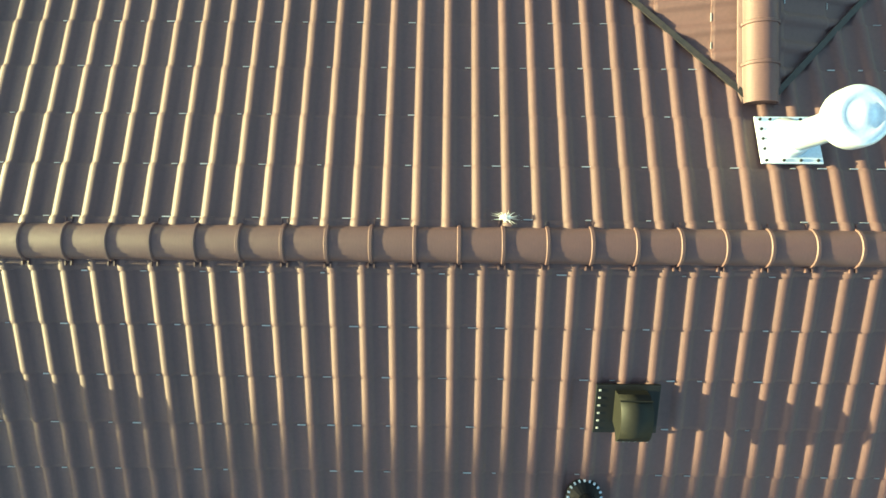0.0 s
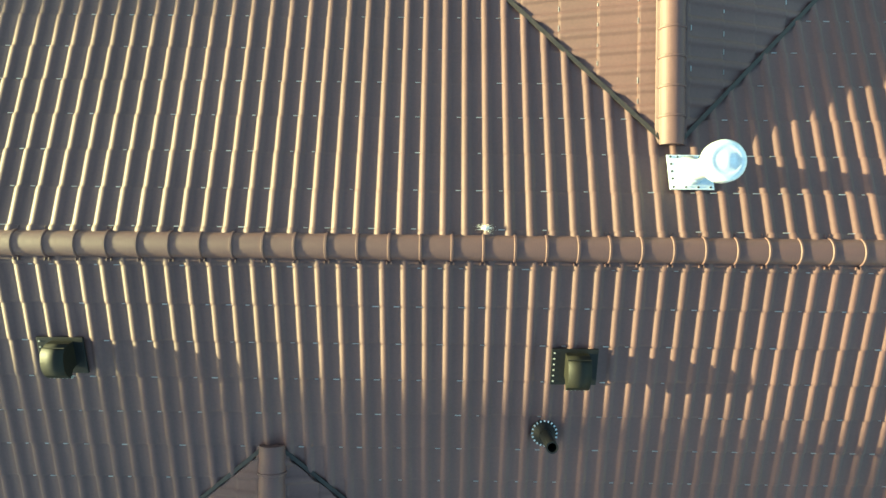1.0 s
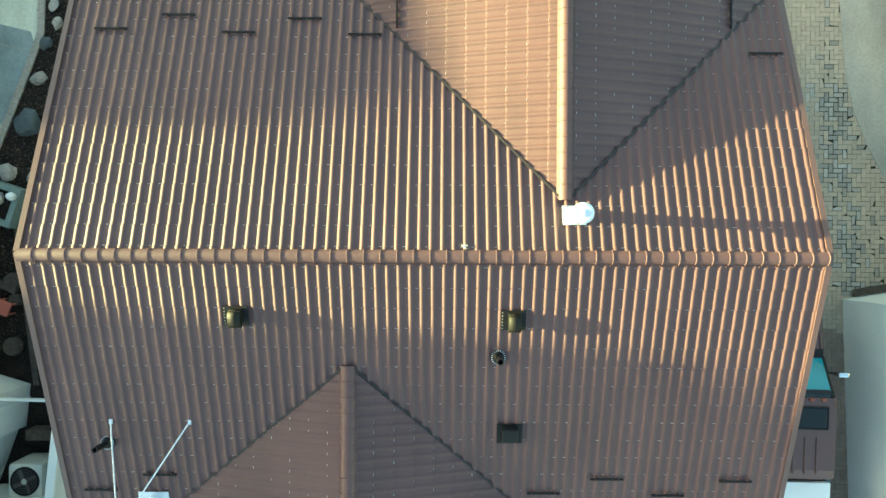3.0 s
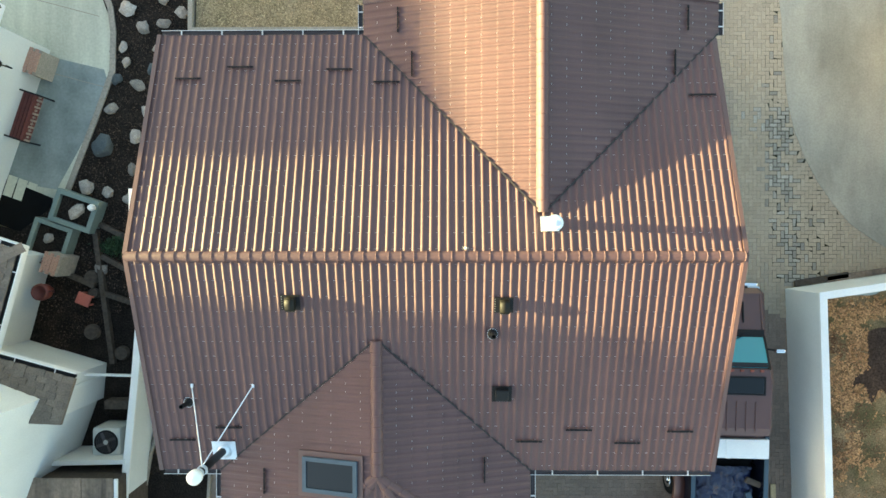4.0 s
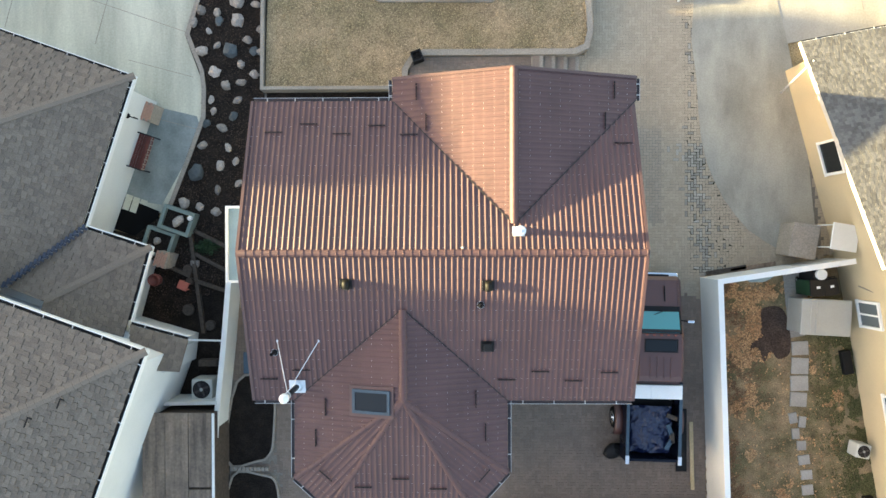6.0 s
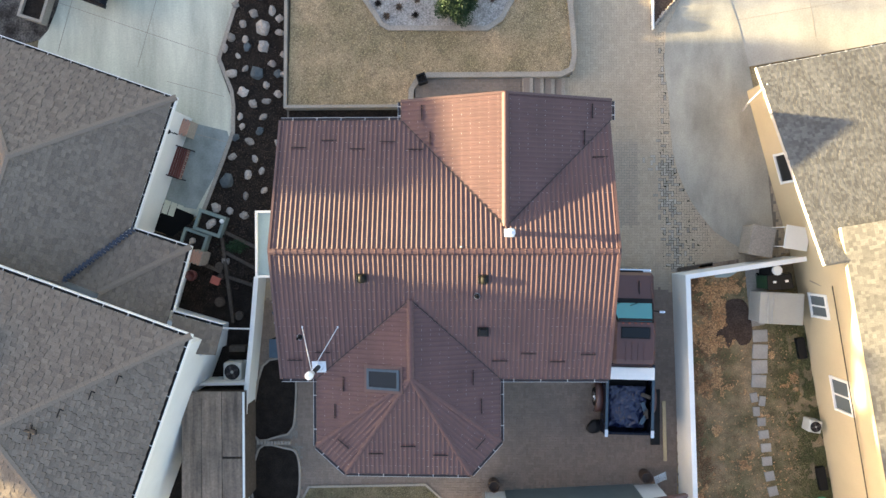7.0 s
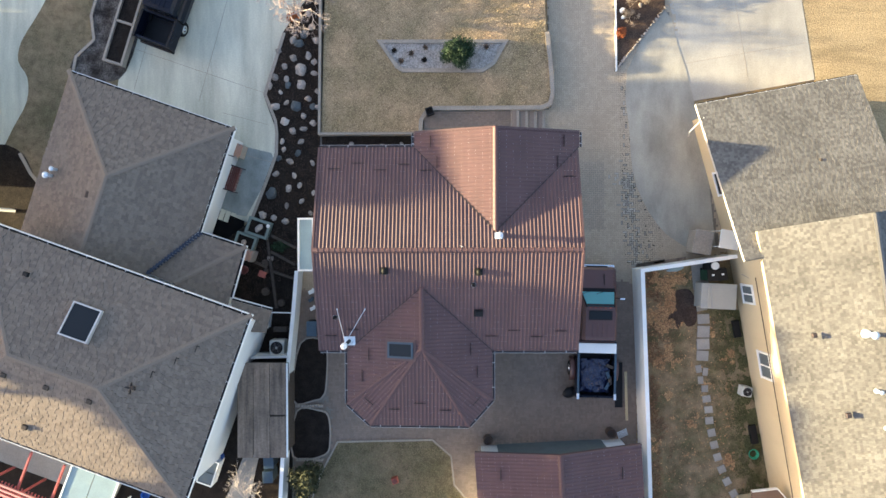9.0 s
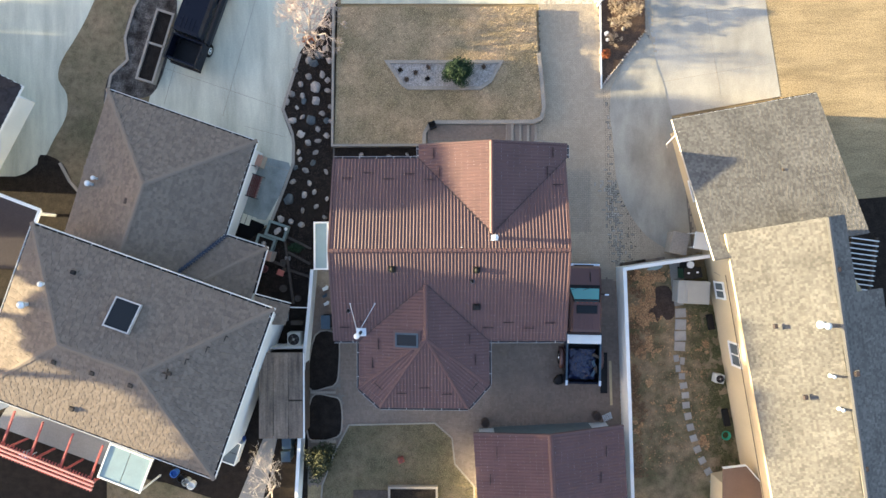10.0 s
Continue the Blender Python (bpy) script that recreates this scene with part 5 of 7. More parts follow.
def pickup(label, paint, at, turn, length=6.75, hood=1.15, screen=0.72, roof=1.68, wide=1.0, dually=False, tarp=False):
    """A pickup truck, its front towards +y, its middle at the origin."""
    p = thing("pickup_truck", label, "pickup truck", at=at, turn=turn)
    f = length / 2
    y1, y2, y3 = f - 0.15 - hood, f - 0.15 - hood - screen, f - 0.15 - hood - screen - roof
    body = section_loft([(f - 0.02, wide * 0.88, 0.55, 0.86, 0.92, wide * 0.80), (f - 0.16, wide * 0.97, 0.42, 0.98, 1.06, wide * 0.86), (y1 + 0.1, wide, 0.40, 1.08, 1.20, wide * 0.88),
                         (y1, wide, 0.40, 1.10, 1.20, wide * 0.90), (y2, wide, 0.40, 1.12, 1.22, wide * 0.9), (y3 - 0.05, wide, 0.40, 1.12, 1.24, wide * 0.9)])
    part("body", body, paint, p)
    cab = section_loft([(y1 + 0.05, wide * 0.90, 1.10, 1.14, 1.18, wide * 0.84), (y2, wide * 0.86, 1.10, 1.72, 1.86, wide * 0.70), (y2 - 0.3, wide * 0.87, 1.10, 1.74, 1.90, wide * 0.74),
                        (y3 + 0.2, wide * 0.87, 1.10, 1.74, 1.90, wide * 0.74), (y3, wide * 0.86, 1.10, 1.72, 1.84, wide * 0.72), (y3 - 0.04, wide * 0.86, 1.10, 1.2, 1.24, wide * 0.8)])
    part("cab", cab, paint, p)
    bm = bmesh.new()
    ws = [(-wide * 0.83, y1 - 0.01, 1.22), (wide * 0.83, y1 - 0.01, 1.22), (wide * 0.66, y2 + 0.05, 1.84), (-wide * 0.66, y2 + 0.05, 1.84)]
    a = [bm.verts.new((q[0], q[1] + 0.02, q[2] + 0.03)) for q in ws]
    b = [bm.verts.new((q[0], q[1] - 0.01, q[2] - 0.0)) for q in ws]
    bm.faces.new(a); bm.faces.new(b[::-1])
    for i in range(4):
        bm.faces.new((a[i], b[i], b[(i + 1) % 4], a[(i + 1) % 4]))
    pane_ = part("windscreen", bm, "windscreen", p, "windscreen with the reflected sky put into its cyan colour")
    part("sun_strip", boxes((0, y2 + 0.11, 1.83, wide * 1.34, 0.13, 0.012, 0, -41, 0)), "carblack", pane_, "dark blue shade strip")
    for s in (-1, 1):
        part("pillar", tubes([(s * wide * 0.86, y1 + 0.02, 1.2), (s * wide * 0.69, y2 + 0.02, 1.86)], 0.045, 8), "black", p, "black windscreen pillar")
        part("hood_crease", tubes([(s * wide * 0.80, f - 0.2, 1.06), (s * wide * 0.84, y1 + 0.1, 1.205)], 0.02, 8), paint, p)
        part("bed_end_cap", boxes((s * (wide - 0.06), -f + 0.1, 1.40, 0.13, 0.3, 0.05), bevel=0.01), "galv" if tarp else "black", p)
    part("cowl_grille", boxes((0, y1 + 0.08, 1.215, wide * 1.74, 0.24, 0.03), bevel=0.01), "black", p)
    part("cab_seam", boxes((0, y3 - 0.065, 1.22, wide * 1.84, 0.05, 0.03)), "black", p)
    for s in (-1, 1):
        part("wiper", tubes([(s * 0.35, y1 + 0.06, 1.25), (s * 0.35 - 0.45, y1 - 0.1, 1.36)], 0.012, 6), "black", p)
        for k in range(2):
            yy = y2 - 0.25 - k * (roof - 0.3) / 2
            box_bm = boxes((s * wide * 0.838, yy - (roof - 0.5) / 4, 1.44, 0.03, (roof - 0.4) / 2, 0.42, 0, 0.0, -s * 11), bevel=0.01)
            part("side_window", box_bm, "pane", p)
        m = part("mirror", boxes((s * (wide + 0.22), y1 - 0.32, 1.32, 0.24, 0.10, 0.18), bevel=0.03), "chrome", p, "chrome towing mirror")
        part("arm", tubes([(s * wide * 0.92, y1 - 0.3, 1.2), (s * (wide + 0.16), y1 - 0.32, 1.28)], 0.025, 8), "black", m)
        part("headlight", boxes((s * wide * 0.72, f - 0.03, 0.78, 0.36, 0.08, 0.18), bevel=0.02), "galv", p)
        part("tail_light", boxes((s * wide * 0.93, -f + 0.07, 1.0, 0.1, 0.06, 0.36), bevel=0.015), "terracotta", p)
        for yy in (f - 1.05, -f + 1.35):
            wheel(p, s * (wide - 0.14), yy)
        if dually:
            wheel(p, s * (wide + 0.12), -f + 1.35)
            bm = bmesh.new()
            secs = []
            for q in range(13):
                an = math.pi * q / 12
                yy, zz = -f + 1.35 + 0.62 * math.cos(an), 0.42 + 0.58 * math.sin(an) ** 0.8
                secs.append([bm.verts.new((s * (wide - 0.04), yy, zz)), bm.verts.new((s * (wide + 0.24), yy, zz - 0.05)), bm.verts.new((s * (wide + 0.27), yy, zz - 0.14)), bm.verts.new((s * (wide - 0.04), yy, zz - 0.14))])
            for c, d in zip(secs, secs[1:]):
                for i in range(4):
                    bm.faces.new((c[i], c[(i + 1) % 4], d[(i + 1) % 4], d[i]))
            bm.faces.new(secs[0]); bm.faces.new(secs[-1])
            part("fender", bm, paint, p, "flared rear fender", smooth=True)
        part("bed_wall", boxes((s * (wide - 0.06), (y3 - 0.12 - f) / 2, 0.98, 0.12, f + y3 - 0.12, 0.78), bevel=0.02), "carblack" if tarp else paint, p)
        part("bed_rail", boxes((s * (wide - 0.06), (y3 - 0.12 - f) / 2, 1.385, 0.11, f + y3 - 0.2, 0.03), bevel=0.008), "steelblue" if tarp else "black", p)
    part("front_bumper", boxes((0, f + 0.02, 0.58, wide * 1.92, 0.16, 0.24), bevel=0.05), "chrome", p, "chrome front bumper")
    part("grille", boxes((0, f + 0.0, 0.84, wide * 1.1, 0.06, 0.2), bevel=0.02), "black", p)
    part("rear_bumper", boxes((0, -f - 0.02, 0.55, wide * 1.9, 0.16, 0.2), bevel=0.03), "black", p)
    part("tailgate", boxes((0, -f + 0.08, 0.98, wide * 1.8, 0.1, 0.74), bevel=0.02), "carblack" if tarp else paint, p)
    part("bed_floor", boxes((0, (y3 - 0.12 - f) / 2, 0.62, wide * 1.8, f + y3 - 0.14, 0.06)), "black", p)
    part("bed_front", boxes((0, y3 - 0.16, 0.98, wide * 1.8, 0.08, 0.74)), paint, p)
    part("rear_window", boxes((0, y3 - 0.02, 1.55, wide * 1.2, 0.02, 0.34, 0, 0, 0, 0)), "pane", p)
    for k in range(4):
        part("roof_rib", boxes((-0.36 + 0.24 * k, y3 + 0.5, 1.908, 0.035, 0.75, 0.024), bevel=0.008), paint, p)
    return p, f, y1, y2, y3


# the cyan base colour holds the sky's reflection in the glass
M["windscreen"] = glass_pane("sky_reflection_windscreen", (0.04, 0.24, 0.29), 0.06)
truck, f, y1, y2, y3 = pickup("old maroon dual-wheel pickup with a covered load, parked on pavers", "carred", (7.62, -4.32, 0.0), -1.4, dually=True, tarp=True)
sr = part("sunroof", boxes((0.0, y2 - 0.40, 1.905, 1.1, 0.4, 0.03), bevel=0.02), "pane", truck, "dark glass sunroof")
part("seal", ring([(-0.57, y2 - 0.62), (0.57, y2 - 0.62), (0.57, y2 - 0.18), (-0.57, y2 - 0.18)], 0.03, 1.895, 1.925), "black", sr)
for k in range(5):
    part("clearance_lamp", boxes((-0.5 + 0.25 * k, y2 - 0.03, 1.885, 0.09, 0.06, 0.04), bevel=0.012), "terracotta", truck)
tb = part("tool_box", boxes((0.0, y3 - 0.46, 1.42, 1.9, 0.5, 0.12), bevel=0.015), "white", truck, "white lidded tool box across the bed")
part("lid_strap", boxes((-0.1, y3 - 0.46, 1.486, 0.12, 0.5, 0.012)), "white", tb)
bm = bmesh.new()
bmesh.ops.create_grid(bm, x_segments=44, y_segments=44, size=0.5)
for v in bm.verts:
    q = Vector((v.co.x * 4.2, v.co.y * 5.2, 0.3))
    fold = noise.noise(q) * 0.13 + abs(noise.noise(q * 2.3 + Vector((4, 1, 0)))) * 0.12 + noise.noise(q * 5) * 0.025
    rim = max(abs(v.co.x), abs(v.co.y)) * 2
    v.co = Vector((v.co.x * 1.62 - 0.08, v.co.y * 1.72 - f + 1.12, 1.12 + fold - 0.14 * rim ** 6))
part("tarp", bm, "tarp", truck, "crumpled dark blue tarp over the load", smooth=True)
for k, (x, y, r) in enumerate(((0.62, -2.2, 20), (0.7, -1.75, 70), (0.6, -2.75, -30), (0.72, -2.5, 5))):
    part("scrap", boxes((x, y, 1.2, 0.16, 0.4, 0.08, r), bevel=0.015), "wood" if k % 2 else "steelblue", truck, "scrap wood and metal in the bed")
part("hood_line", boxes((0.33, f - 0.65, 1.16, 0.03, 0.55, 0.05, 3), bevel=0.005), "black", truck, "dark hood crease")

pickup("glossy dark navy crew-cab pickup on the concrete drive", "carblack", (-14.35, 13.55, 0.0), -20.5, length=6.0, hood=1.15, screen=0.65, roof=2.45, wide=0.98)

# ---- the yards ----
def stone_mesh(seed, mat):
    rnd = random.Random(seed)
    bm = bmesh.new()
    bmesh.ops.create_icosphere(bm, subdivisions=2, radius=0.5)
    off = Vector((seed * 3.1, seed * 1.7, 0.5))
    sq = Vector((1.0, rnd.uniform(0.62, 0.9), rnd.uniform(0.5, 0.7)))
    for v in bm.verts:
        d = v.co.normalized()
        k = 1 + 0.42 * noise.noise(d * 1.3 + off) + 0.2 * noise.noise(d * 3.2 + off)
        # a few broken faces
        for j in range(3):
            nrm = Vector((math.sin(seed + j * 2), math.cos(seed * 2 + j), 0.5 + 0.3 * j)).normalized()
            k = min(k, 0.86 / max(0.3, d.dot(nrm))) if d.dot(nrm) > 0.6 else k
        v.co = Vector((d.x * sq.x, d.y * sq.y, d.z * sq.z)) * 0.5 * k
    me = bpy.data.meshes.new("rock")
    bm.to_mesh(me)
    bm.free()
    me.materials.append(M[mat])
    return me


STONES = [stone_mesh(k, "rock") for k in range(7)]
SLATES = [stone_mesh(20 + k, "rock_blue") for k in range(3)]
rnd = random.Random(9)


def rock(x, y, size, slate=False, z=0.03):
    ob = new("rock", rnd.choice(SLATES if slate else STONES))
    ob.matrix_world = pose(x, y, z + size * 0.16, rnd.uniform(-12, 12), rnd.uniform(-12, 12), rnd.uniform(0, 360)) @ Matrix.Diagonal((size, size, size * 0.85, 1))
    tagged(ob, "blue-grey boulder half sunk in dark soil" if slate else "pale buff field stone lying on dark soil", "rock", "stones in the rock garden")


for x, y, s in ((-9.57, 8.73, 0.45), (-9.0, 8.4, 0.3), (-7.89, 8.76, 0.6), (-7.0, 8.41, 0.42), (-9.27, 7.64, 0.55), (-8.7, 7.84, 0.38), (-7.51, 8.05, 0.45), (-7.78, 7.13, 0.4),
                (-8.79, 6.84, 0.55), (-8.37, 6.32, 0.48), (-7.76, 6.43, 0.46), (-7.24, 6.71, 0.42), (-8.92, 5.76, 0.4), (-8.84, 5.34, 0.38), (-7.91, 5.75, 0.45), (-8.5, 4.69, 0.5),
                (-9.27, 4.03, 0.42), (-8.28, 3.93, 0.4), (-8.59, 3.24, 0.46), (-8.0, 3.4, 0.42), (-8.7, 2.3, 0.4), (-9.98, 1.82, 0.55), (-9.39, 1.65, 0.4), (-8.78, 1.47, 0.46), (-7.89, 2.56, 0.4), (-9.61, -0.51, 0.42)):
    rock(x, y, s * 0.88)
for x, y, s in ((-7.87, 9.6, 0.85), (-8.68, 9.1, 0.5), (-7.06, 11.15, 0.55), (-7.49, 10.33, 0.55), (-6.95, 13.24, 0.5), (-8.3, 11.2, 0.55), (-9.3, 9.2, 0.5), (-7.32, 11.89, 0.5), (-8.3, 10.2, 0.5),
                (-8.77, 9.8, 0.45), (-7.16, 9.39, 0.5), (-7.0, 7.6, 0.42), (-7.3, 4.6, 0.42), (-7.25, 3.0, 0.38), (-7.4, 1.9, 0.4), (-9.1, 10.6, 0.42), (-7.5, 12.6, 0.5), (-7.2, 10.0, 0.42), (-8.2, 12.3, 0.45),
                (-5.2, 5.6, 0.35), (-3.6, 5.5, 0.38), (-2.5, 5.6, 0.3), (10.2, 12.9, 0.35), (9.6, 13.2, 0.3), (9.5, 12.5, 0.32)):
    rock(x, y, s * 0.82)
for x, y, s in ((-8.18, 7.62, 0.6), (-8.07, 5.13, 0.42), (-9.51, 2.94, 0.7), (-7.25, 7.63, 0.4), (-9.11, 4.87, 0.36), (-8.0, 11.0, 0.6), (-7.7, 11.5, 0.5), (-8.6, 8.8, 0.4)):
    rock(x, y, s, True)

# timber frames and dividers in the side bed
def timber(name, a, b, w, h, mat, label, z=0.0):
    bm = bmesh.new()
    a, b = Vector((*a, 0)), Vector((*b, 0))
    d = b - a
    box(bm, (a.x + b.x) / 2, (a.y + b.y) / 2, z + h / 2, d.length, w, h, math.degrees(math.atan2(d.y, d.x)), 0.012)
    return tagged(part(name, bm, mat), label, "timber edging", "timber edgings in the side bed")


for a, b in (((-9.75, 0.7), (-9.25, -3.2)), ((-9.6, 0.75), (-8.2, 0.05)), ((-9.55, -0.15), (-8.25, -0.85)), ((-9.5, -1.2), (-8.3, -1.6)), ((-9.75, -1.0), (-10.9, -0.5))):
    timber("timber_edging", a, b, 0.14, 0.16, "wood", "dark weathered timber edging laid on soil", 0.02)
pb_ = thing("planter_box", "square planter with a pale green painted rim", "planter", at=(-10.15, 1.12, 0.0), turn=-19)
part("rim", ring([(-0.55, -0.4), (0.55, -0.4), (0.55, 0.4), (-0.55, 0.4)], 0.13, 0.0, 0.45), "rim_green", pb_)
part("soil", boxes((0, 0, 0.17, 1.0, 0.7, 0.3)), "soil", pb_)
pb_ = thing("planter_box", "sunken planter with a pale green painted rim", "planter", at=(-10.9, 0.25, 0.0), turn=-19)
part("rim", ring([(-0.5, -0.5), (0.5, -0.5), (0.5, 0.5), (-0.5, 0.5)], 0.12, 0.0, 0.4), "rim_green", pb_)
part("soil", boxes((0, 0, 0.15, 0.9, 0.9, 0.25)), "soil", pb_)
rock(-10.1, 1.1, 0.5, z=0.3)
rock(-10.95, 0.35, 0.32, z=0.26)
lamp = thing("garden_lamp", "small white garden lamp on a post", "lamp", at=(-9.55, 1.2, 0.0))
part("post", lathe([(0.03, 0), (0.03, 0.5)], 10), "black", lamp)
part("globe", lathe([(0.03, 0.48), (0.08, 0.52), (0.1, 0.6), (0.07, 0.68), (0.02, 0.7)], 14), "white", lamp, smooth=True)
cr = leaf_crown((-9.1, 0.1, 0.12), (0.75, 0.42, 0.14), 900, 0.05, 71, "leaf", 14)
cr.name = "ground_cover"
tagged(cr, "low mat of green ground cover leaves", "ground cover", kind="stuff")
cr = leaf_crown((-11.55, -0.35, 0.35), (0.7, 0.3, 0.3), 900, 0.1, 72, "twig_dark", 8, 0.3)
cr.name = "dead_shrub"
tagged(cr, "dry brown dead shrub against the wall", "shrub")

# stair well by the grey house
for k in range(4):
    setting("stair_%d" % (k + 1), boxes((-12.5 + 0.28 * k, 1.95 - 0.1 * k, -0.02 + 0.0 * k, 0.26, 0.6, 0.12 - 0.02 * k, -19)), "concrete", "concrete stair tread going down", "stair")
# no hole here: a black sheet at ground level paints the well's darkness
setting("stair_well", prism([(-13.2, 1.0), (-12.7, 2.2), (-11.0, 1.5), (-11.3, 0.3)], -0.05, 0.014), "well_shade", "flat black sheet standing in for the dark stairwell beside the house", "stairwell")

# bench and brick planter against the grey house
bench = thing("garden_bench", "red-brown garden bench with a patterned iron back", "bench", at=(-11.5, 3.75, 0.0), turn=-108.5)
for k in range(5):
    part("slat", boxes((0, -0.18 + 0.1 * k, 0.45, 1.35, 0.085, 0.03), bevel=0.006), "redwood_dark", bench)
part("back", boxes((0, 0.36, 0.72, 1.35, 0.05, 0.12), (0, 0.36, 0.5, 1.35, 0.05, 0.06), bevel=0.006), "redwood_dark", bench)
part("back_panel", boxes(*[(-0.62 + 0.095 * k, 0.36 + 0.04 * (k % 2), 0.61, 0.05, 0.03, 0.2, 20 * (-1) ** k) for k in range(14)]), "iron", bench, "cast iron pattern")
for s in (-0.66, 0.66):
    part("arm", tubes([(s, -0.25, 0.0), (s, -0.25, 0.62), (s, 0.3, 0.66), (s, 0.38, 0.8), (s, 0.36, 0.0)], 0.025, 8), "black", bench, "black iron arm")


def brick_box(x, y, turn, label, sx=0.72, sy=0.5, top=0.8):
    """A low buff brick pier, laid brick by brick."""
    b = thing("brick_pier", label, "brick pier", at=(x, y, 0.0), turn=turn)
    part("core", boxes((0, 0, top / 2, sx - 0.03, sy - 0.03, top - 0.03)), "kerb", b)
    me = None
    for i in range(4):
        for j in range(int(sy / 0.085)):
            bx = -sx / 2 + (i + 0.5 + (0.5 if j % 2 else 0)) * sx / 4
            if bx + sx / 8 > sx / 2 + 0.05:
                continue
            if me is None:
                o = part("brick", boxes((0, 0, 0, sx / 4 - 0.012, 0.074, 0.05), bevel=0.006), "brick", b)
                me = o.data
            else:
                o = new("brick", me)
                o.parent = b
            o.location = (bx, -sy / 2 + (j + 0.5) * 0.085, top + 0.008 * ((i * 3 + j) % 3) * 0.5)


brick_box(-11.12, 5.2, -108.5, "low pier of loose buff bricks beside the wall", 0.72, 0.52, 0.75)
brick_box(-10.55, -0.35, -108.5, "low stack of buff bricks against the white wall", 0.6, 0.5, 0.8)
ornament = thing("wall_hook", "dark iron hook bracket on the white wall", "bracket", at=(-11.35, 4.85, 1.6))
part("bracket", tubes([(0, 0, 0), (0.3, -0.1, 0), (0.42, -0.14, 0.08), (0.3, -0.08, 0.12)], 0.02, 8), "black", ornament)
part("plate", lathe([(0.1, -0.02), (0.1, 0.02)], 14), "black", ornament)
pot = thing("plant_pot", "dark red clay urn with iron handles", "pot", "pots by the grey house", at=(-10.75, -1.1, 0.9))
part("urn", lathe([(0.1, -0.4), (0.2, -0.2), (0.24, 0.0), (0.22, 0.1), (0.17, 0.1), (0.15, 0.0)], 16), "redwood_dark", pot, smooth=True)
part("handle", tubes([(0.2, 0, 0.05), (0.36, 0.05, 0.08), (0.38, -0.15, 0.05), (0.2, -0.2, 0.02)], 0.012, 6), "black", pot)
st = thing("plastic_stool", "faded red plastic stool lying on soil", "stool", at=(-9.95, -1.35, 0.03), turn=-22)
part("seat", boxes((0, 0, 0.3, 0.4, 0.34, 0.05), bevel=0.02), "coral", st)
for sx in (-0.15, 0.15):
    for sy in (-0.12, 0.12):
        part("leg", boxes((sx, sy, 0.14, 0.04, 0.04, 0.28)), "coral", st)
for x, y, r, label in ((-9.85, -0.75, 0.2, "round grey stepping stone on soil"), (-9.8, -1.2, 0.15, "small round grey stepping stone"), (-9.85, -2.3, 0.22, "round concrete pot base by the wall"), (-9.0, -2.9, 0.2, "round concrete bowl by the fence")):
    o = part("round_stone", lathe([(r, 0.0), (r * 1.02, 0.08), (r * 0.9, 0.14), (r * 0.7, 0.12)], 18, at=(0, 0, 0)), "wood")
    o.location = (x, y, 0.03)
    tagged(o, label, "stepping stone")

# enclosure for the air conditioner
def air_con(x, y, turn, label, z=0.0, size=1.0):
    a = thing("air_conditioner", label, "air conditioner", "outdoor condensers", at=(x, y, z), turn=turn)
    a.scale = (size, size, size)
    part("casing", boxes((0, 0, 0.42, 0.78, 0.78, 0.80), bevel=0.09), "pale_resin", a)
    part("fan_well", lathe([(0.33, 0.815), (0.33, 0.826)], 28), "black", a)
    part("guard_ring", ring([(0.31 * math.cos(6.28318 * k / 28), 0.31 * math.sin(6.28318 * k / 28)) for k in range(28)], 0.025, 0.815, 0.84), "black", a)
    for k in range(5):
        r = 0.06 + 0.05 * k
        part("guard_wire", ring([(r * math.cos(6.28318 * q / 22), r * math.sin(6.28318 * q / 22)) for q in range(22)], 0.008, 0.828, 0.836), "gutter_dark", a)
    for k in range(4):
        an = radians(90 * k + 20)
        part("blade", boxes((0.15 * math.cos(an), 0.15 * math.sin(an), 0.828, 0.26, 0.13, 0.006, math.degrees(an), 14, 0)), "gutter_dark", a)
    part("hub", lathe([(0.07, 0.828), (0.06, 0.85)], 16), "grey_box", a)


air_con(-9.06, -5.2, 0, "white air conditioner condenser with a top fan")
air_con(15.62, -7.55, -10, "white air conditioner condenser beside the cream wall", size=0.68)
setting("wall_west_yard", ring([(-10.4, -4.9 - 0.75), (-8.35, -5.6)], 0.12, -0.1, 1.2, closed=False), "stucco", "short white wall beside the condenser", "wall")
setting("fence_west", ring([(-10.1, -3.3), (-8.1, -3.35)], 0.05, 0.9, 1.02, closed=False), "white", "white scalloped fence rail", "fence")
bb = thing("utility_box", "grey utility box on the ground", "utility box", at=(-9.0, -4.3, 0.0))
part("box", boxes((0, 0, 0.2, 0.7, 0.25, 0.4), bevel=0.02), "wood", bb)
sh = thing("lean_to_shed", "lean-to shed with a flat roof of weathered plywood sheets", "shed", at=(-9.5, -8.2, 0.0))
part("wall", boxes((0, 0, 0.9, 2.35, 4.6, 1.8)), "wood", sh)
for k, (x, y, sx, sy) in enumerate(((-0.85, 0, 0.8, 4.85), (-0.02, 0, 0.82, 4.85), (0.82, 1.1, 0.8, 2.65), (0.82, -1.36, 0.8, 2.1))):
    part("plywood_sheet", boxes((x, y, 1.85 + 0.006 * k, sx, sy, 0.03, 0.3 * (k - 1)), bevel=0.004), "ply", sh, "weathered brown plywood sheet")
part("gutter", boxes((1.28, 0, 1.84, 0.08, 4.8, 0.06)), "white", sh)

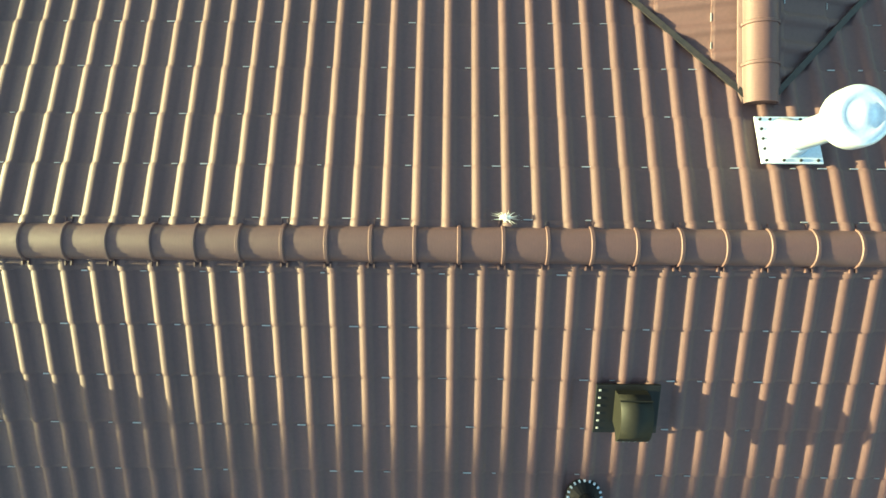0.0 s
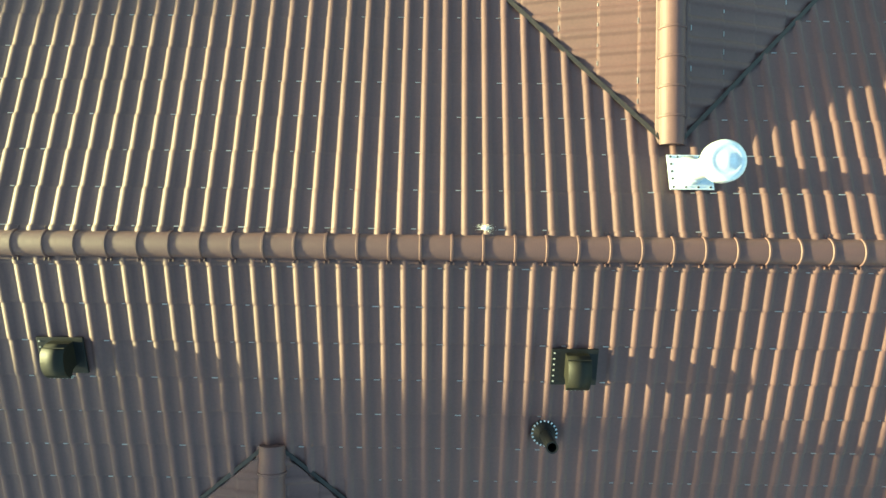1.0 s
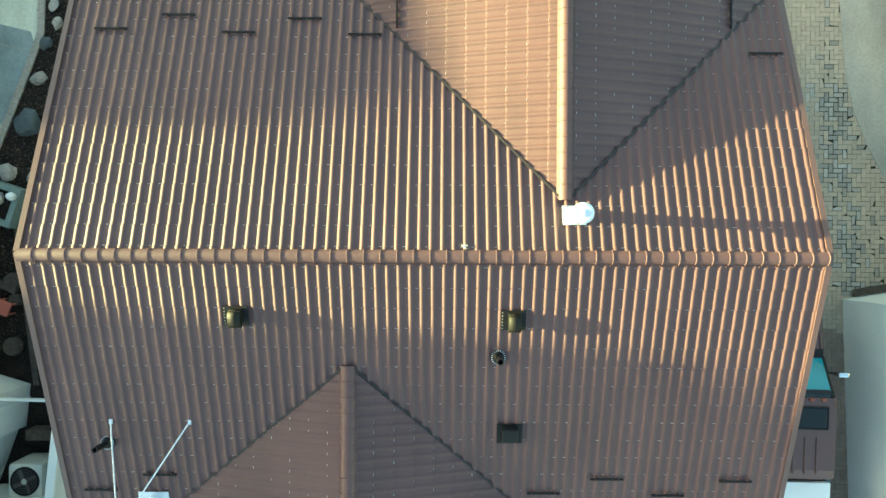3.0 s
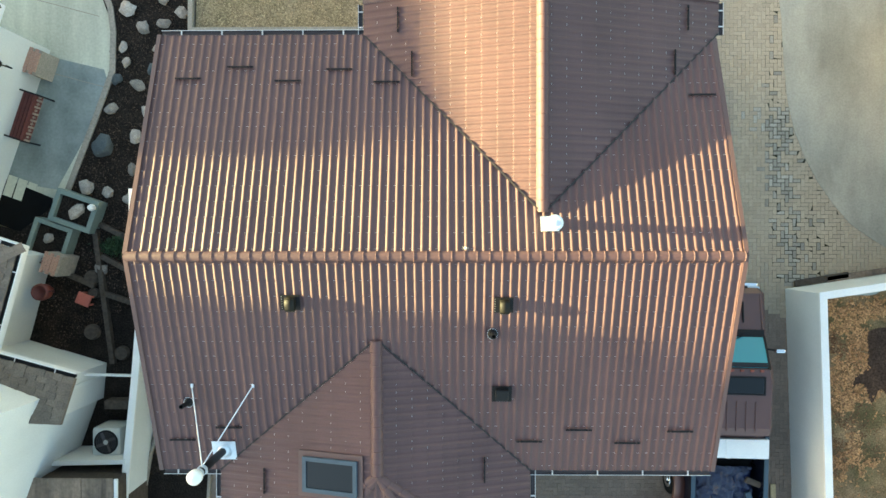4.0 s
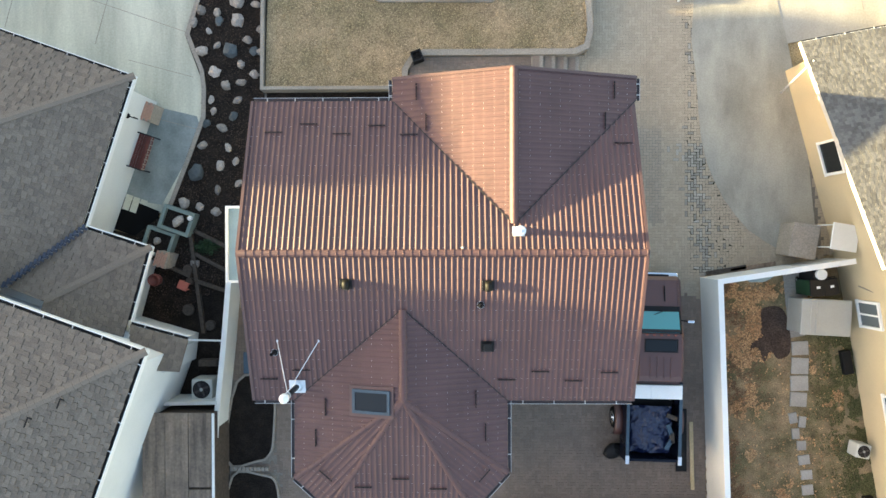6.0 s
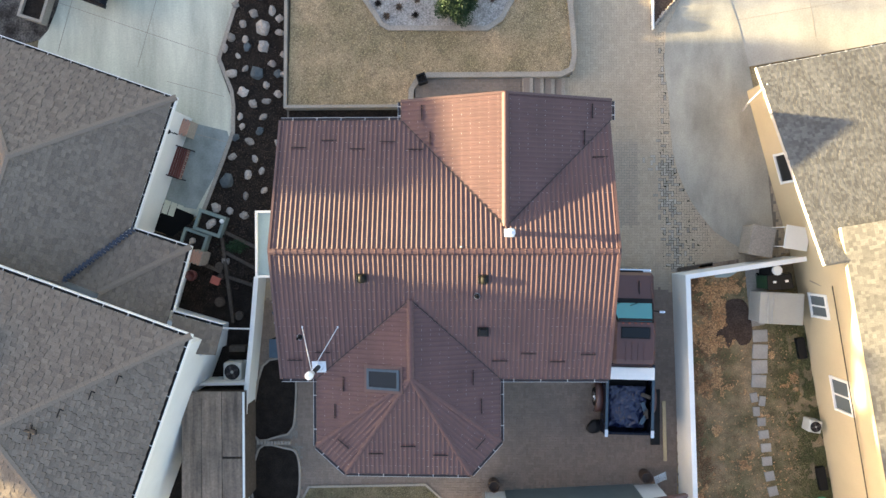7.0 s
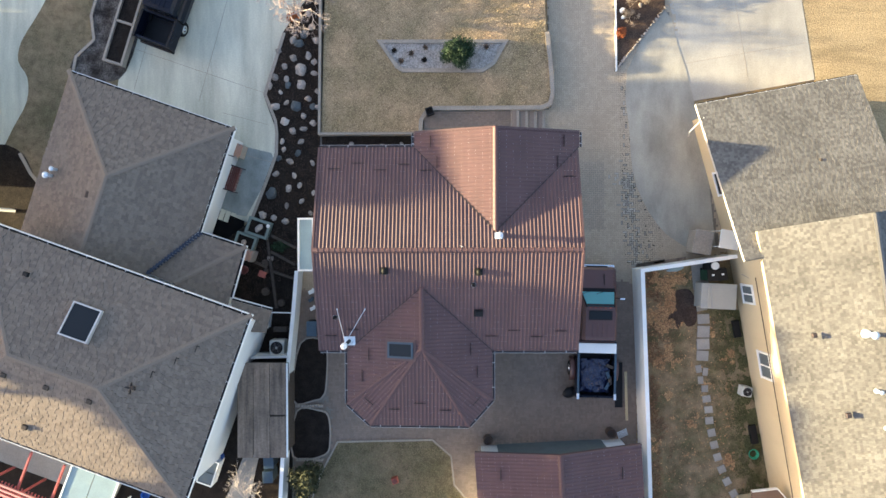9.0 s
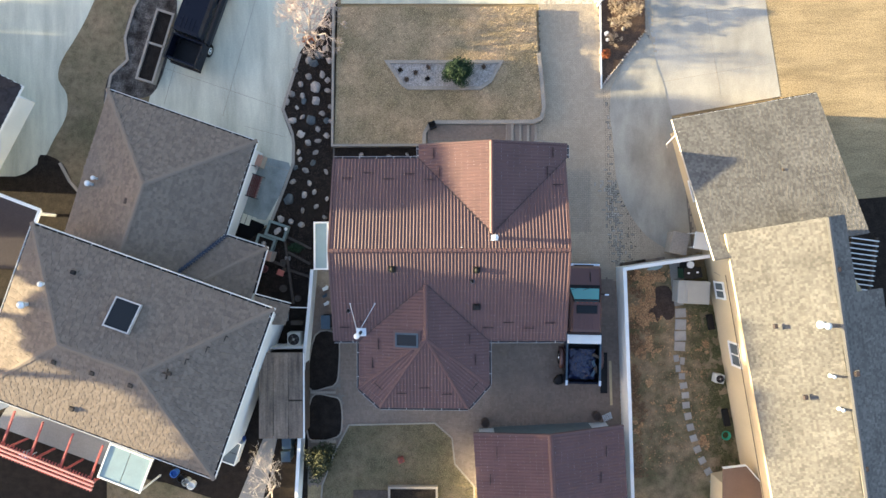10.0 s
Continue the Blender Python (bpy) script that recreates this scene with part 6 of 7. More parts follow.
# glazed side porch between the house and its west wall
dk = thing("side_porch", "narrow white-framed side porch with a pale glazed top", "porch", at=(-7.08, 0.22, 0.0))
part("frame", ring([(-0.36, -1.28), (0.36, -1.28), (0.36, 1.28), (-0.36, 1.28)], 0.09, 2.4, 2.52), "white", dk)
part("roof_pane", boxes((0, 0, 2.43, 0.64, 2.48, 0.02)), "frosted", dk, "frosted roof pane")
for sx in (-0.36, 0.36):
    for sy in (-1.28, 1.28):
        part("post", boxes((sx, sy, 1.2, 0.08, 0.08, 2.4)), "white", dk)
part("panel", boxes((-0.36, 0, 0.55, 0.04, 2.5, 1.1)), "white", dk)
for x, y, s, m_ in ((-7.35, -2.3, 0.3, "white"), (-7.4, -2.75, 0.24, "steelblue"), (-7.3, -3.2, 0.26, "white")):
    o = part("bundle", boxes((0, 0, s / 2, s, s * 0.7, s, 25), (0.1, 0.1, s * 0.7, s * 0.5, s * 0.6, s * 0.4, 60), bevel=0.03), m_)
    o.location = (x, y, 0.0)
    tagged(o, "small crumpled bundle of sheeting beside the wall", "bundle")
bin_ = thing("storage_bin", "dark plastic storage bin by the wall", "bin", at=(-7.2, -4.2, 0.0))
part("tub", boxes((0, 0, 0.4, 0.5, 0.75, 0.8), bevel=0.03), "black", bin_)
part("lid", boxes((0, 0, 0.83, 0.54, 0.8, 0.05), bevel=0.02), "steelblue", bin_)

# front planter, bed plants
pt = thing("plant_pot", "dark square planter on the lawn's corner", "pot", at=(-0.98, 7.2, 0.4), turn=20)
part("tub", ring([(-0.17, -0.17), (0.17, -0.17), (0.17, 0.17), (-0.17, 0.17)], 0.05, 0.0, 0.4), "black", pt)
part("soil", boxes((0, 0, 0.16, 0.32, 0.32, 0.3)), "soil", pt)


def tuft(x, y, z, r, n, seed, mat, label):
    """A low clump of stiff blades."""
    q = random.Random(seed)
    bm = bmesh.new()
    for k in range(n):
        a, l = q.random() * 6.28, r * q.uniform(0.6, 1.1)
        tip = Vector((math.cos(a) * l, math.sin(a) * l, l * q.uniform(0.3, 1.0)))
        w = Vector((-math.sin(a), math.cos(a), 0)) * r * 0.07
        m = tip * 0.5 + Vector((0, 0, r * 0.2))
        v = [bm.verts.new(p) for p in (-w, w, m + w, m - w, tip)]
        bm.faces.new(v[:4]); bm.faces.new((v[3], v[2], v[4]))
    o = part("grass_clump", bm, mat)
    o.location = (x, y, z)
    return tagged(o, label, "grass clump")


for k, (x, y) in enumerate(((-2.85, 10.45), (-1.95, 10.3), (-1.2, 10.6), (-1.25, 9.95), (-2.5, 9.9), (2.0, 10.6))):
    tuft(x, y, 0.40, 0.2, 70, 80 + k, "twig_dark" if k % 3 else "soil", "cut-back brown clump of grass in gravel")
sb = thing("evergreen_shrub", "dense dark green rounded shrub in the gravel bed", "shrub", at=(0.48, 10.2, 0.4))
part("trunk", tubes([(0, 0, 0), (0.02, 0.02, 0.6)], 0.05), "bark", sb)
cr = leaf_crown((0, 0, 0.55), (1.0, 0.86, 0.6), 16000, 0.05, 85, "leaf", 44, 1.0)
cr.parent = sb
pn = thing("pine_shrub", "bushy olive-green pine at the garden wall", "shrub", at=(-7.5, -12.2, 0.0))
part("trunk", tubes([(0, 0, 0), (0.02, 0.02, 1.0)], 0.06), "bark", pn)
cr = leaf_crown((0, 0, 0.9), (0.95, 1.3, 0.8), 6000, 0.09, 86, "pine", 22, 1.0)
cr.parent = pn


def bare_tree(x, y, height, spread, seed, mat, label, name="bare_tree", depth=5, arms=4, tone="bark"):
    """A leafless tree: tapered trunk and limbs that fork again and again."""
    q = random.Random(seed)
    t = thing(name, label, "tree", at=(x, y, 0))
    trunk, verts, faces = bmesh.new(), [], []

    def twig(a, b, r0, r1, n):
        f = (b - a).normalized()
        u = f.orthogonal().normalized()
        w, i = f.cross(u), len(verts)
        for j in range(n):
            o = u * math.cos(6.2832 * j / n) + w * math.sin(6.2832 * j / n)
            verts.extend((a + o * r0, b + o * r1))
            m = (j + 1) % n
            faces.append((i + 2 * j, i + 2 * m, i + 2 * m + 1, i + 2 * j + 1))

    def grow(p, d, l, r, k):
        e = p + d * l
        if k >= depth - 1:
            tube(trunk, p, e, max(r, 0.0065), max(0.0045, r * 0.68), 6, False)
        else:
            twig(p, e, max(r, 0.0065), max(0.0045, r * 0.68), 6 if k > 2 else 3)
        if k == 0:
            return
        for _ in range(arms if k == depth else q.choice((2, 3, 3))):
            n = (d + Vector((q.gauss(0, 0.55), q.gauss(0, 0.55), q.gauss(0.05, 0.35))) * spread).normalized()
            grow(p + d * l * q.uniform(0.7, 1.0), n, l * q.uniform(0.6, 0.85), r * 0.62, k - 1)

    grow(Vector((0, 0, -0.1)), Vector((0, 0, 1)), height * 0.27, height * 0.016, depth)
    part("trunk", trunk, tone, t)
    me = bpy.data.meshes.new("crown")
    me.from_pydata(verts, [], faces)
    me.materials.append(M[mat])
    crown = new("crown", me)
    crown.parent = t
    crown["label"] = "pale bare twigs"
    return t


bare_tree(-7.9, 12.4, 5.6, 1.25, 3, "twig_pink", "bare ornamental tree with pale pinkish twigs", depth=7, arms=6, tone="twig")
bare_tree(-10.4, -14.0, 4.2, 1.0, 6, "twig", "leafless shrub-like tree with pale grey twigs", depth=6, arms=6, tone="twig")
cr = leaf_crown((-8.35, 12.35, 0.3), (0.5, 0.4, 0.3), 500, 0.08, 91, "rust", 7)
cr.name = "rust_shrub"
tagged(cr, "low rust-red dry shrub under the bare tree", "shrub")

# triangular bed between the drives
TRI = [(8.74, 19.0), (8.9, 9.4), (9.65, 10.35), (11.5, 12.7), (11.38, 19.0)]
setting("triangle_bed", prism(TRI, -0.2, 0.06), "soil_brown", "triangular bed of brown mulch between drives", "bed")
setting("triangle_kerb", ring([(8.82, 19.0), (8.92, 9.4)], 0.07, -0.1, 0.16, closed=False), "white", "thin white edging strip", "edging")
q = random.Random(12)
for k in range(26):
    tt = k / 25
    x, y = (8.95 + 0.7 * tt * 2.2, 9.5 + 0.95 * tt * 2.2) if tt < 0.31 else (9.45 + (tt - 0.31) * 3.0, 10.15 + (tt - 0.31) * 3.75)
    o = new("edge_stone", STONES[k % 7])
    o.matrix_world = pose(x, y, 0.08, 0, 0, q.uniform(0, 360)) @ Matrix.Diagonal((0.2, 0.16, 0.16, 1))
    tagged(o, "small dark stone edging the triangular bed", "edging stone", "stones edging the triangular bed")
for k, (x, y, h) in enumerate(((10.0, 13.1, 1.5), (10.7, 13.7, 1.6), (9.7, 14.1, 1.3), (10.6, 14.6, 1.5), (9.6, 12.2, 1.0))):
    t_ = bare_tree(x, y, h, 1.7, 40 + k, "straw_leaf", "low dry straw-coloured bush in brown mulch", "dry_bush", depth=6, arms=7, tone="straw_leaf")
    t_["category"] = "shrub"
for x, y, r in ((9.25, 12.6, 0.2), (9.3, 12.25, 0.16)):
    o = new("white_stone", STONES[2])
    o.matrix_world = pose(x, y, 0.12, 0, 0, 40) @ Matrix.Diagonal((r * 1.6, r * 1.6, r * 1.4, 1))
    o.data = o.data.copy()
    o.data.materials[0] = M["white"]
    tagged(o, "round white stone lying on brown mulch", "stone")
cr = leaf_crown((9.15, 11.4, 0.25), (0.34, 0.5, 0.24), 1100, 0.07, 93, "rust", 6)
cr.name = "rust_shrub"
tagged(cr, "small orange-red dry shrub in mulch", "shrub")
mb = thing("yard_lamp", "white lamp box on a post by the drive", "lamp", at=(8.75, 14.3, 0.0), turn=15)
part("post", boxes((0, 0, 0.6, 0.1, 0.1, 1.2)), "white", mb)
part("box", boxes((0, 0, 1.3, 0.36, 0.36, 0.3), bevel=0.05), "white", mb)

# east yard
for k, (x, y, sx, sy, r) in enumerate(((13.55, -3.78, 0.62, 0.52, 3), (13.55, -4.46, 0.64, 0.62, -2), (13.53, -5.12, 0.66, 0.58, 2), (13.5, -5.74, 0.62, 0.54, -3), (13.3, -6.45, 0.3, 0.4, 12), (13.65, -6.6, 0.26, 0.42, -6), (13.4, -7.05, 0.28, 0.4, 4),
                                     (13.62, -7.5, 0.34, 0.36, 2), (13.72, -8.05, 0.42, 0.36, 8), (13.82, -8.62, 0.42, 0.36, 5), (13.86, -9.2, 0.42, 0.38, 6), (13.98, -9.85, 0.4, 0.4, 12), (14.12, -10.5, 0.4, 0.4, 14), (14.3, -11.15, 0.4, 0.38, 18),
                                     (14.52, -11.8, 0.4, 0.38, 24), (14.8, -12.45, 0.4, 0.38, 28), (15.15, -13.1, 0.4, 0.38, 30), (15.5, -13.75, 0.4, 0.38, 30), (15.8, -14.4, 0.4, 0.38, 30))):
    o = part("stepping_stone", boxes((0, 0, 0.02, sx, sy, 0.06), bevel=0.012), "slab")
    o.matrix_world = pose(x, y, 0.0, 0, 0, r)
    tagged(o, "grey concrete stepping slab set in dry grass", "stepping stone", "stepping slabs in the yard")
for k, (x, y, lid, m_) in enumerate(((13.75, -0.92, "grey_box", "black"), (13.62, -1.42, "black", "green_dark"), (14.12, -1.38, "black", "black"))):
    b = thing("wheelie_bin", "dark wheeled garbage bin with a label on its lid" if k else "dark barrel-like bin with a pale round lid", "garbage bin", "bins by the cream house", at=(x, y, 0.0), turn=8 * k - 5)
    part("tub", boxes((0, 0, 0.48, 0.5, 0.56, 0.92), bevel=0.04), m_, b)
    if k:
        part("lid", boxes((0, 0, 0.98, 0.54, 0.62, 0.07), bevel=0.03), lid, b)
        part("label", boxes((0.02, 0.02, 1.02, 0.13, 0.09, 0.006)), "white", b, "small white label")
    else:
        part("lid", lathe([(0.2, 0.95), (0.2, 1.03), (0.15, 1.05), (0.13, 1.03)], 20), "white", b)
    part("handle", tubes([(-0.2, 0.3, 0.95), (-0.2, 0.36, 0.98), (0.2, 0.36, 0.98), (0.2, 0.3, 0.95)], 0.015, 6), "black", b)
    for s in (-0.22, 0.22):
        wheel(b, s, 0.26, 0.11, 0.05)
sb = thing("storage_box", "large grey resin storage box with a ridged lid", "storage box", at=(13.95, -2.5, 0.0), turn=-3)
part("body", boxes((0, 0, 0.45, 1.75, 1.25, 0.9), bevel=0.03), "grey_box", sb)
lid = part("lid", boxes((0.0, 0, 0.94, 1.82, 1.32, 0.1), bevel=0.035), "grey_box", sb)
for x in (-0.55, -0.35):
    part("ridge", boxes((x, 0, 1.0, 0.07, 1.26, 0.03), bevel=0.01), "grey_box", lid)
gb = thing("storage_box", "dull grey-brown storage box against the cream wall", "storage box", at=(13.15, 0.3, 0.0), turn=-10)
part("body", boxes((0, 0, 0.45, 0.92, 1.2, 0.9), bevel=0.03), "kerb", gb)
part("lid", boxes((0, 0, 0.94, 0.98, 1.26, 0.08), bevel=0.02), "kerb", gb)
wr = thing("side_awning", "small white awning roof over a side door", "awning", at=(14.2, 0.42, 0.0), turn=-8)
part("panel", boxes((0, 0, 1.6, 1.05, 0.95, 0.05, 0, 0, 10), bevel=0.01), "white", wr)
for s in (-0.4, 0.4):
    part("post", tubes([(-0.42, s, 0.0), (-0.42, s, 1.62)], 0.02), "white", wr)


def wall_window(x, y, z, turn, w, h, panes, label, mat="pane_sky_tone"):
    """A framed window on a wall that faces -x before turning."""
    wn = thing("window", label, "window", "windows of the cream house", at=(x, y, z), turn=turn)
    fr = part("window_frame", boxes((-0.03, 0, h / 2 + 0.04, 0.09, w + 0.16, 0.09), (-0.03, 0, -h / 2 - 0.04, 0.11, w + 0.2, 0.09), (-0.03, w / 2 + 0.04, 0, 0.09, 0.09, h), (-0.03, -w / 2 - 0.04, 0, 0.09, 0.09, h)), "white", wn, "white frame")
    for k in range(panes):
        pw = w / panes
        part("pane", boxes((-0.015, -w / 2 + (k + 0.5) * pw, 0, 0.02, pw - 0.03, h)), mat, wn)
    for k in range(1, panes):
        part("mullion", boxes((-0.03, -w / 2 + k * w / panes, 0, 0.07, 0.06, h)), "white", fr)


def on_wall(t, upper=False):
    a, b = (Vector((12.96, 6.75)), Vector((14.95, -0.6))) if not upper else (Vector((15.1, -1.3)), Vector((18.6, -22.0)))
    return a + (b - a) * t, math.degrees(math.atan2(-(b - a).x, (b - a).y)) + 180


p_, tn = on_wall(0.47)
wall_window(p_.x, p_.y, 1.35, tn, 1.1, 0.95, 1, "dark window with a white frame in the cream wall", "pane")
for t_, wide_, z_ in ((0.051, 0.85, 1.35), (0.222, 1.25, 1.9)):
    p_, tn = on_wall(t_, True)
    wall_window(p_.x, p_.y, z_, tn, wide_, 1.0, 2, "two-pane window with a white frame in the cream wall")
ds = part("downspout", tubes([(12.55, 6.4, 2.5), (11.95, 5.75, 2.25), (12.75, 5.9, 0.1)], 0.035), "gutter", R, "white downspout")
pp = part("conduit", tubes([(15.3, -2.0, 3.0), (15.25, -1.75, 2.4), (15.15, -1.5, 1.6), (15.1, -1.35, 1.0)], 0.025), "kerb", R, "pipe on the wall")
wt_ = part("wall_trim", boxes((16.75, -11.8, 2.6, 0.03, 21.0, 0.03, 9.6)), "wood", R)
for x, y, z, s in ((16.33, -3.89, 5.15, 0.26), (17.71, -7.4, 5.35, 0.28), (19.0, -1.02, 5.85, 0.3), (19.9, -6.12, 5.85, 0.3), (20.4, -10.82, 5.75, 0.28)):
    v = thing("roof_vent", "square dark shingle-roof vent", "roof vent", "vents on the tan roof", at=(x, y, z - 0.06), turn=10)
    part("box", boxes((0, 0, 0.06, s * 0.75, s * 0.75, 0.14), bevel=0.03), "shingle_dark", v)
    part("flange", boxes((0, 0, -0.01, s * 1.1, s * 1.1, 0.02)), "shingle_tan", v)
for x, y, z in ((18.36, -3.75, 5.6), (18.78, -6.26, 5.65), (19.21, -7.89, 5.65)):
    v = thing("roof_flue", "white metal roof flue with a cap", "flue", "flues on the tan roof", at=(x, y, z))
    s = 1.15 if y > -4 else 0.6
    part("cone", lathe([(0.2 * s, -0.1), (0.12 * s, 0.1 * s), (0.09 * s, 0.16 * s)], 18), "galv", v, smooth=True)
    part("pipe", lathe([(0.09 * s, 0.1 * s), (0.09 * s, 0.42 * s)], 18), "galv", v, smooth=True)
    part("cap", lathe([(0.15 * s, 0.40 * s), (0.15 * s, 0.46 * s), (0.03 * s, 0.52 * s)], 18), "galv", v, smooth=True)
for x, y in ((17.7, 4.18), (19.26, 6.02)):
    v = thing("roof_vent", "small dark vent stub on shingles", "roof vent", at=(x, y, 2.3 + 0.276 * (7.6 - y) + 0.1))
    part("box", boxes((0, 0, 0, 0.14, 0.14, 0.12), bevel=0.02), "wood", v)
hr = thing("hose_reel", "coil of green garden hose by the wall", "hose", at=(16.15, -10.95, 0.0))
for k in range(4):
    part("coil", tubes([((0.2 + 0.02 * k) * math.cos(6.28318 * j / 16), (0.2 + 0.02 * k) * math.sin(6.28318 * j / 16), 0.05 + 0.04 * k) for j in range(17)], 0.02, 6), "green", hr)
for x, y, l in ((15.0, -4.3, 0.9), (15.9, -9.9, 1.0)):
    o = part("window_well", boxes((0, 0, 0.1, 0.35, l, 0.2), bevel=0.02), "black")
    o.matrix_world = pose(x + 0.25, y, 0, 0, 0, 10)
    tagged(o, "dark window well at the foot of the wall", "window well")
lt = thing("low_outbuilding", "small outbuilding with a brown felt roof", "outbuilding")
part("roof", prism([(15.05, -12.1), (16.3, -11.95), (17.9, -13.8), (18.4, -18.0), (15.0, -18.0)], 2.1, 2.2), "brownroof", lt)
part("wall", prism([(15.3, -13.2), (16.4, -13.0), (17.6, -14.2), (18.2, -17.8), (15.2, -17.8)], -0.1, 2.1), "cream", lt)
part("fascia", ring([(15.05, -12.1), (16.3, -11.95), (17.9, -13.8)], 0.05, 2.05, 2.24, closed=False), "white", lt)
pg = thing("pergola", "dark slatted pergola behind the cream house", "pergola", at=(22.2, -0.85, 0.0), turn=-8)
for k in range(11):
    part("rafter", boxes((0.1, 1.35 - 0.27 * k, 2.6, 1.5, 0.05, 0.14)), "white", pg)
for x in (-0.55, 0.8):
    part("beam", boxes((x, 0, 2.48, 0.1, 3.1, 0.16)), "wood", pg)
    for y in (-1.4, 1.4):
        part("post", boxes((x, y, 1.2, 0.1, 0.1, 2.4)), "wood", pg)

# courtyard clutter
for x0, y0, x1, y1_, m_ in ((10.0, -0.93, 11.5, -0.68, "wood"), (10.9, -0.82, 12.6, -0.55, "ply")):
    o = part("plank", boxes((0, 0, 0.05, math.hypot(x1 - x0, y1_ - y0), 0.16, 0.05), bevel=0.006), m_)
    o.matrix_world = pose((x0 + x1) / 2, (y0 + y1_) / 2, 0.0, 0, 0, math.degrees(math.atan2(y1_ - y0, x1 - x0)))
    tagged(o, "weathered brown board lying along the white wall", "plank", "boards along the white wall")
o = new("plastic_sheet", stone_mesh(41, "frosted"))
o.matrix_world = pose(12.05, -1.12, 0.1, 0, 0, 10) @ Matrix.Diagonal((0.95, 0.4, 0.35, 1))
tagged(o, "crumpled pale blue plastic sheet at the wall", "plastic sheet")
pk_ = part("plank", boxes((0, 0, 0.05, 0.14, 2.6, 0.05), bevel=0.006), "timber")
pk_.matrix_world = pose(9.45, -7.9, 0.0, 0, 0, 1.5)
tagged(pk_, "pale new timber plank lying on pavers", "plank")
pk_ = part("plank", boxes((0, 0, 0.04, 0.4, 2.4, 0.06), bevel=0.006), "black")
pk_.matrix_world = pose(9.05, -7.3, 0.0, 0, 0, 0)
tagged(pk_, "dark board lying beside the truck", "plank")
o = new("garbage_bag", stone_mesh(33, "black"))
o.matrix_world = pose(6.42, -7.65, 0.24, 0, 0, 30) @ Matrix.Diagonal((0.85, 0.75, 0.75, 1))
tagged(o, "full black garbage bag on the pavers", "garbage bag")
for x, y in ((2.05, -10.15), (8.55, -9.75)):
    b = thing("rain_barrel", "dark round barrel beside the garage door", "barrel", "barrels at the garage", at=(x, y, 0.0))
    part("tub", lathe([(0.2, 0.0), (0.25, 0.15), (0.26, 0.5), (0.24, 0.6), (0.2, 0.6), (0.2, 0.45)], 20), "barrel", b, smooth=False)
o = part("metal_grate", boxes(*[(0, -0.3 + 0.12 * k, 0.3, 0.5, 0.03, 0.03) for k in range(6)], (-0.25, 0, 0.3, 0.03, 0.7, 0.03), (0.25, 0, 0.3, 0.03, 0.7, 0.03)), "galv")
o.matrix_world = pose(9.05, -9.6, 0.25, 40, 0, 25)
tagged(o, "old metal rack leaning by the garage", "rack")
wg = thing("wagon_wheel", "rusty tractor seat and wheel frame leaning by the house", "garden ornament", at=(3.3, -5.0, 0.0))
part("rim", tubes([(0.35 * math.cos(6.28318 * j / 18), 0.0, 0.4 + 0.35 * math.sin(6.28318 * j / 18)) for j in range(19)], 0.03, 6), "wood", wg)
lo_ = thing("lawn_ornament", "rusty red stump-like ornament on the lawn", "ornament", at=(-2.9, -12.4, 0.03))
part("block", boxes((0, 0, 0.15, 0.34, 0.34, 0.3, 20), bevel=0.05), "terracotta", lo_)
part("cap", boxes((0, 0, 0.32, 0.22, 0.22, 0.06, 50), bevel=0.02), "redwood_dark", lo_)
rb = thing("raised_bed", "raised timber bed with pale edging", "planter", at=(-2.2, -14.7, 0.0))
part("rim", ring([(-1.4, -0.7), (1.4, -0.7), (1.4, 0.7), (-1.4, 0.7)], 0.12, 0.0, 0.35), "kerb", rb)
part("soil", boxes((0, 0, 0.12, 2.7, 1.3, 0.2)), "soil", rb)
mt = part("mat", boxes((0, 0, 0.03, 2.1, 0.7, 0.03), bevel=0.008), "wood")
mt.location = (-4.7, -14.6, 0.03)
tagged(mt, "grey rubber mat lying on the lawn", "mat")
# edging blocks between soil beds
for k in range(10):
    for y in (-8.45, -11.35):
        o = part("edging_block", boxes((0, 0, 0.06, 0.13, 0.16, 0.12), bevel=0.02), "kerb")
        o.location = (-8.2 + 0.15 * k, y, 0.0)
        tagged(o, "small concrete edging block", "edging block", "edging blocks between the beds")

# west yard: patio clutter behind the grey house
pgl = thing("pergola", "red-painted slatted pergola beside the house", "pergola", at=(-22.6, -12.0, 0.0), turn=-21.2)
for k in range(3):
    part("beam", boxes((0, 0.22 * (k - 1), 2.5, 6.0, 0.09, 0.1)), "red_pale", pgl)
for k in range(33):
    part("slat", boxes((-2.88 + 0.18 * k, 0, 2.42, 0.05, 0.78, 0.08)), "redwood", pgl)
for x in (-2.7, -1.0, 0.8, 2.6):
    part("rafter", boxes((x, 1.1, 2.3, 0.09, 2.2, 0.12)), "redwood", pgl)
    part("post", boxes((x, -0.2, 1.15, 0.1, 0.1, 2.3)), "redwood", pgl)
setting("patio_west", prism([(-25.6, -8.2), (-17.0, -11.3), (-18.2, -13.6), (-27.0, -10.4)], -0.1, 0.3), "concrete2", "pale patio floor below the pergola", "patio")
gr = thing("glazed_porch", "porch roof of two pale frosted glass panels", "porch", at=(-18.05, -12.1, 0.0), turn=-21.2)
for s in (-0.62, 0.62):
    part("roof_pane", boxes((s, 0, 2.42, 1.2, 1.9, 0.03)), "frosted", gr, "frosted glass panel")
part("frame", ring([(-1.25, -0.98), (1.25, -0.98), (1.25, 0.98), (-1.25, 0.98)], 0.08, 2.38, 2.48), "white", gr)
for s in (-1.2, 1.2):
    part("post", boxes((s, -0.95, 1.2, 0.08, 0.08, 2.4)), "white", gr)
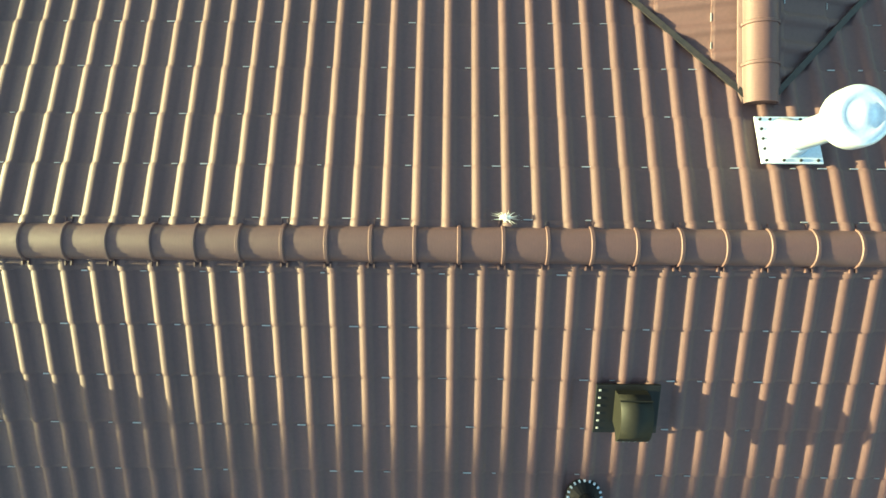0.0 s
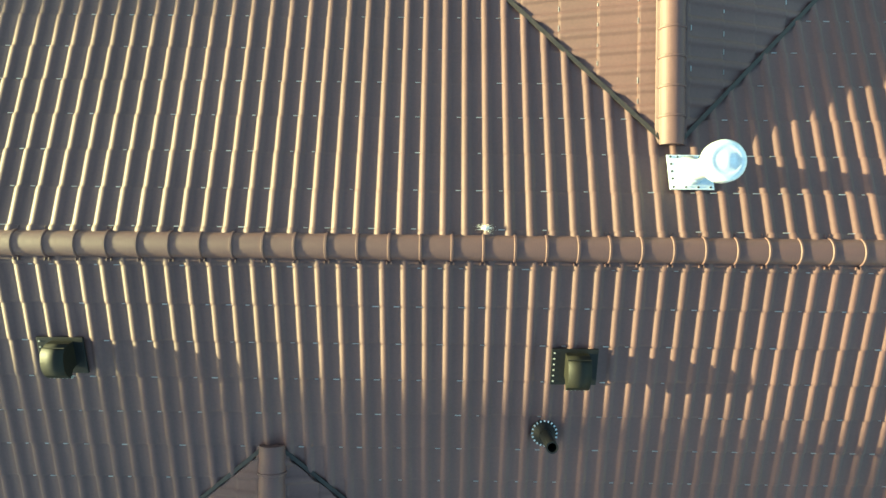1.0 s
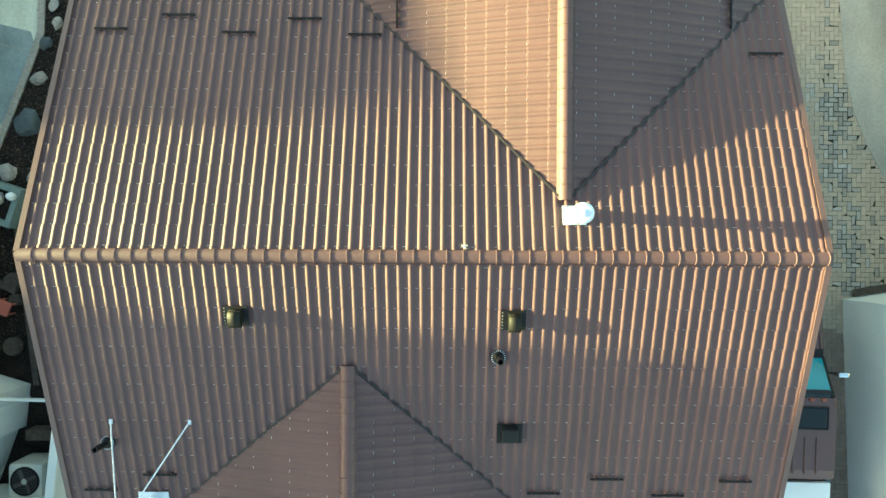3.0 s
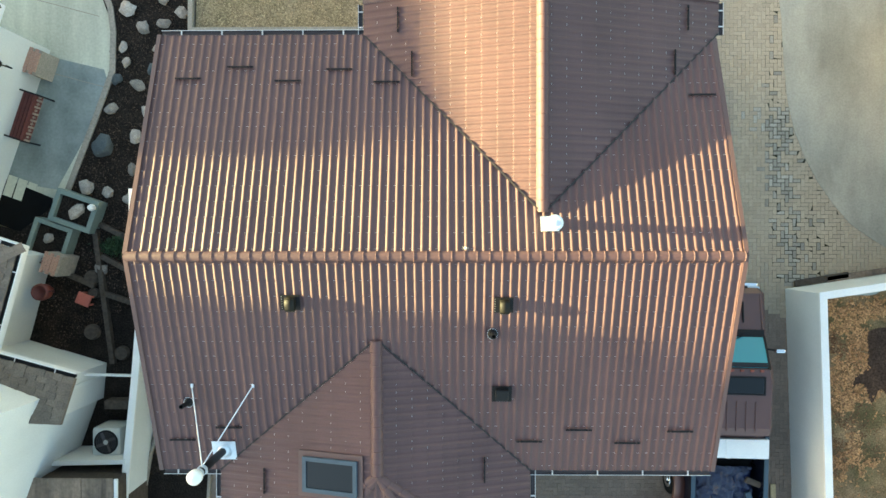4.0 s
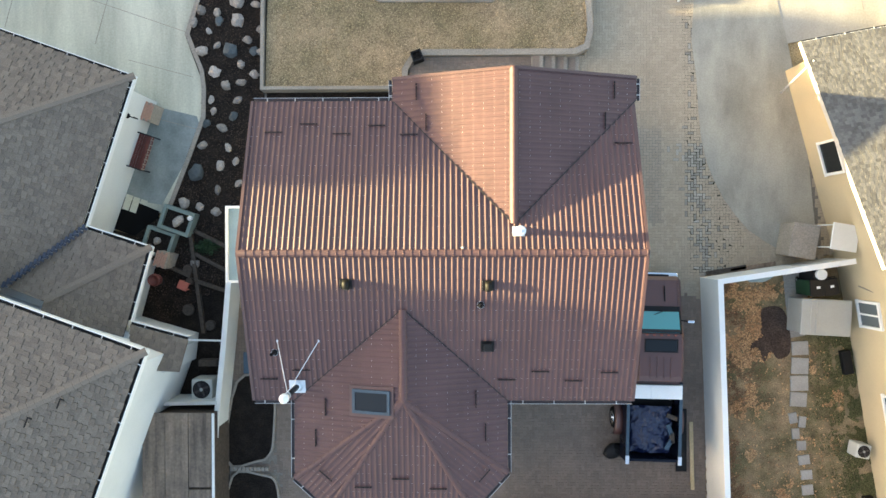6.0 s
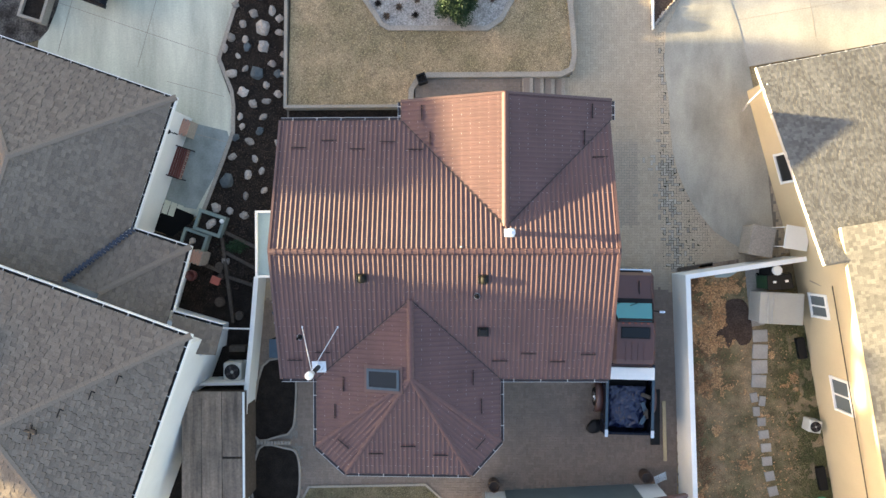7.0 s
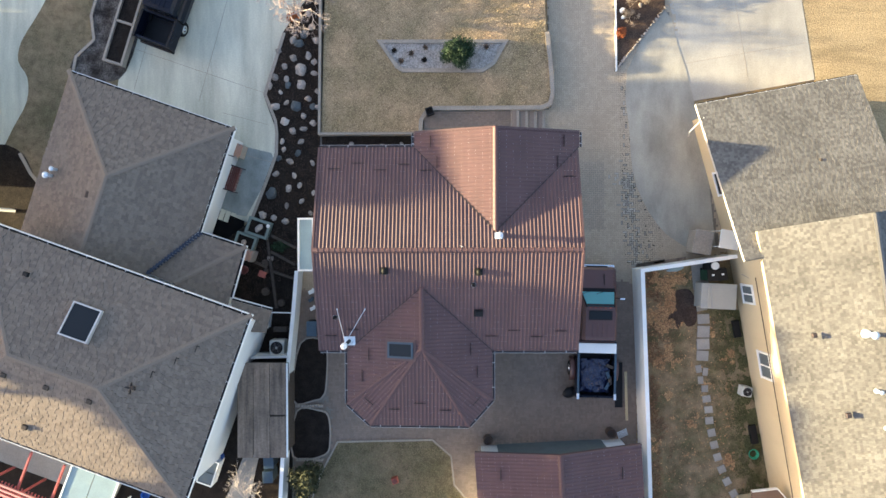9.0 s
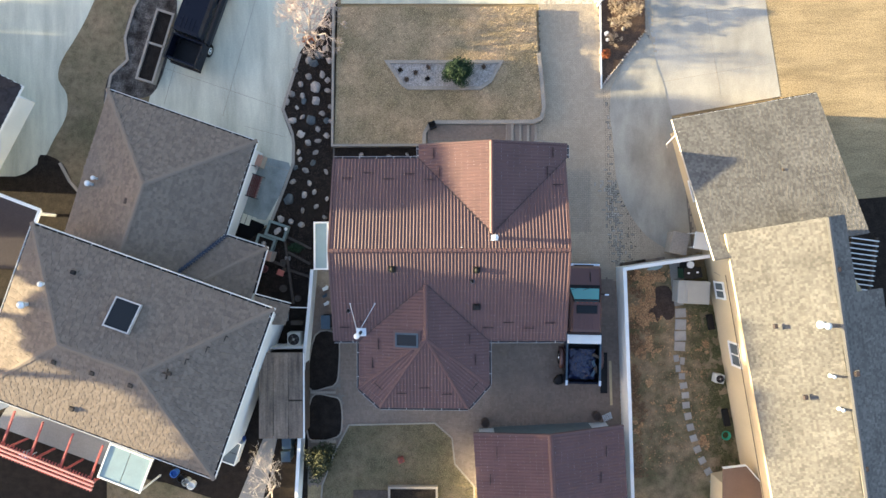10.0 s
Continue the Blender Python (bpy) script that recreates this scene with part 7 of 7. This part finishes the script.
for x, y, m_, lb in ((-16.3, -13.2, "blue", "blue plastic tub"), (-15.9, -13.5, "black", "black plastic tub"), (-15.6, -13.7, "grey_box", "grey bucket"), (-12.35, -11.2, "blue", "blue rain barrel"), (-15.3, -13.9, "white", "white bucket")):
    o = part("tub", lathe([(0.2, 0), (0.24, 0.4), (0.2, 0.4), (0.18, 0.2)], 16), m_)
    o.location = (x, y, 0.0)
    tagged(o, lb + " standing on dark soil", "tub", "tubs behind the grey house")
cf = thing("cold_frame", "small glazed cold frame on the ground", "cold frame", at=(-12.75, -11.8, 0.0), turn=-19)
for s in (-0.32, 0.32):
    part("pane", boxes((0, s, 0.75, 0.75, 0.6, 0.03)), "pane_sky_tone", cf)
part("frame", ring([(-0.4, -0.65), (0.4, -0.65), (0.4, 0.65), (-0.4, 0.65)], 0.05, 0.0, 0.8), "white", cf)
for x, y in ((-9.45, -11.2), (-9.5, -11.95)):
    b = thing("wheelie_bin", "dark blue wheeled bin by the white wall", "garbage bin", "bins by the white wall", at=(x, y, 0.0), turn=3)
    part("tub", boxes((0, 0, 0.48, 0.5, 0.56, 0.92), bevel=0.04), "steelblue", b)
    part("lid", boxes((0, 0, 0.98, 0.54, 0.62, 0.07), bevel=0.03), "steelblue", b)
ct = thing("patio_chair", "pale folding patio chair", "chair", at=(-25.0, -12.2, 0.0), turn=-20)
part("seat", boxes((0, 0, 0.42, 0.5, 0.5, 0.06), bevel=0.02), "galv", ct)
part("backrest", boxes((0, 0.28, 0.7, 0.5, 0.06, 0.55), bevel=0.02), "galv", ct)
for sx in (-0.22, 0.22):
    for sy in (-0.2, 0.22):
        part("leg", boxes((sx, sy, 0.2, 0.04, 0.04, 0.4)), "galv", ct)

# on the grey roofs
def l2_z(x, y):
    n_ = Vector((-0.336, -0.942))
    d = (Vector((x, y)) - Vector(NE)).dot(n_)
    return z2 + (p2 - z2) * min(d, 9.24 - d) / 4.62


sg = thing("roof_window", "large square dark roof window with a pale metal frame", "skylight", at=(-16.19, -3.2, l2_z(-16.19, -3.2) + 0.05), turn=-20)
sg.rotation_euler = (radians(-14.6), 0, radians(-19.6))
part("frame", ring([(-0.64, -0.74), (0.64, -0.74), (0.64, 0.74), (-0.64, 0.74)], 0.06, -0.1, 0.12), "gutter", sg, "pale metal frame")
part("pane", boxes((0, 0, 0.07, 1.2, 1.4, 0.03)), "pane", sg, "dark glass pane")
for k, (x, y) in enumerate(((-18.82, -1.08), (-19.52, -5.49), (-17.6, -6.03), (-15.69, -6.63), (-19.0, -7.95))):
    v = thing("roof_vent", "small brown metal roof vent on shingles", "roof vent", "vents on the grey roof", at=(x, y, l2_z(x, y) + 0.04), turn=-20)
    part("box", boxes((0, 0, 0.05, 0.24, 0.2, 0.16), bevel=0.03), "wood" if k else "black", v)
    part("flange", boxes((0, 0, -0.02, 0.36, 0.3, 0.02)), "shingle", v)
for x, y in ((-13.02, -5.48), (-12.05, -4.92), (-11.2, -4.42)):
    d = (Vector((x, y)) - Vector(NE)).dot(Vector((-0.942, 0.335)))
    o = part("roof_hook", boxes((0, 0, 0.03, 0.03, 0.3, 0.04), (0.06, 0.15, 0.03, 0.14, 0.03, 0.04), bevel=0.005), "black")
    o.matrix_world = pose(x, y, z2 + d * 0.26 + 0.02, 0, 0, -20)
    tagged(o, "dark iron roof anchor hook on shingles", "roof hook", "anchor hooks on the grey roof")
for x, y, z, s in ((-21.19, -2.67, 5.65, 1.0), (-20.21, -1.64, 5.8, 0.7), (-19.4, 3.6, 3.2, 0.8), (-19.1, 3.9, 3.3, 0.6)):
    v = thing("roof_flue", "white round roof flue on shingles", "flue", "flues on the grey roofs", at=(x, y, z))
    part("pipe", lathe([(0.11 * s, -0.3), (0.11 * s, 0.4 * s)], 16), "galv", v, smooth=True)
    part("cap", lathe([(0.19 * s, 0.38 * s), (0.2 * s, 0.48 * s), (0.1 * s, 0.56 * s), (0.02, 0.58 * s)], 18), "galv", v, smooth=True)
v = thing("roof_vent", "brown box vent near the hip", "roof vent", at=(-17.0, 2.6, 3.98))
part("box", boxes((0, 0, 0.05, 0.25, 0.32, 0.16, -20), bevel=0.03), "wood", v)
bx = thing("raised_bed", "long planter frame of pale timber with dark soil", "planter", at=(-17.3, 12.0, 0.0), turn=-17.5)
part("rim", ring([(-0.5, -2.1), (0.5, -2.1), (0.5, 2.1), (-0.5, 2.1)], 0.12, 0.0, 0.4), "kerb", bx)
part("divider", boxes((0, 0.1, 0.2, 1.0, 0.12, 0.4)), "kerb", bx)
part("soil", boxes((0, 0, 0.15, 0.9, 4.1, 0.25)), "soil", bx)

o = part("roof_anchor", boxes((0, 0, 0.05, 0.6, 0.07, 0.05), (0.05, 0, 0.055, 0.07, 0.5, 0.045), (0.18, 0.05, 0.05, 0.2, 0.14, 0.06), bevel=0.01), "black")
o.matrix_world = pose(-13.9, -6.05, 6.15, 0, -13, -10)
tagged(o, "dark cross-shaped metal roof anchor on shingles", "roof anchor")

# ---- pavers: herringbone of small blocks over the drive and the court ----
def inside(x, y, poly):
    odd = False
    for (a, b), (c, d) in zip(poly, poly[1:] + poly[:1]):
        if (b > y) != (d > y) and x < (c - a) * (y - b) / (d - b) + a:
            odd = not odd
    return odd


PW = 0.112
NEAR = (6.5, 1.0, 8.3, 4.6)          # the stretch laid block by block
KEEP_OUT = [[(x + 0.2, y) for x, y in DRIVE_E], [(x, y) for x, y in wall_pts], LAWN, ROCKBED, LAWN_S, TRI, [(1.6, -10.5), (9.3, -10.2), (9.6, -22.0), (1.6, -22.0)],
            [(-8.5, -8.25), (-6.55, -8.25), (-6.55, -5.0), (-8.5, -5.0)], [(-8.5, -11.3), (-6.35, -11.3), (-6.35, -8.6), (-8.5, -8.6)],
            [(-7.0, 7.5), (5.0, 7.5), (5.0, 4.0), (-7.0, 4.0)]]
rnd = random.Random(77)
paving = setting("paving", prism([(NEAR[0], NEAR[1]), (NEAR[2], NEAR[1]), (NEAR[2], NEAR[3]), (NEAR[0], NEAR[3])], -0.1, -0.008), "sand", "herringbone paving of brown-grey concrete blocks", "paving")
SHAPES = []
for k in range(4):
    bm = boxes((0, 0, -0.03, 2 * PW - 0.008, PW - 0.008, 0.06))
    top = [v for v in bm.verts if v.co.z > -0.01]
    for v in top:
        v.co.x *= 0.97
        v.co.y *= 0.94
        v.co.z += rnd.uniform(-0.002, 0.003)
    me = bpy.data.meshes.new("paver")
    bm.to_mesh(me)
    bm.free()
    me.materials.append(M["paver_near"])
    SHAPES.append(me)
heaps, laid = {"paver": ([], []), "paver_court": ([], []), "paver_moss": ([], [])}, 0
for i in range(int(-8.5 / PW), int(15.0 / PW)):
    for j in range(int(-14.0 / PW), int(18.0 / PW)):
        m = (i - j) % 4
        if m == 0:
            x, y, hx, hy = (i + 1) * PW, (j + 0.5) * PW, PW, PW / 2
        elif m == 2:
            x, y, hx, hy = (i + 0.5) * PW, j * PW, PW / 2, PW
        else:
            continue
        if not inside(x, y, COURT) or any(inside(x, y, q) for q in KEEP_OUT):
            continue
        if NEAR[0] < x < NEAR[2] and NEAR[1] < y < NEAR[3] and laid < 300:
            o = new("paver", SHAPES[(i * 7 + j) % 4])
            o.parent = paving
            o.matrix_world = pose(x, y, 0.004 + rnd.uniform(-0.003, 0.003), 0, 0, 0 if m == 0 else 90)
            laid += 1
            continue
        z, g = rnd.uniform(-0.004, 0.005), 0.005
        tx, ty = rnd.uniform(-0.004, 0.004), rnd.uniform(-0.004, 0.004)
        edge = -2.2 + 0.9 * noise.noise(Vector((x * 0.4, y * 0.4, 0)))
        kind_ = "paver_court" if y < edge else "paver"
        mx, mw = (9.35, 0.16) if y > 4 else (10.0 - 0.16 * y, 0.45)
        moss = math.exp(-((x - mx) / mw) ** 2) * (0.9 if -1.0 < y < 4.0 else 0.5 if y < 9.4 else 0.0)
        if -1.1 < y and rnd.random() < moss * (0.7 + 0.8 * noise.noise(Vector((x * 1.5, y * 1.5, 7)))):
            kind_, g = "paver_moss", 0.011
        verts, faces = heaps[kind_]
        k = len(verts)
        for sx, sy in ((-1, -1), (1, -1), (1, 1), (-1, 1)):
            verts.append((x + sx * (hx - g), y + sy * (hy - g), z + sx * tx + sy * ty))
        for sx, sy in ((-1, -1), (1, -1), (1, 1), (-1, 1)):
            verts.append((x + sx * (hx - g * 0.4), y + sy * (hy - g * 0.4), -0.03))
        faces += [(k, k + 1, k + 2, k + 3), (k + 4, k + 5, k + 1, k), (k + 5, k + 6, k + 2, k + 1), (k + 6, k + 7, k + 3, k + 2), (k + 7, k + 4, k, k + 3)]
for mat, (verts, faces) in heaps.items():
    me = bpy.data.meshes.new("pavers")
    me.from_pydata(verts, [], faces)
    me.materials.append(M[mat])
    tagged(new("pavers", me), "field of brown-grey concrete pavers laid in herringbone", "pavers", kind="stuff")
# landing in front of the door: a grid of smaller blocks
verts, faces = [], []
for i in range(31):
    for j in range(8):
        x, y = -1.2 + 0.15 * i, 7.2 - 0.11 * j
        k = len(verts)
        for s in (0.0, 0.012):
            for sx, sy in ((-1, -1), (1, -1), (1, 1), (-1, 1)):
                verts.append((x + sx * (0.068 + s * 0.3), y + sy * (0.048 + s * 0.3), 0.33 - s * 3))
        faces += [(k, k + 1, k + 2, k + 3), (k + 4, k + 5, k + 1, k), (k + 5, k + 6, k + 2, k + 1), (k + 6, k + 7, k + 3, k + 2), (k + 7, k + 4, k, k + 3)]
me = bpy.data.meshes.new("landing_pavers")
me.from_pydata(verts, [], faces)
me.materials.append(M["paver_court"])
tagged(new("landing_pavers", me), "small brown pavers of the front landing", "pavers", kind="stuff")

# bare dark patch and dead tan grass round it in the east yard
patch = smoothed([(12.1, -2.3), (12.75, -2.2), (13.1, -2.7), (13.2, -3.9), (12.75, -4.2), (12.45, -3.9), (12.2, -4.3), (11.95, -3.75), (11.6, -3.95), (11.75, -3.55), (12.0, -3.35), (12.1, -2.9)], 4)
setting("bare_patch", prism(patch, -0.1, 0.012), "damp_soil", "bare patch of dark damp soil in the yard", "soil")


def scatter(name, count, where, size, mat, label, category, seed, z=0.012, up_=0.35):
    """Many small blades or chips over a stretch of ground, kept where the given density says."""
    q = random.Random(seed)
    verts, faces = [], []
    for _ in range(count):
        x, y, keep = where(q)
        if q.random() > keep:
            continue
        s_, an = size * q.uniform(0.5, 1.4), q.random() * 3.14
        u_, w_ = Vector((math.cos(an), math.sin(an), q.uniform(-up_, up_))) * s_, Vector((-math.sin(an), math.cos(an), q.uniform(-up_, up_))) * s_ * q.uniform(0.25, 0.6)
        p_ = Vector((x, y, z + q.random() * size * 0.5))
        i_ = len(verts)
        verts += [p_ - u_, p_ + w_, p_ + u_, p_ - w_]
        faces.append((i_, i_ + 1, i_ + 2, i_ + 3))
    me_ = bpy.data.meshes.new(name)
    me_.from_pydata(verts, [], faces)
    me_.materials.append(M[mat])
    return tagged(new(name, me_), label, category, kind="stuff")


def dead_grass(q):
    x, y = q.uniform(10.15, 15.2), q.uniform(-13.0, -1.25)
    if 13.2 < x < 13.9 and y > -6.2 or x > 13.1 and y > -3.4 or x > 14.9 + (-0.4 - y) * 0.15 :
        return x, y, 0.0
    v_ = noise.noise(Vector((x * 0.9, y * 0.9, 3))) + 0.7 * noise.noise(Vector((x * 2.6, y * 2.6, 9))) + 0.4 * noise.noise(Vector((x * 6, y * 6, 2)))
    v_ += 1.05 * math.exp(-((x - 11.6) / 0.9) ** 2 - ((y + 3.2) / 1.7) ** 2) - 0.38
    if inside(x, y, patch):
        return x, y, 1.0 if v_ > 0.75 else 0.0
    return x, y, 1.0 if v_ > 0.12 else 0.03


scatter("dead_grass", 60000, dead_grass, 0.045, "needles", "clumps of dead tan-brown grass on bare ground", "dead grass", 31)


def yard_moss(q):
    y = q.uniform(-13.5, -3.3)
    x = 15.15 - 0.169 * (y + 1.6) - abs(q.gauss(0, 0.75))
    v_ = noise.noise(Vector((x * 1.4, y * 1.4, 5))) + 0.6 * noise.noise(Vector((x * 4, y * 4, 1)))
    return x, y, 1.0 if v_ > -0.15 and not (13.2 < x < 13.9 and y > -6.2) and x > 13.6 - 0.09 * (y + 6) else 0.0


scatter("moss", 26000, yard_moss, 0.035, "moss_green", "dull green moss and grass at the foot of the cream wall", "moss", 36)


def yard_rust(q):
    x, y = 10.15 + abs(q.gauss(0, 0.9)), q.uniform(-13.5, -1.3)
    v_ = noise.noise(Vector((x * 0.8, y * 0.8, 8))) + 0.6 * noise.noise(Vector((x * 3, y * 3, 4)))
    return x, y, 1.0 if v_ > 0.0 and x < 13.0 and not inside(x, y, patch) else 0.0


scatter("leaf_litter", 26000, yard_rust, 0.03, "litter", "brown leaf litter along the white wall", "leaf litter", 37)


def lawn_blade(q):
    x, y = q.uniform(-6.7, 5.4), q.uniform(6.2, 14.2)
    return x, y, 1.0 if inside(x, y, LAWN) and not inside(x, y, BED) else 0.0


scatter("grass", 60000, lawn_blade, 0.03, "blade", "short dry winter grass blades, straw and dull green", "grass", 32, 0.37, 0.8)


def back_blade(q):
    x, y = q.uniform(-8.0, 1.3), q.uniform(-17.0, -10.3)
    return x, y, 1.0 if inside(x, y, LAWN_S) else 0.0


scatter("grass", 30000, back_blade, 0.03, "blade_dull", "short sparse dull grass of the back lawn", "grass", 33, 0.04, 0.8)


def mulch_chip(q):
    x, y = q.uniform(-12.3, -6.7), q.uniform(-3.0, 14.6)
    return x, y, 1.0 if inside(x, y, ROCKBED) else 0.0


scatter("bark_chips", 30000, mulch_chip, 0.028, "chip", "loose bark chips and dry leaves on dark soil", "bark mulch", 34, 0.035, 0.6)
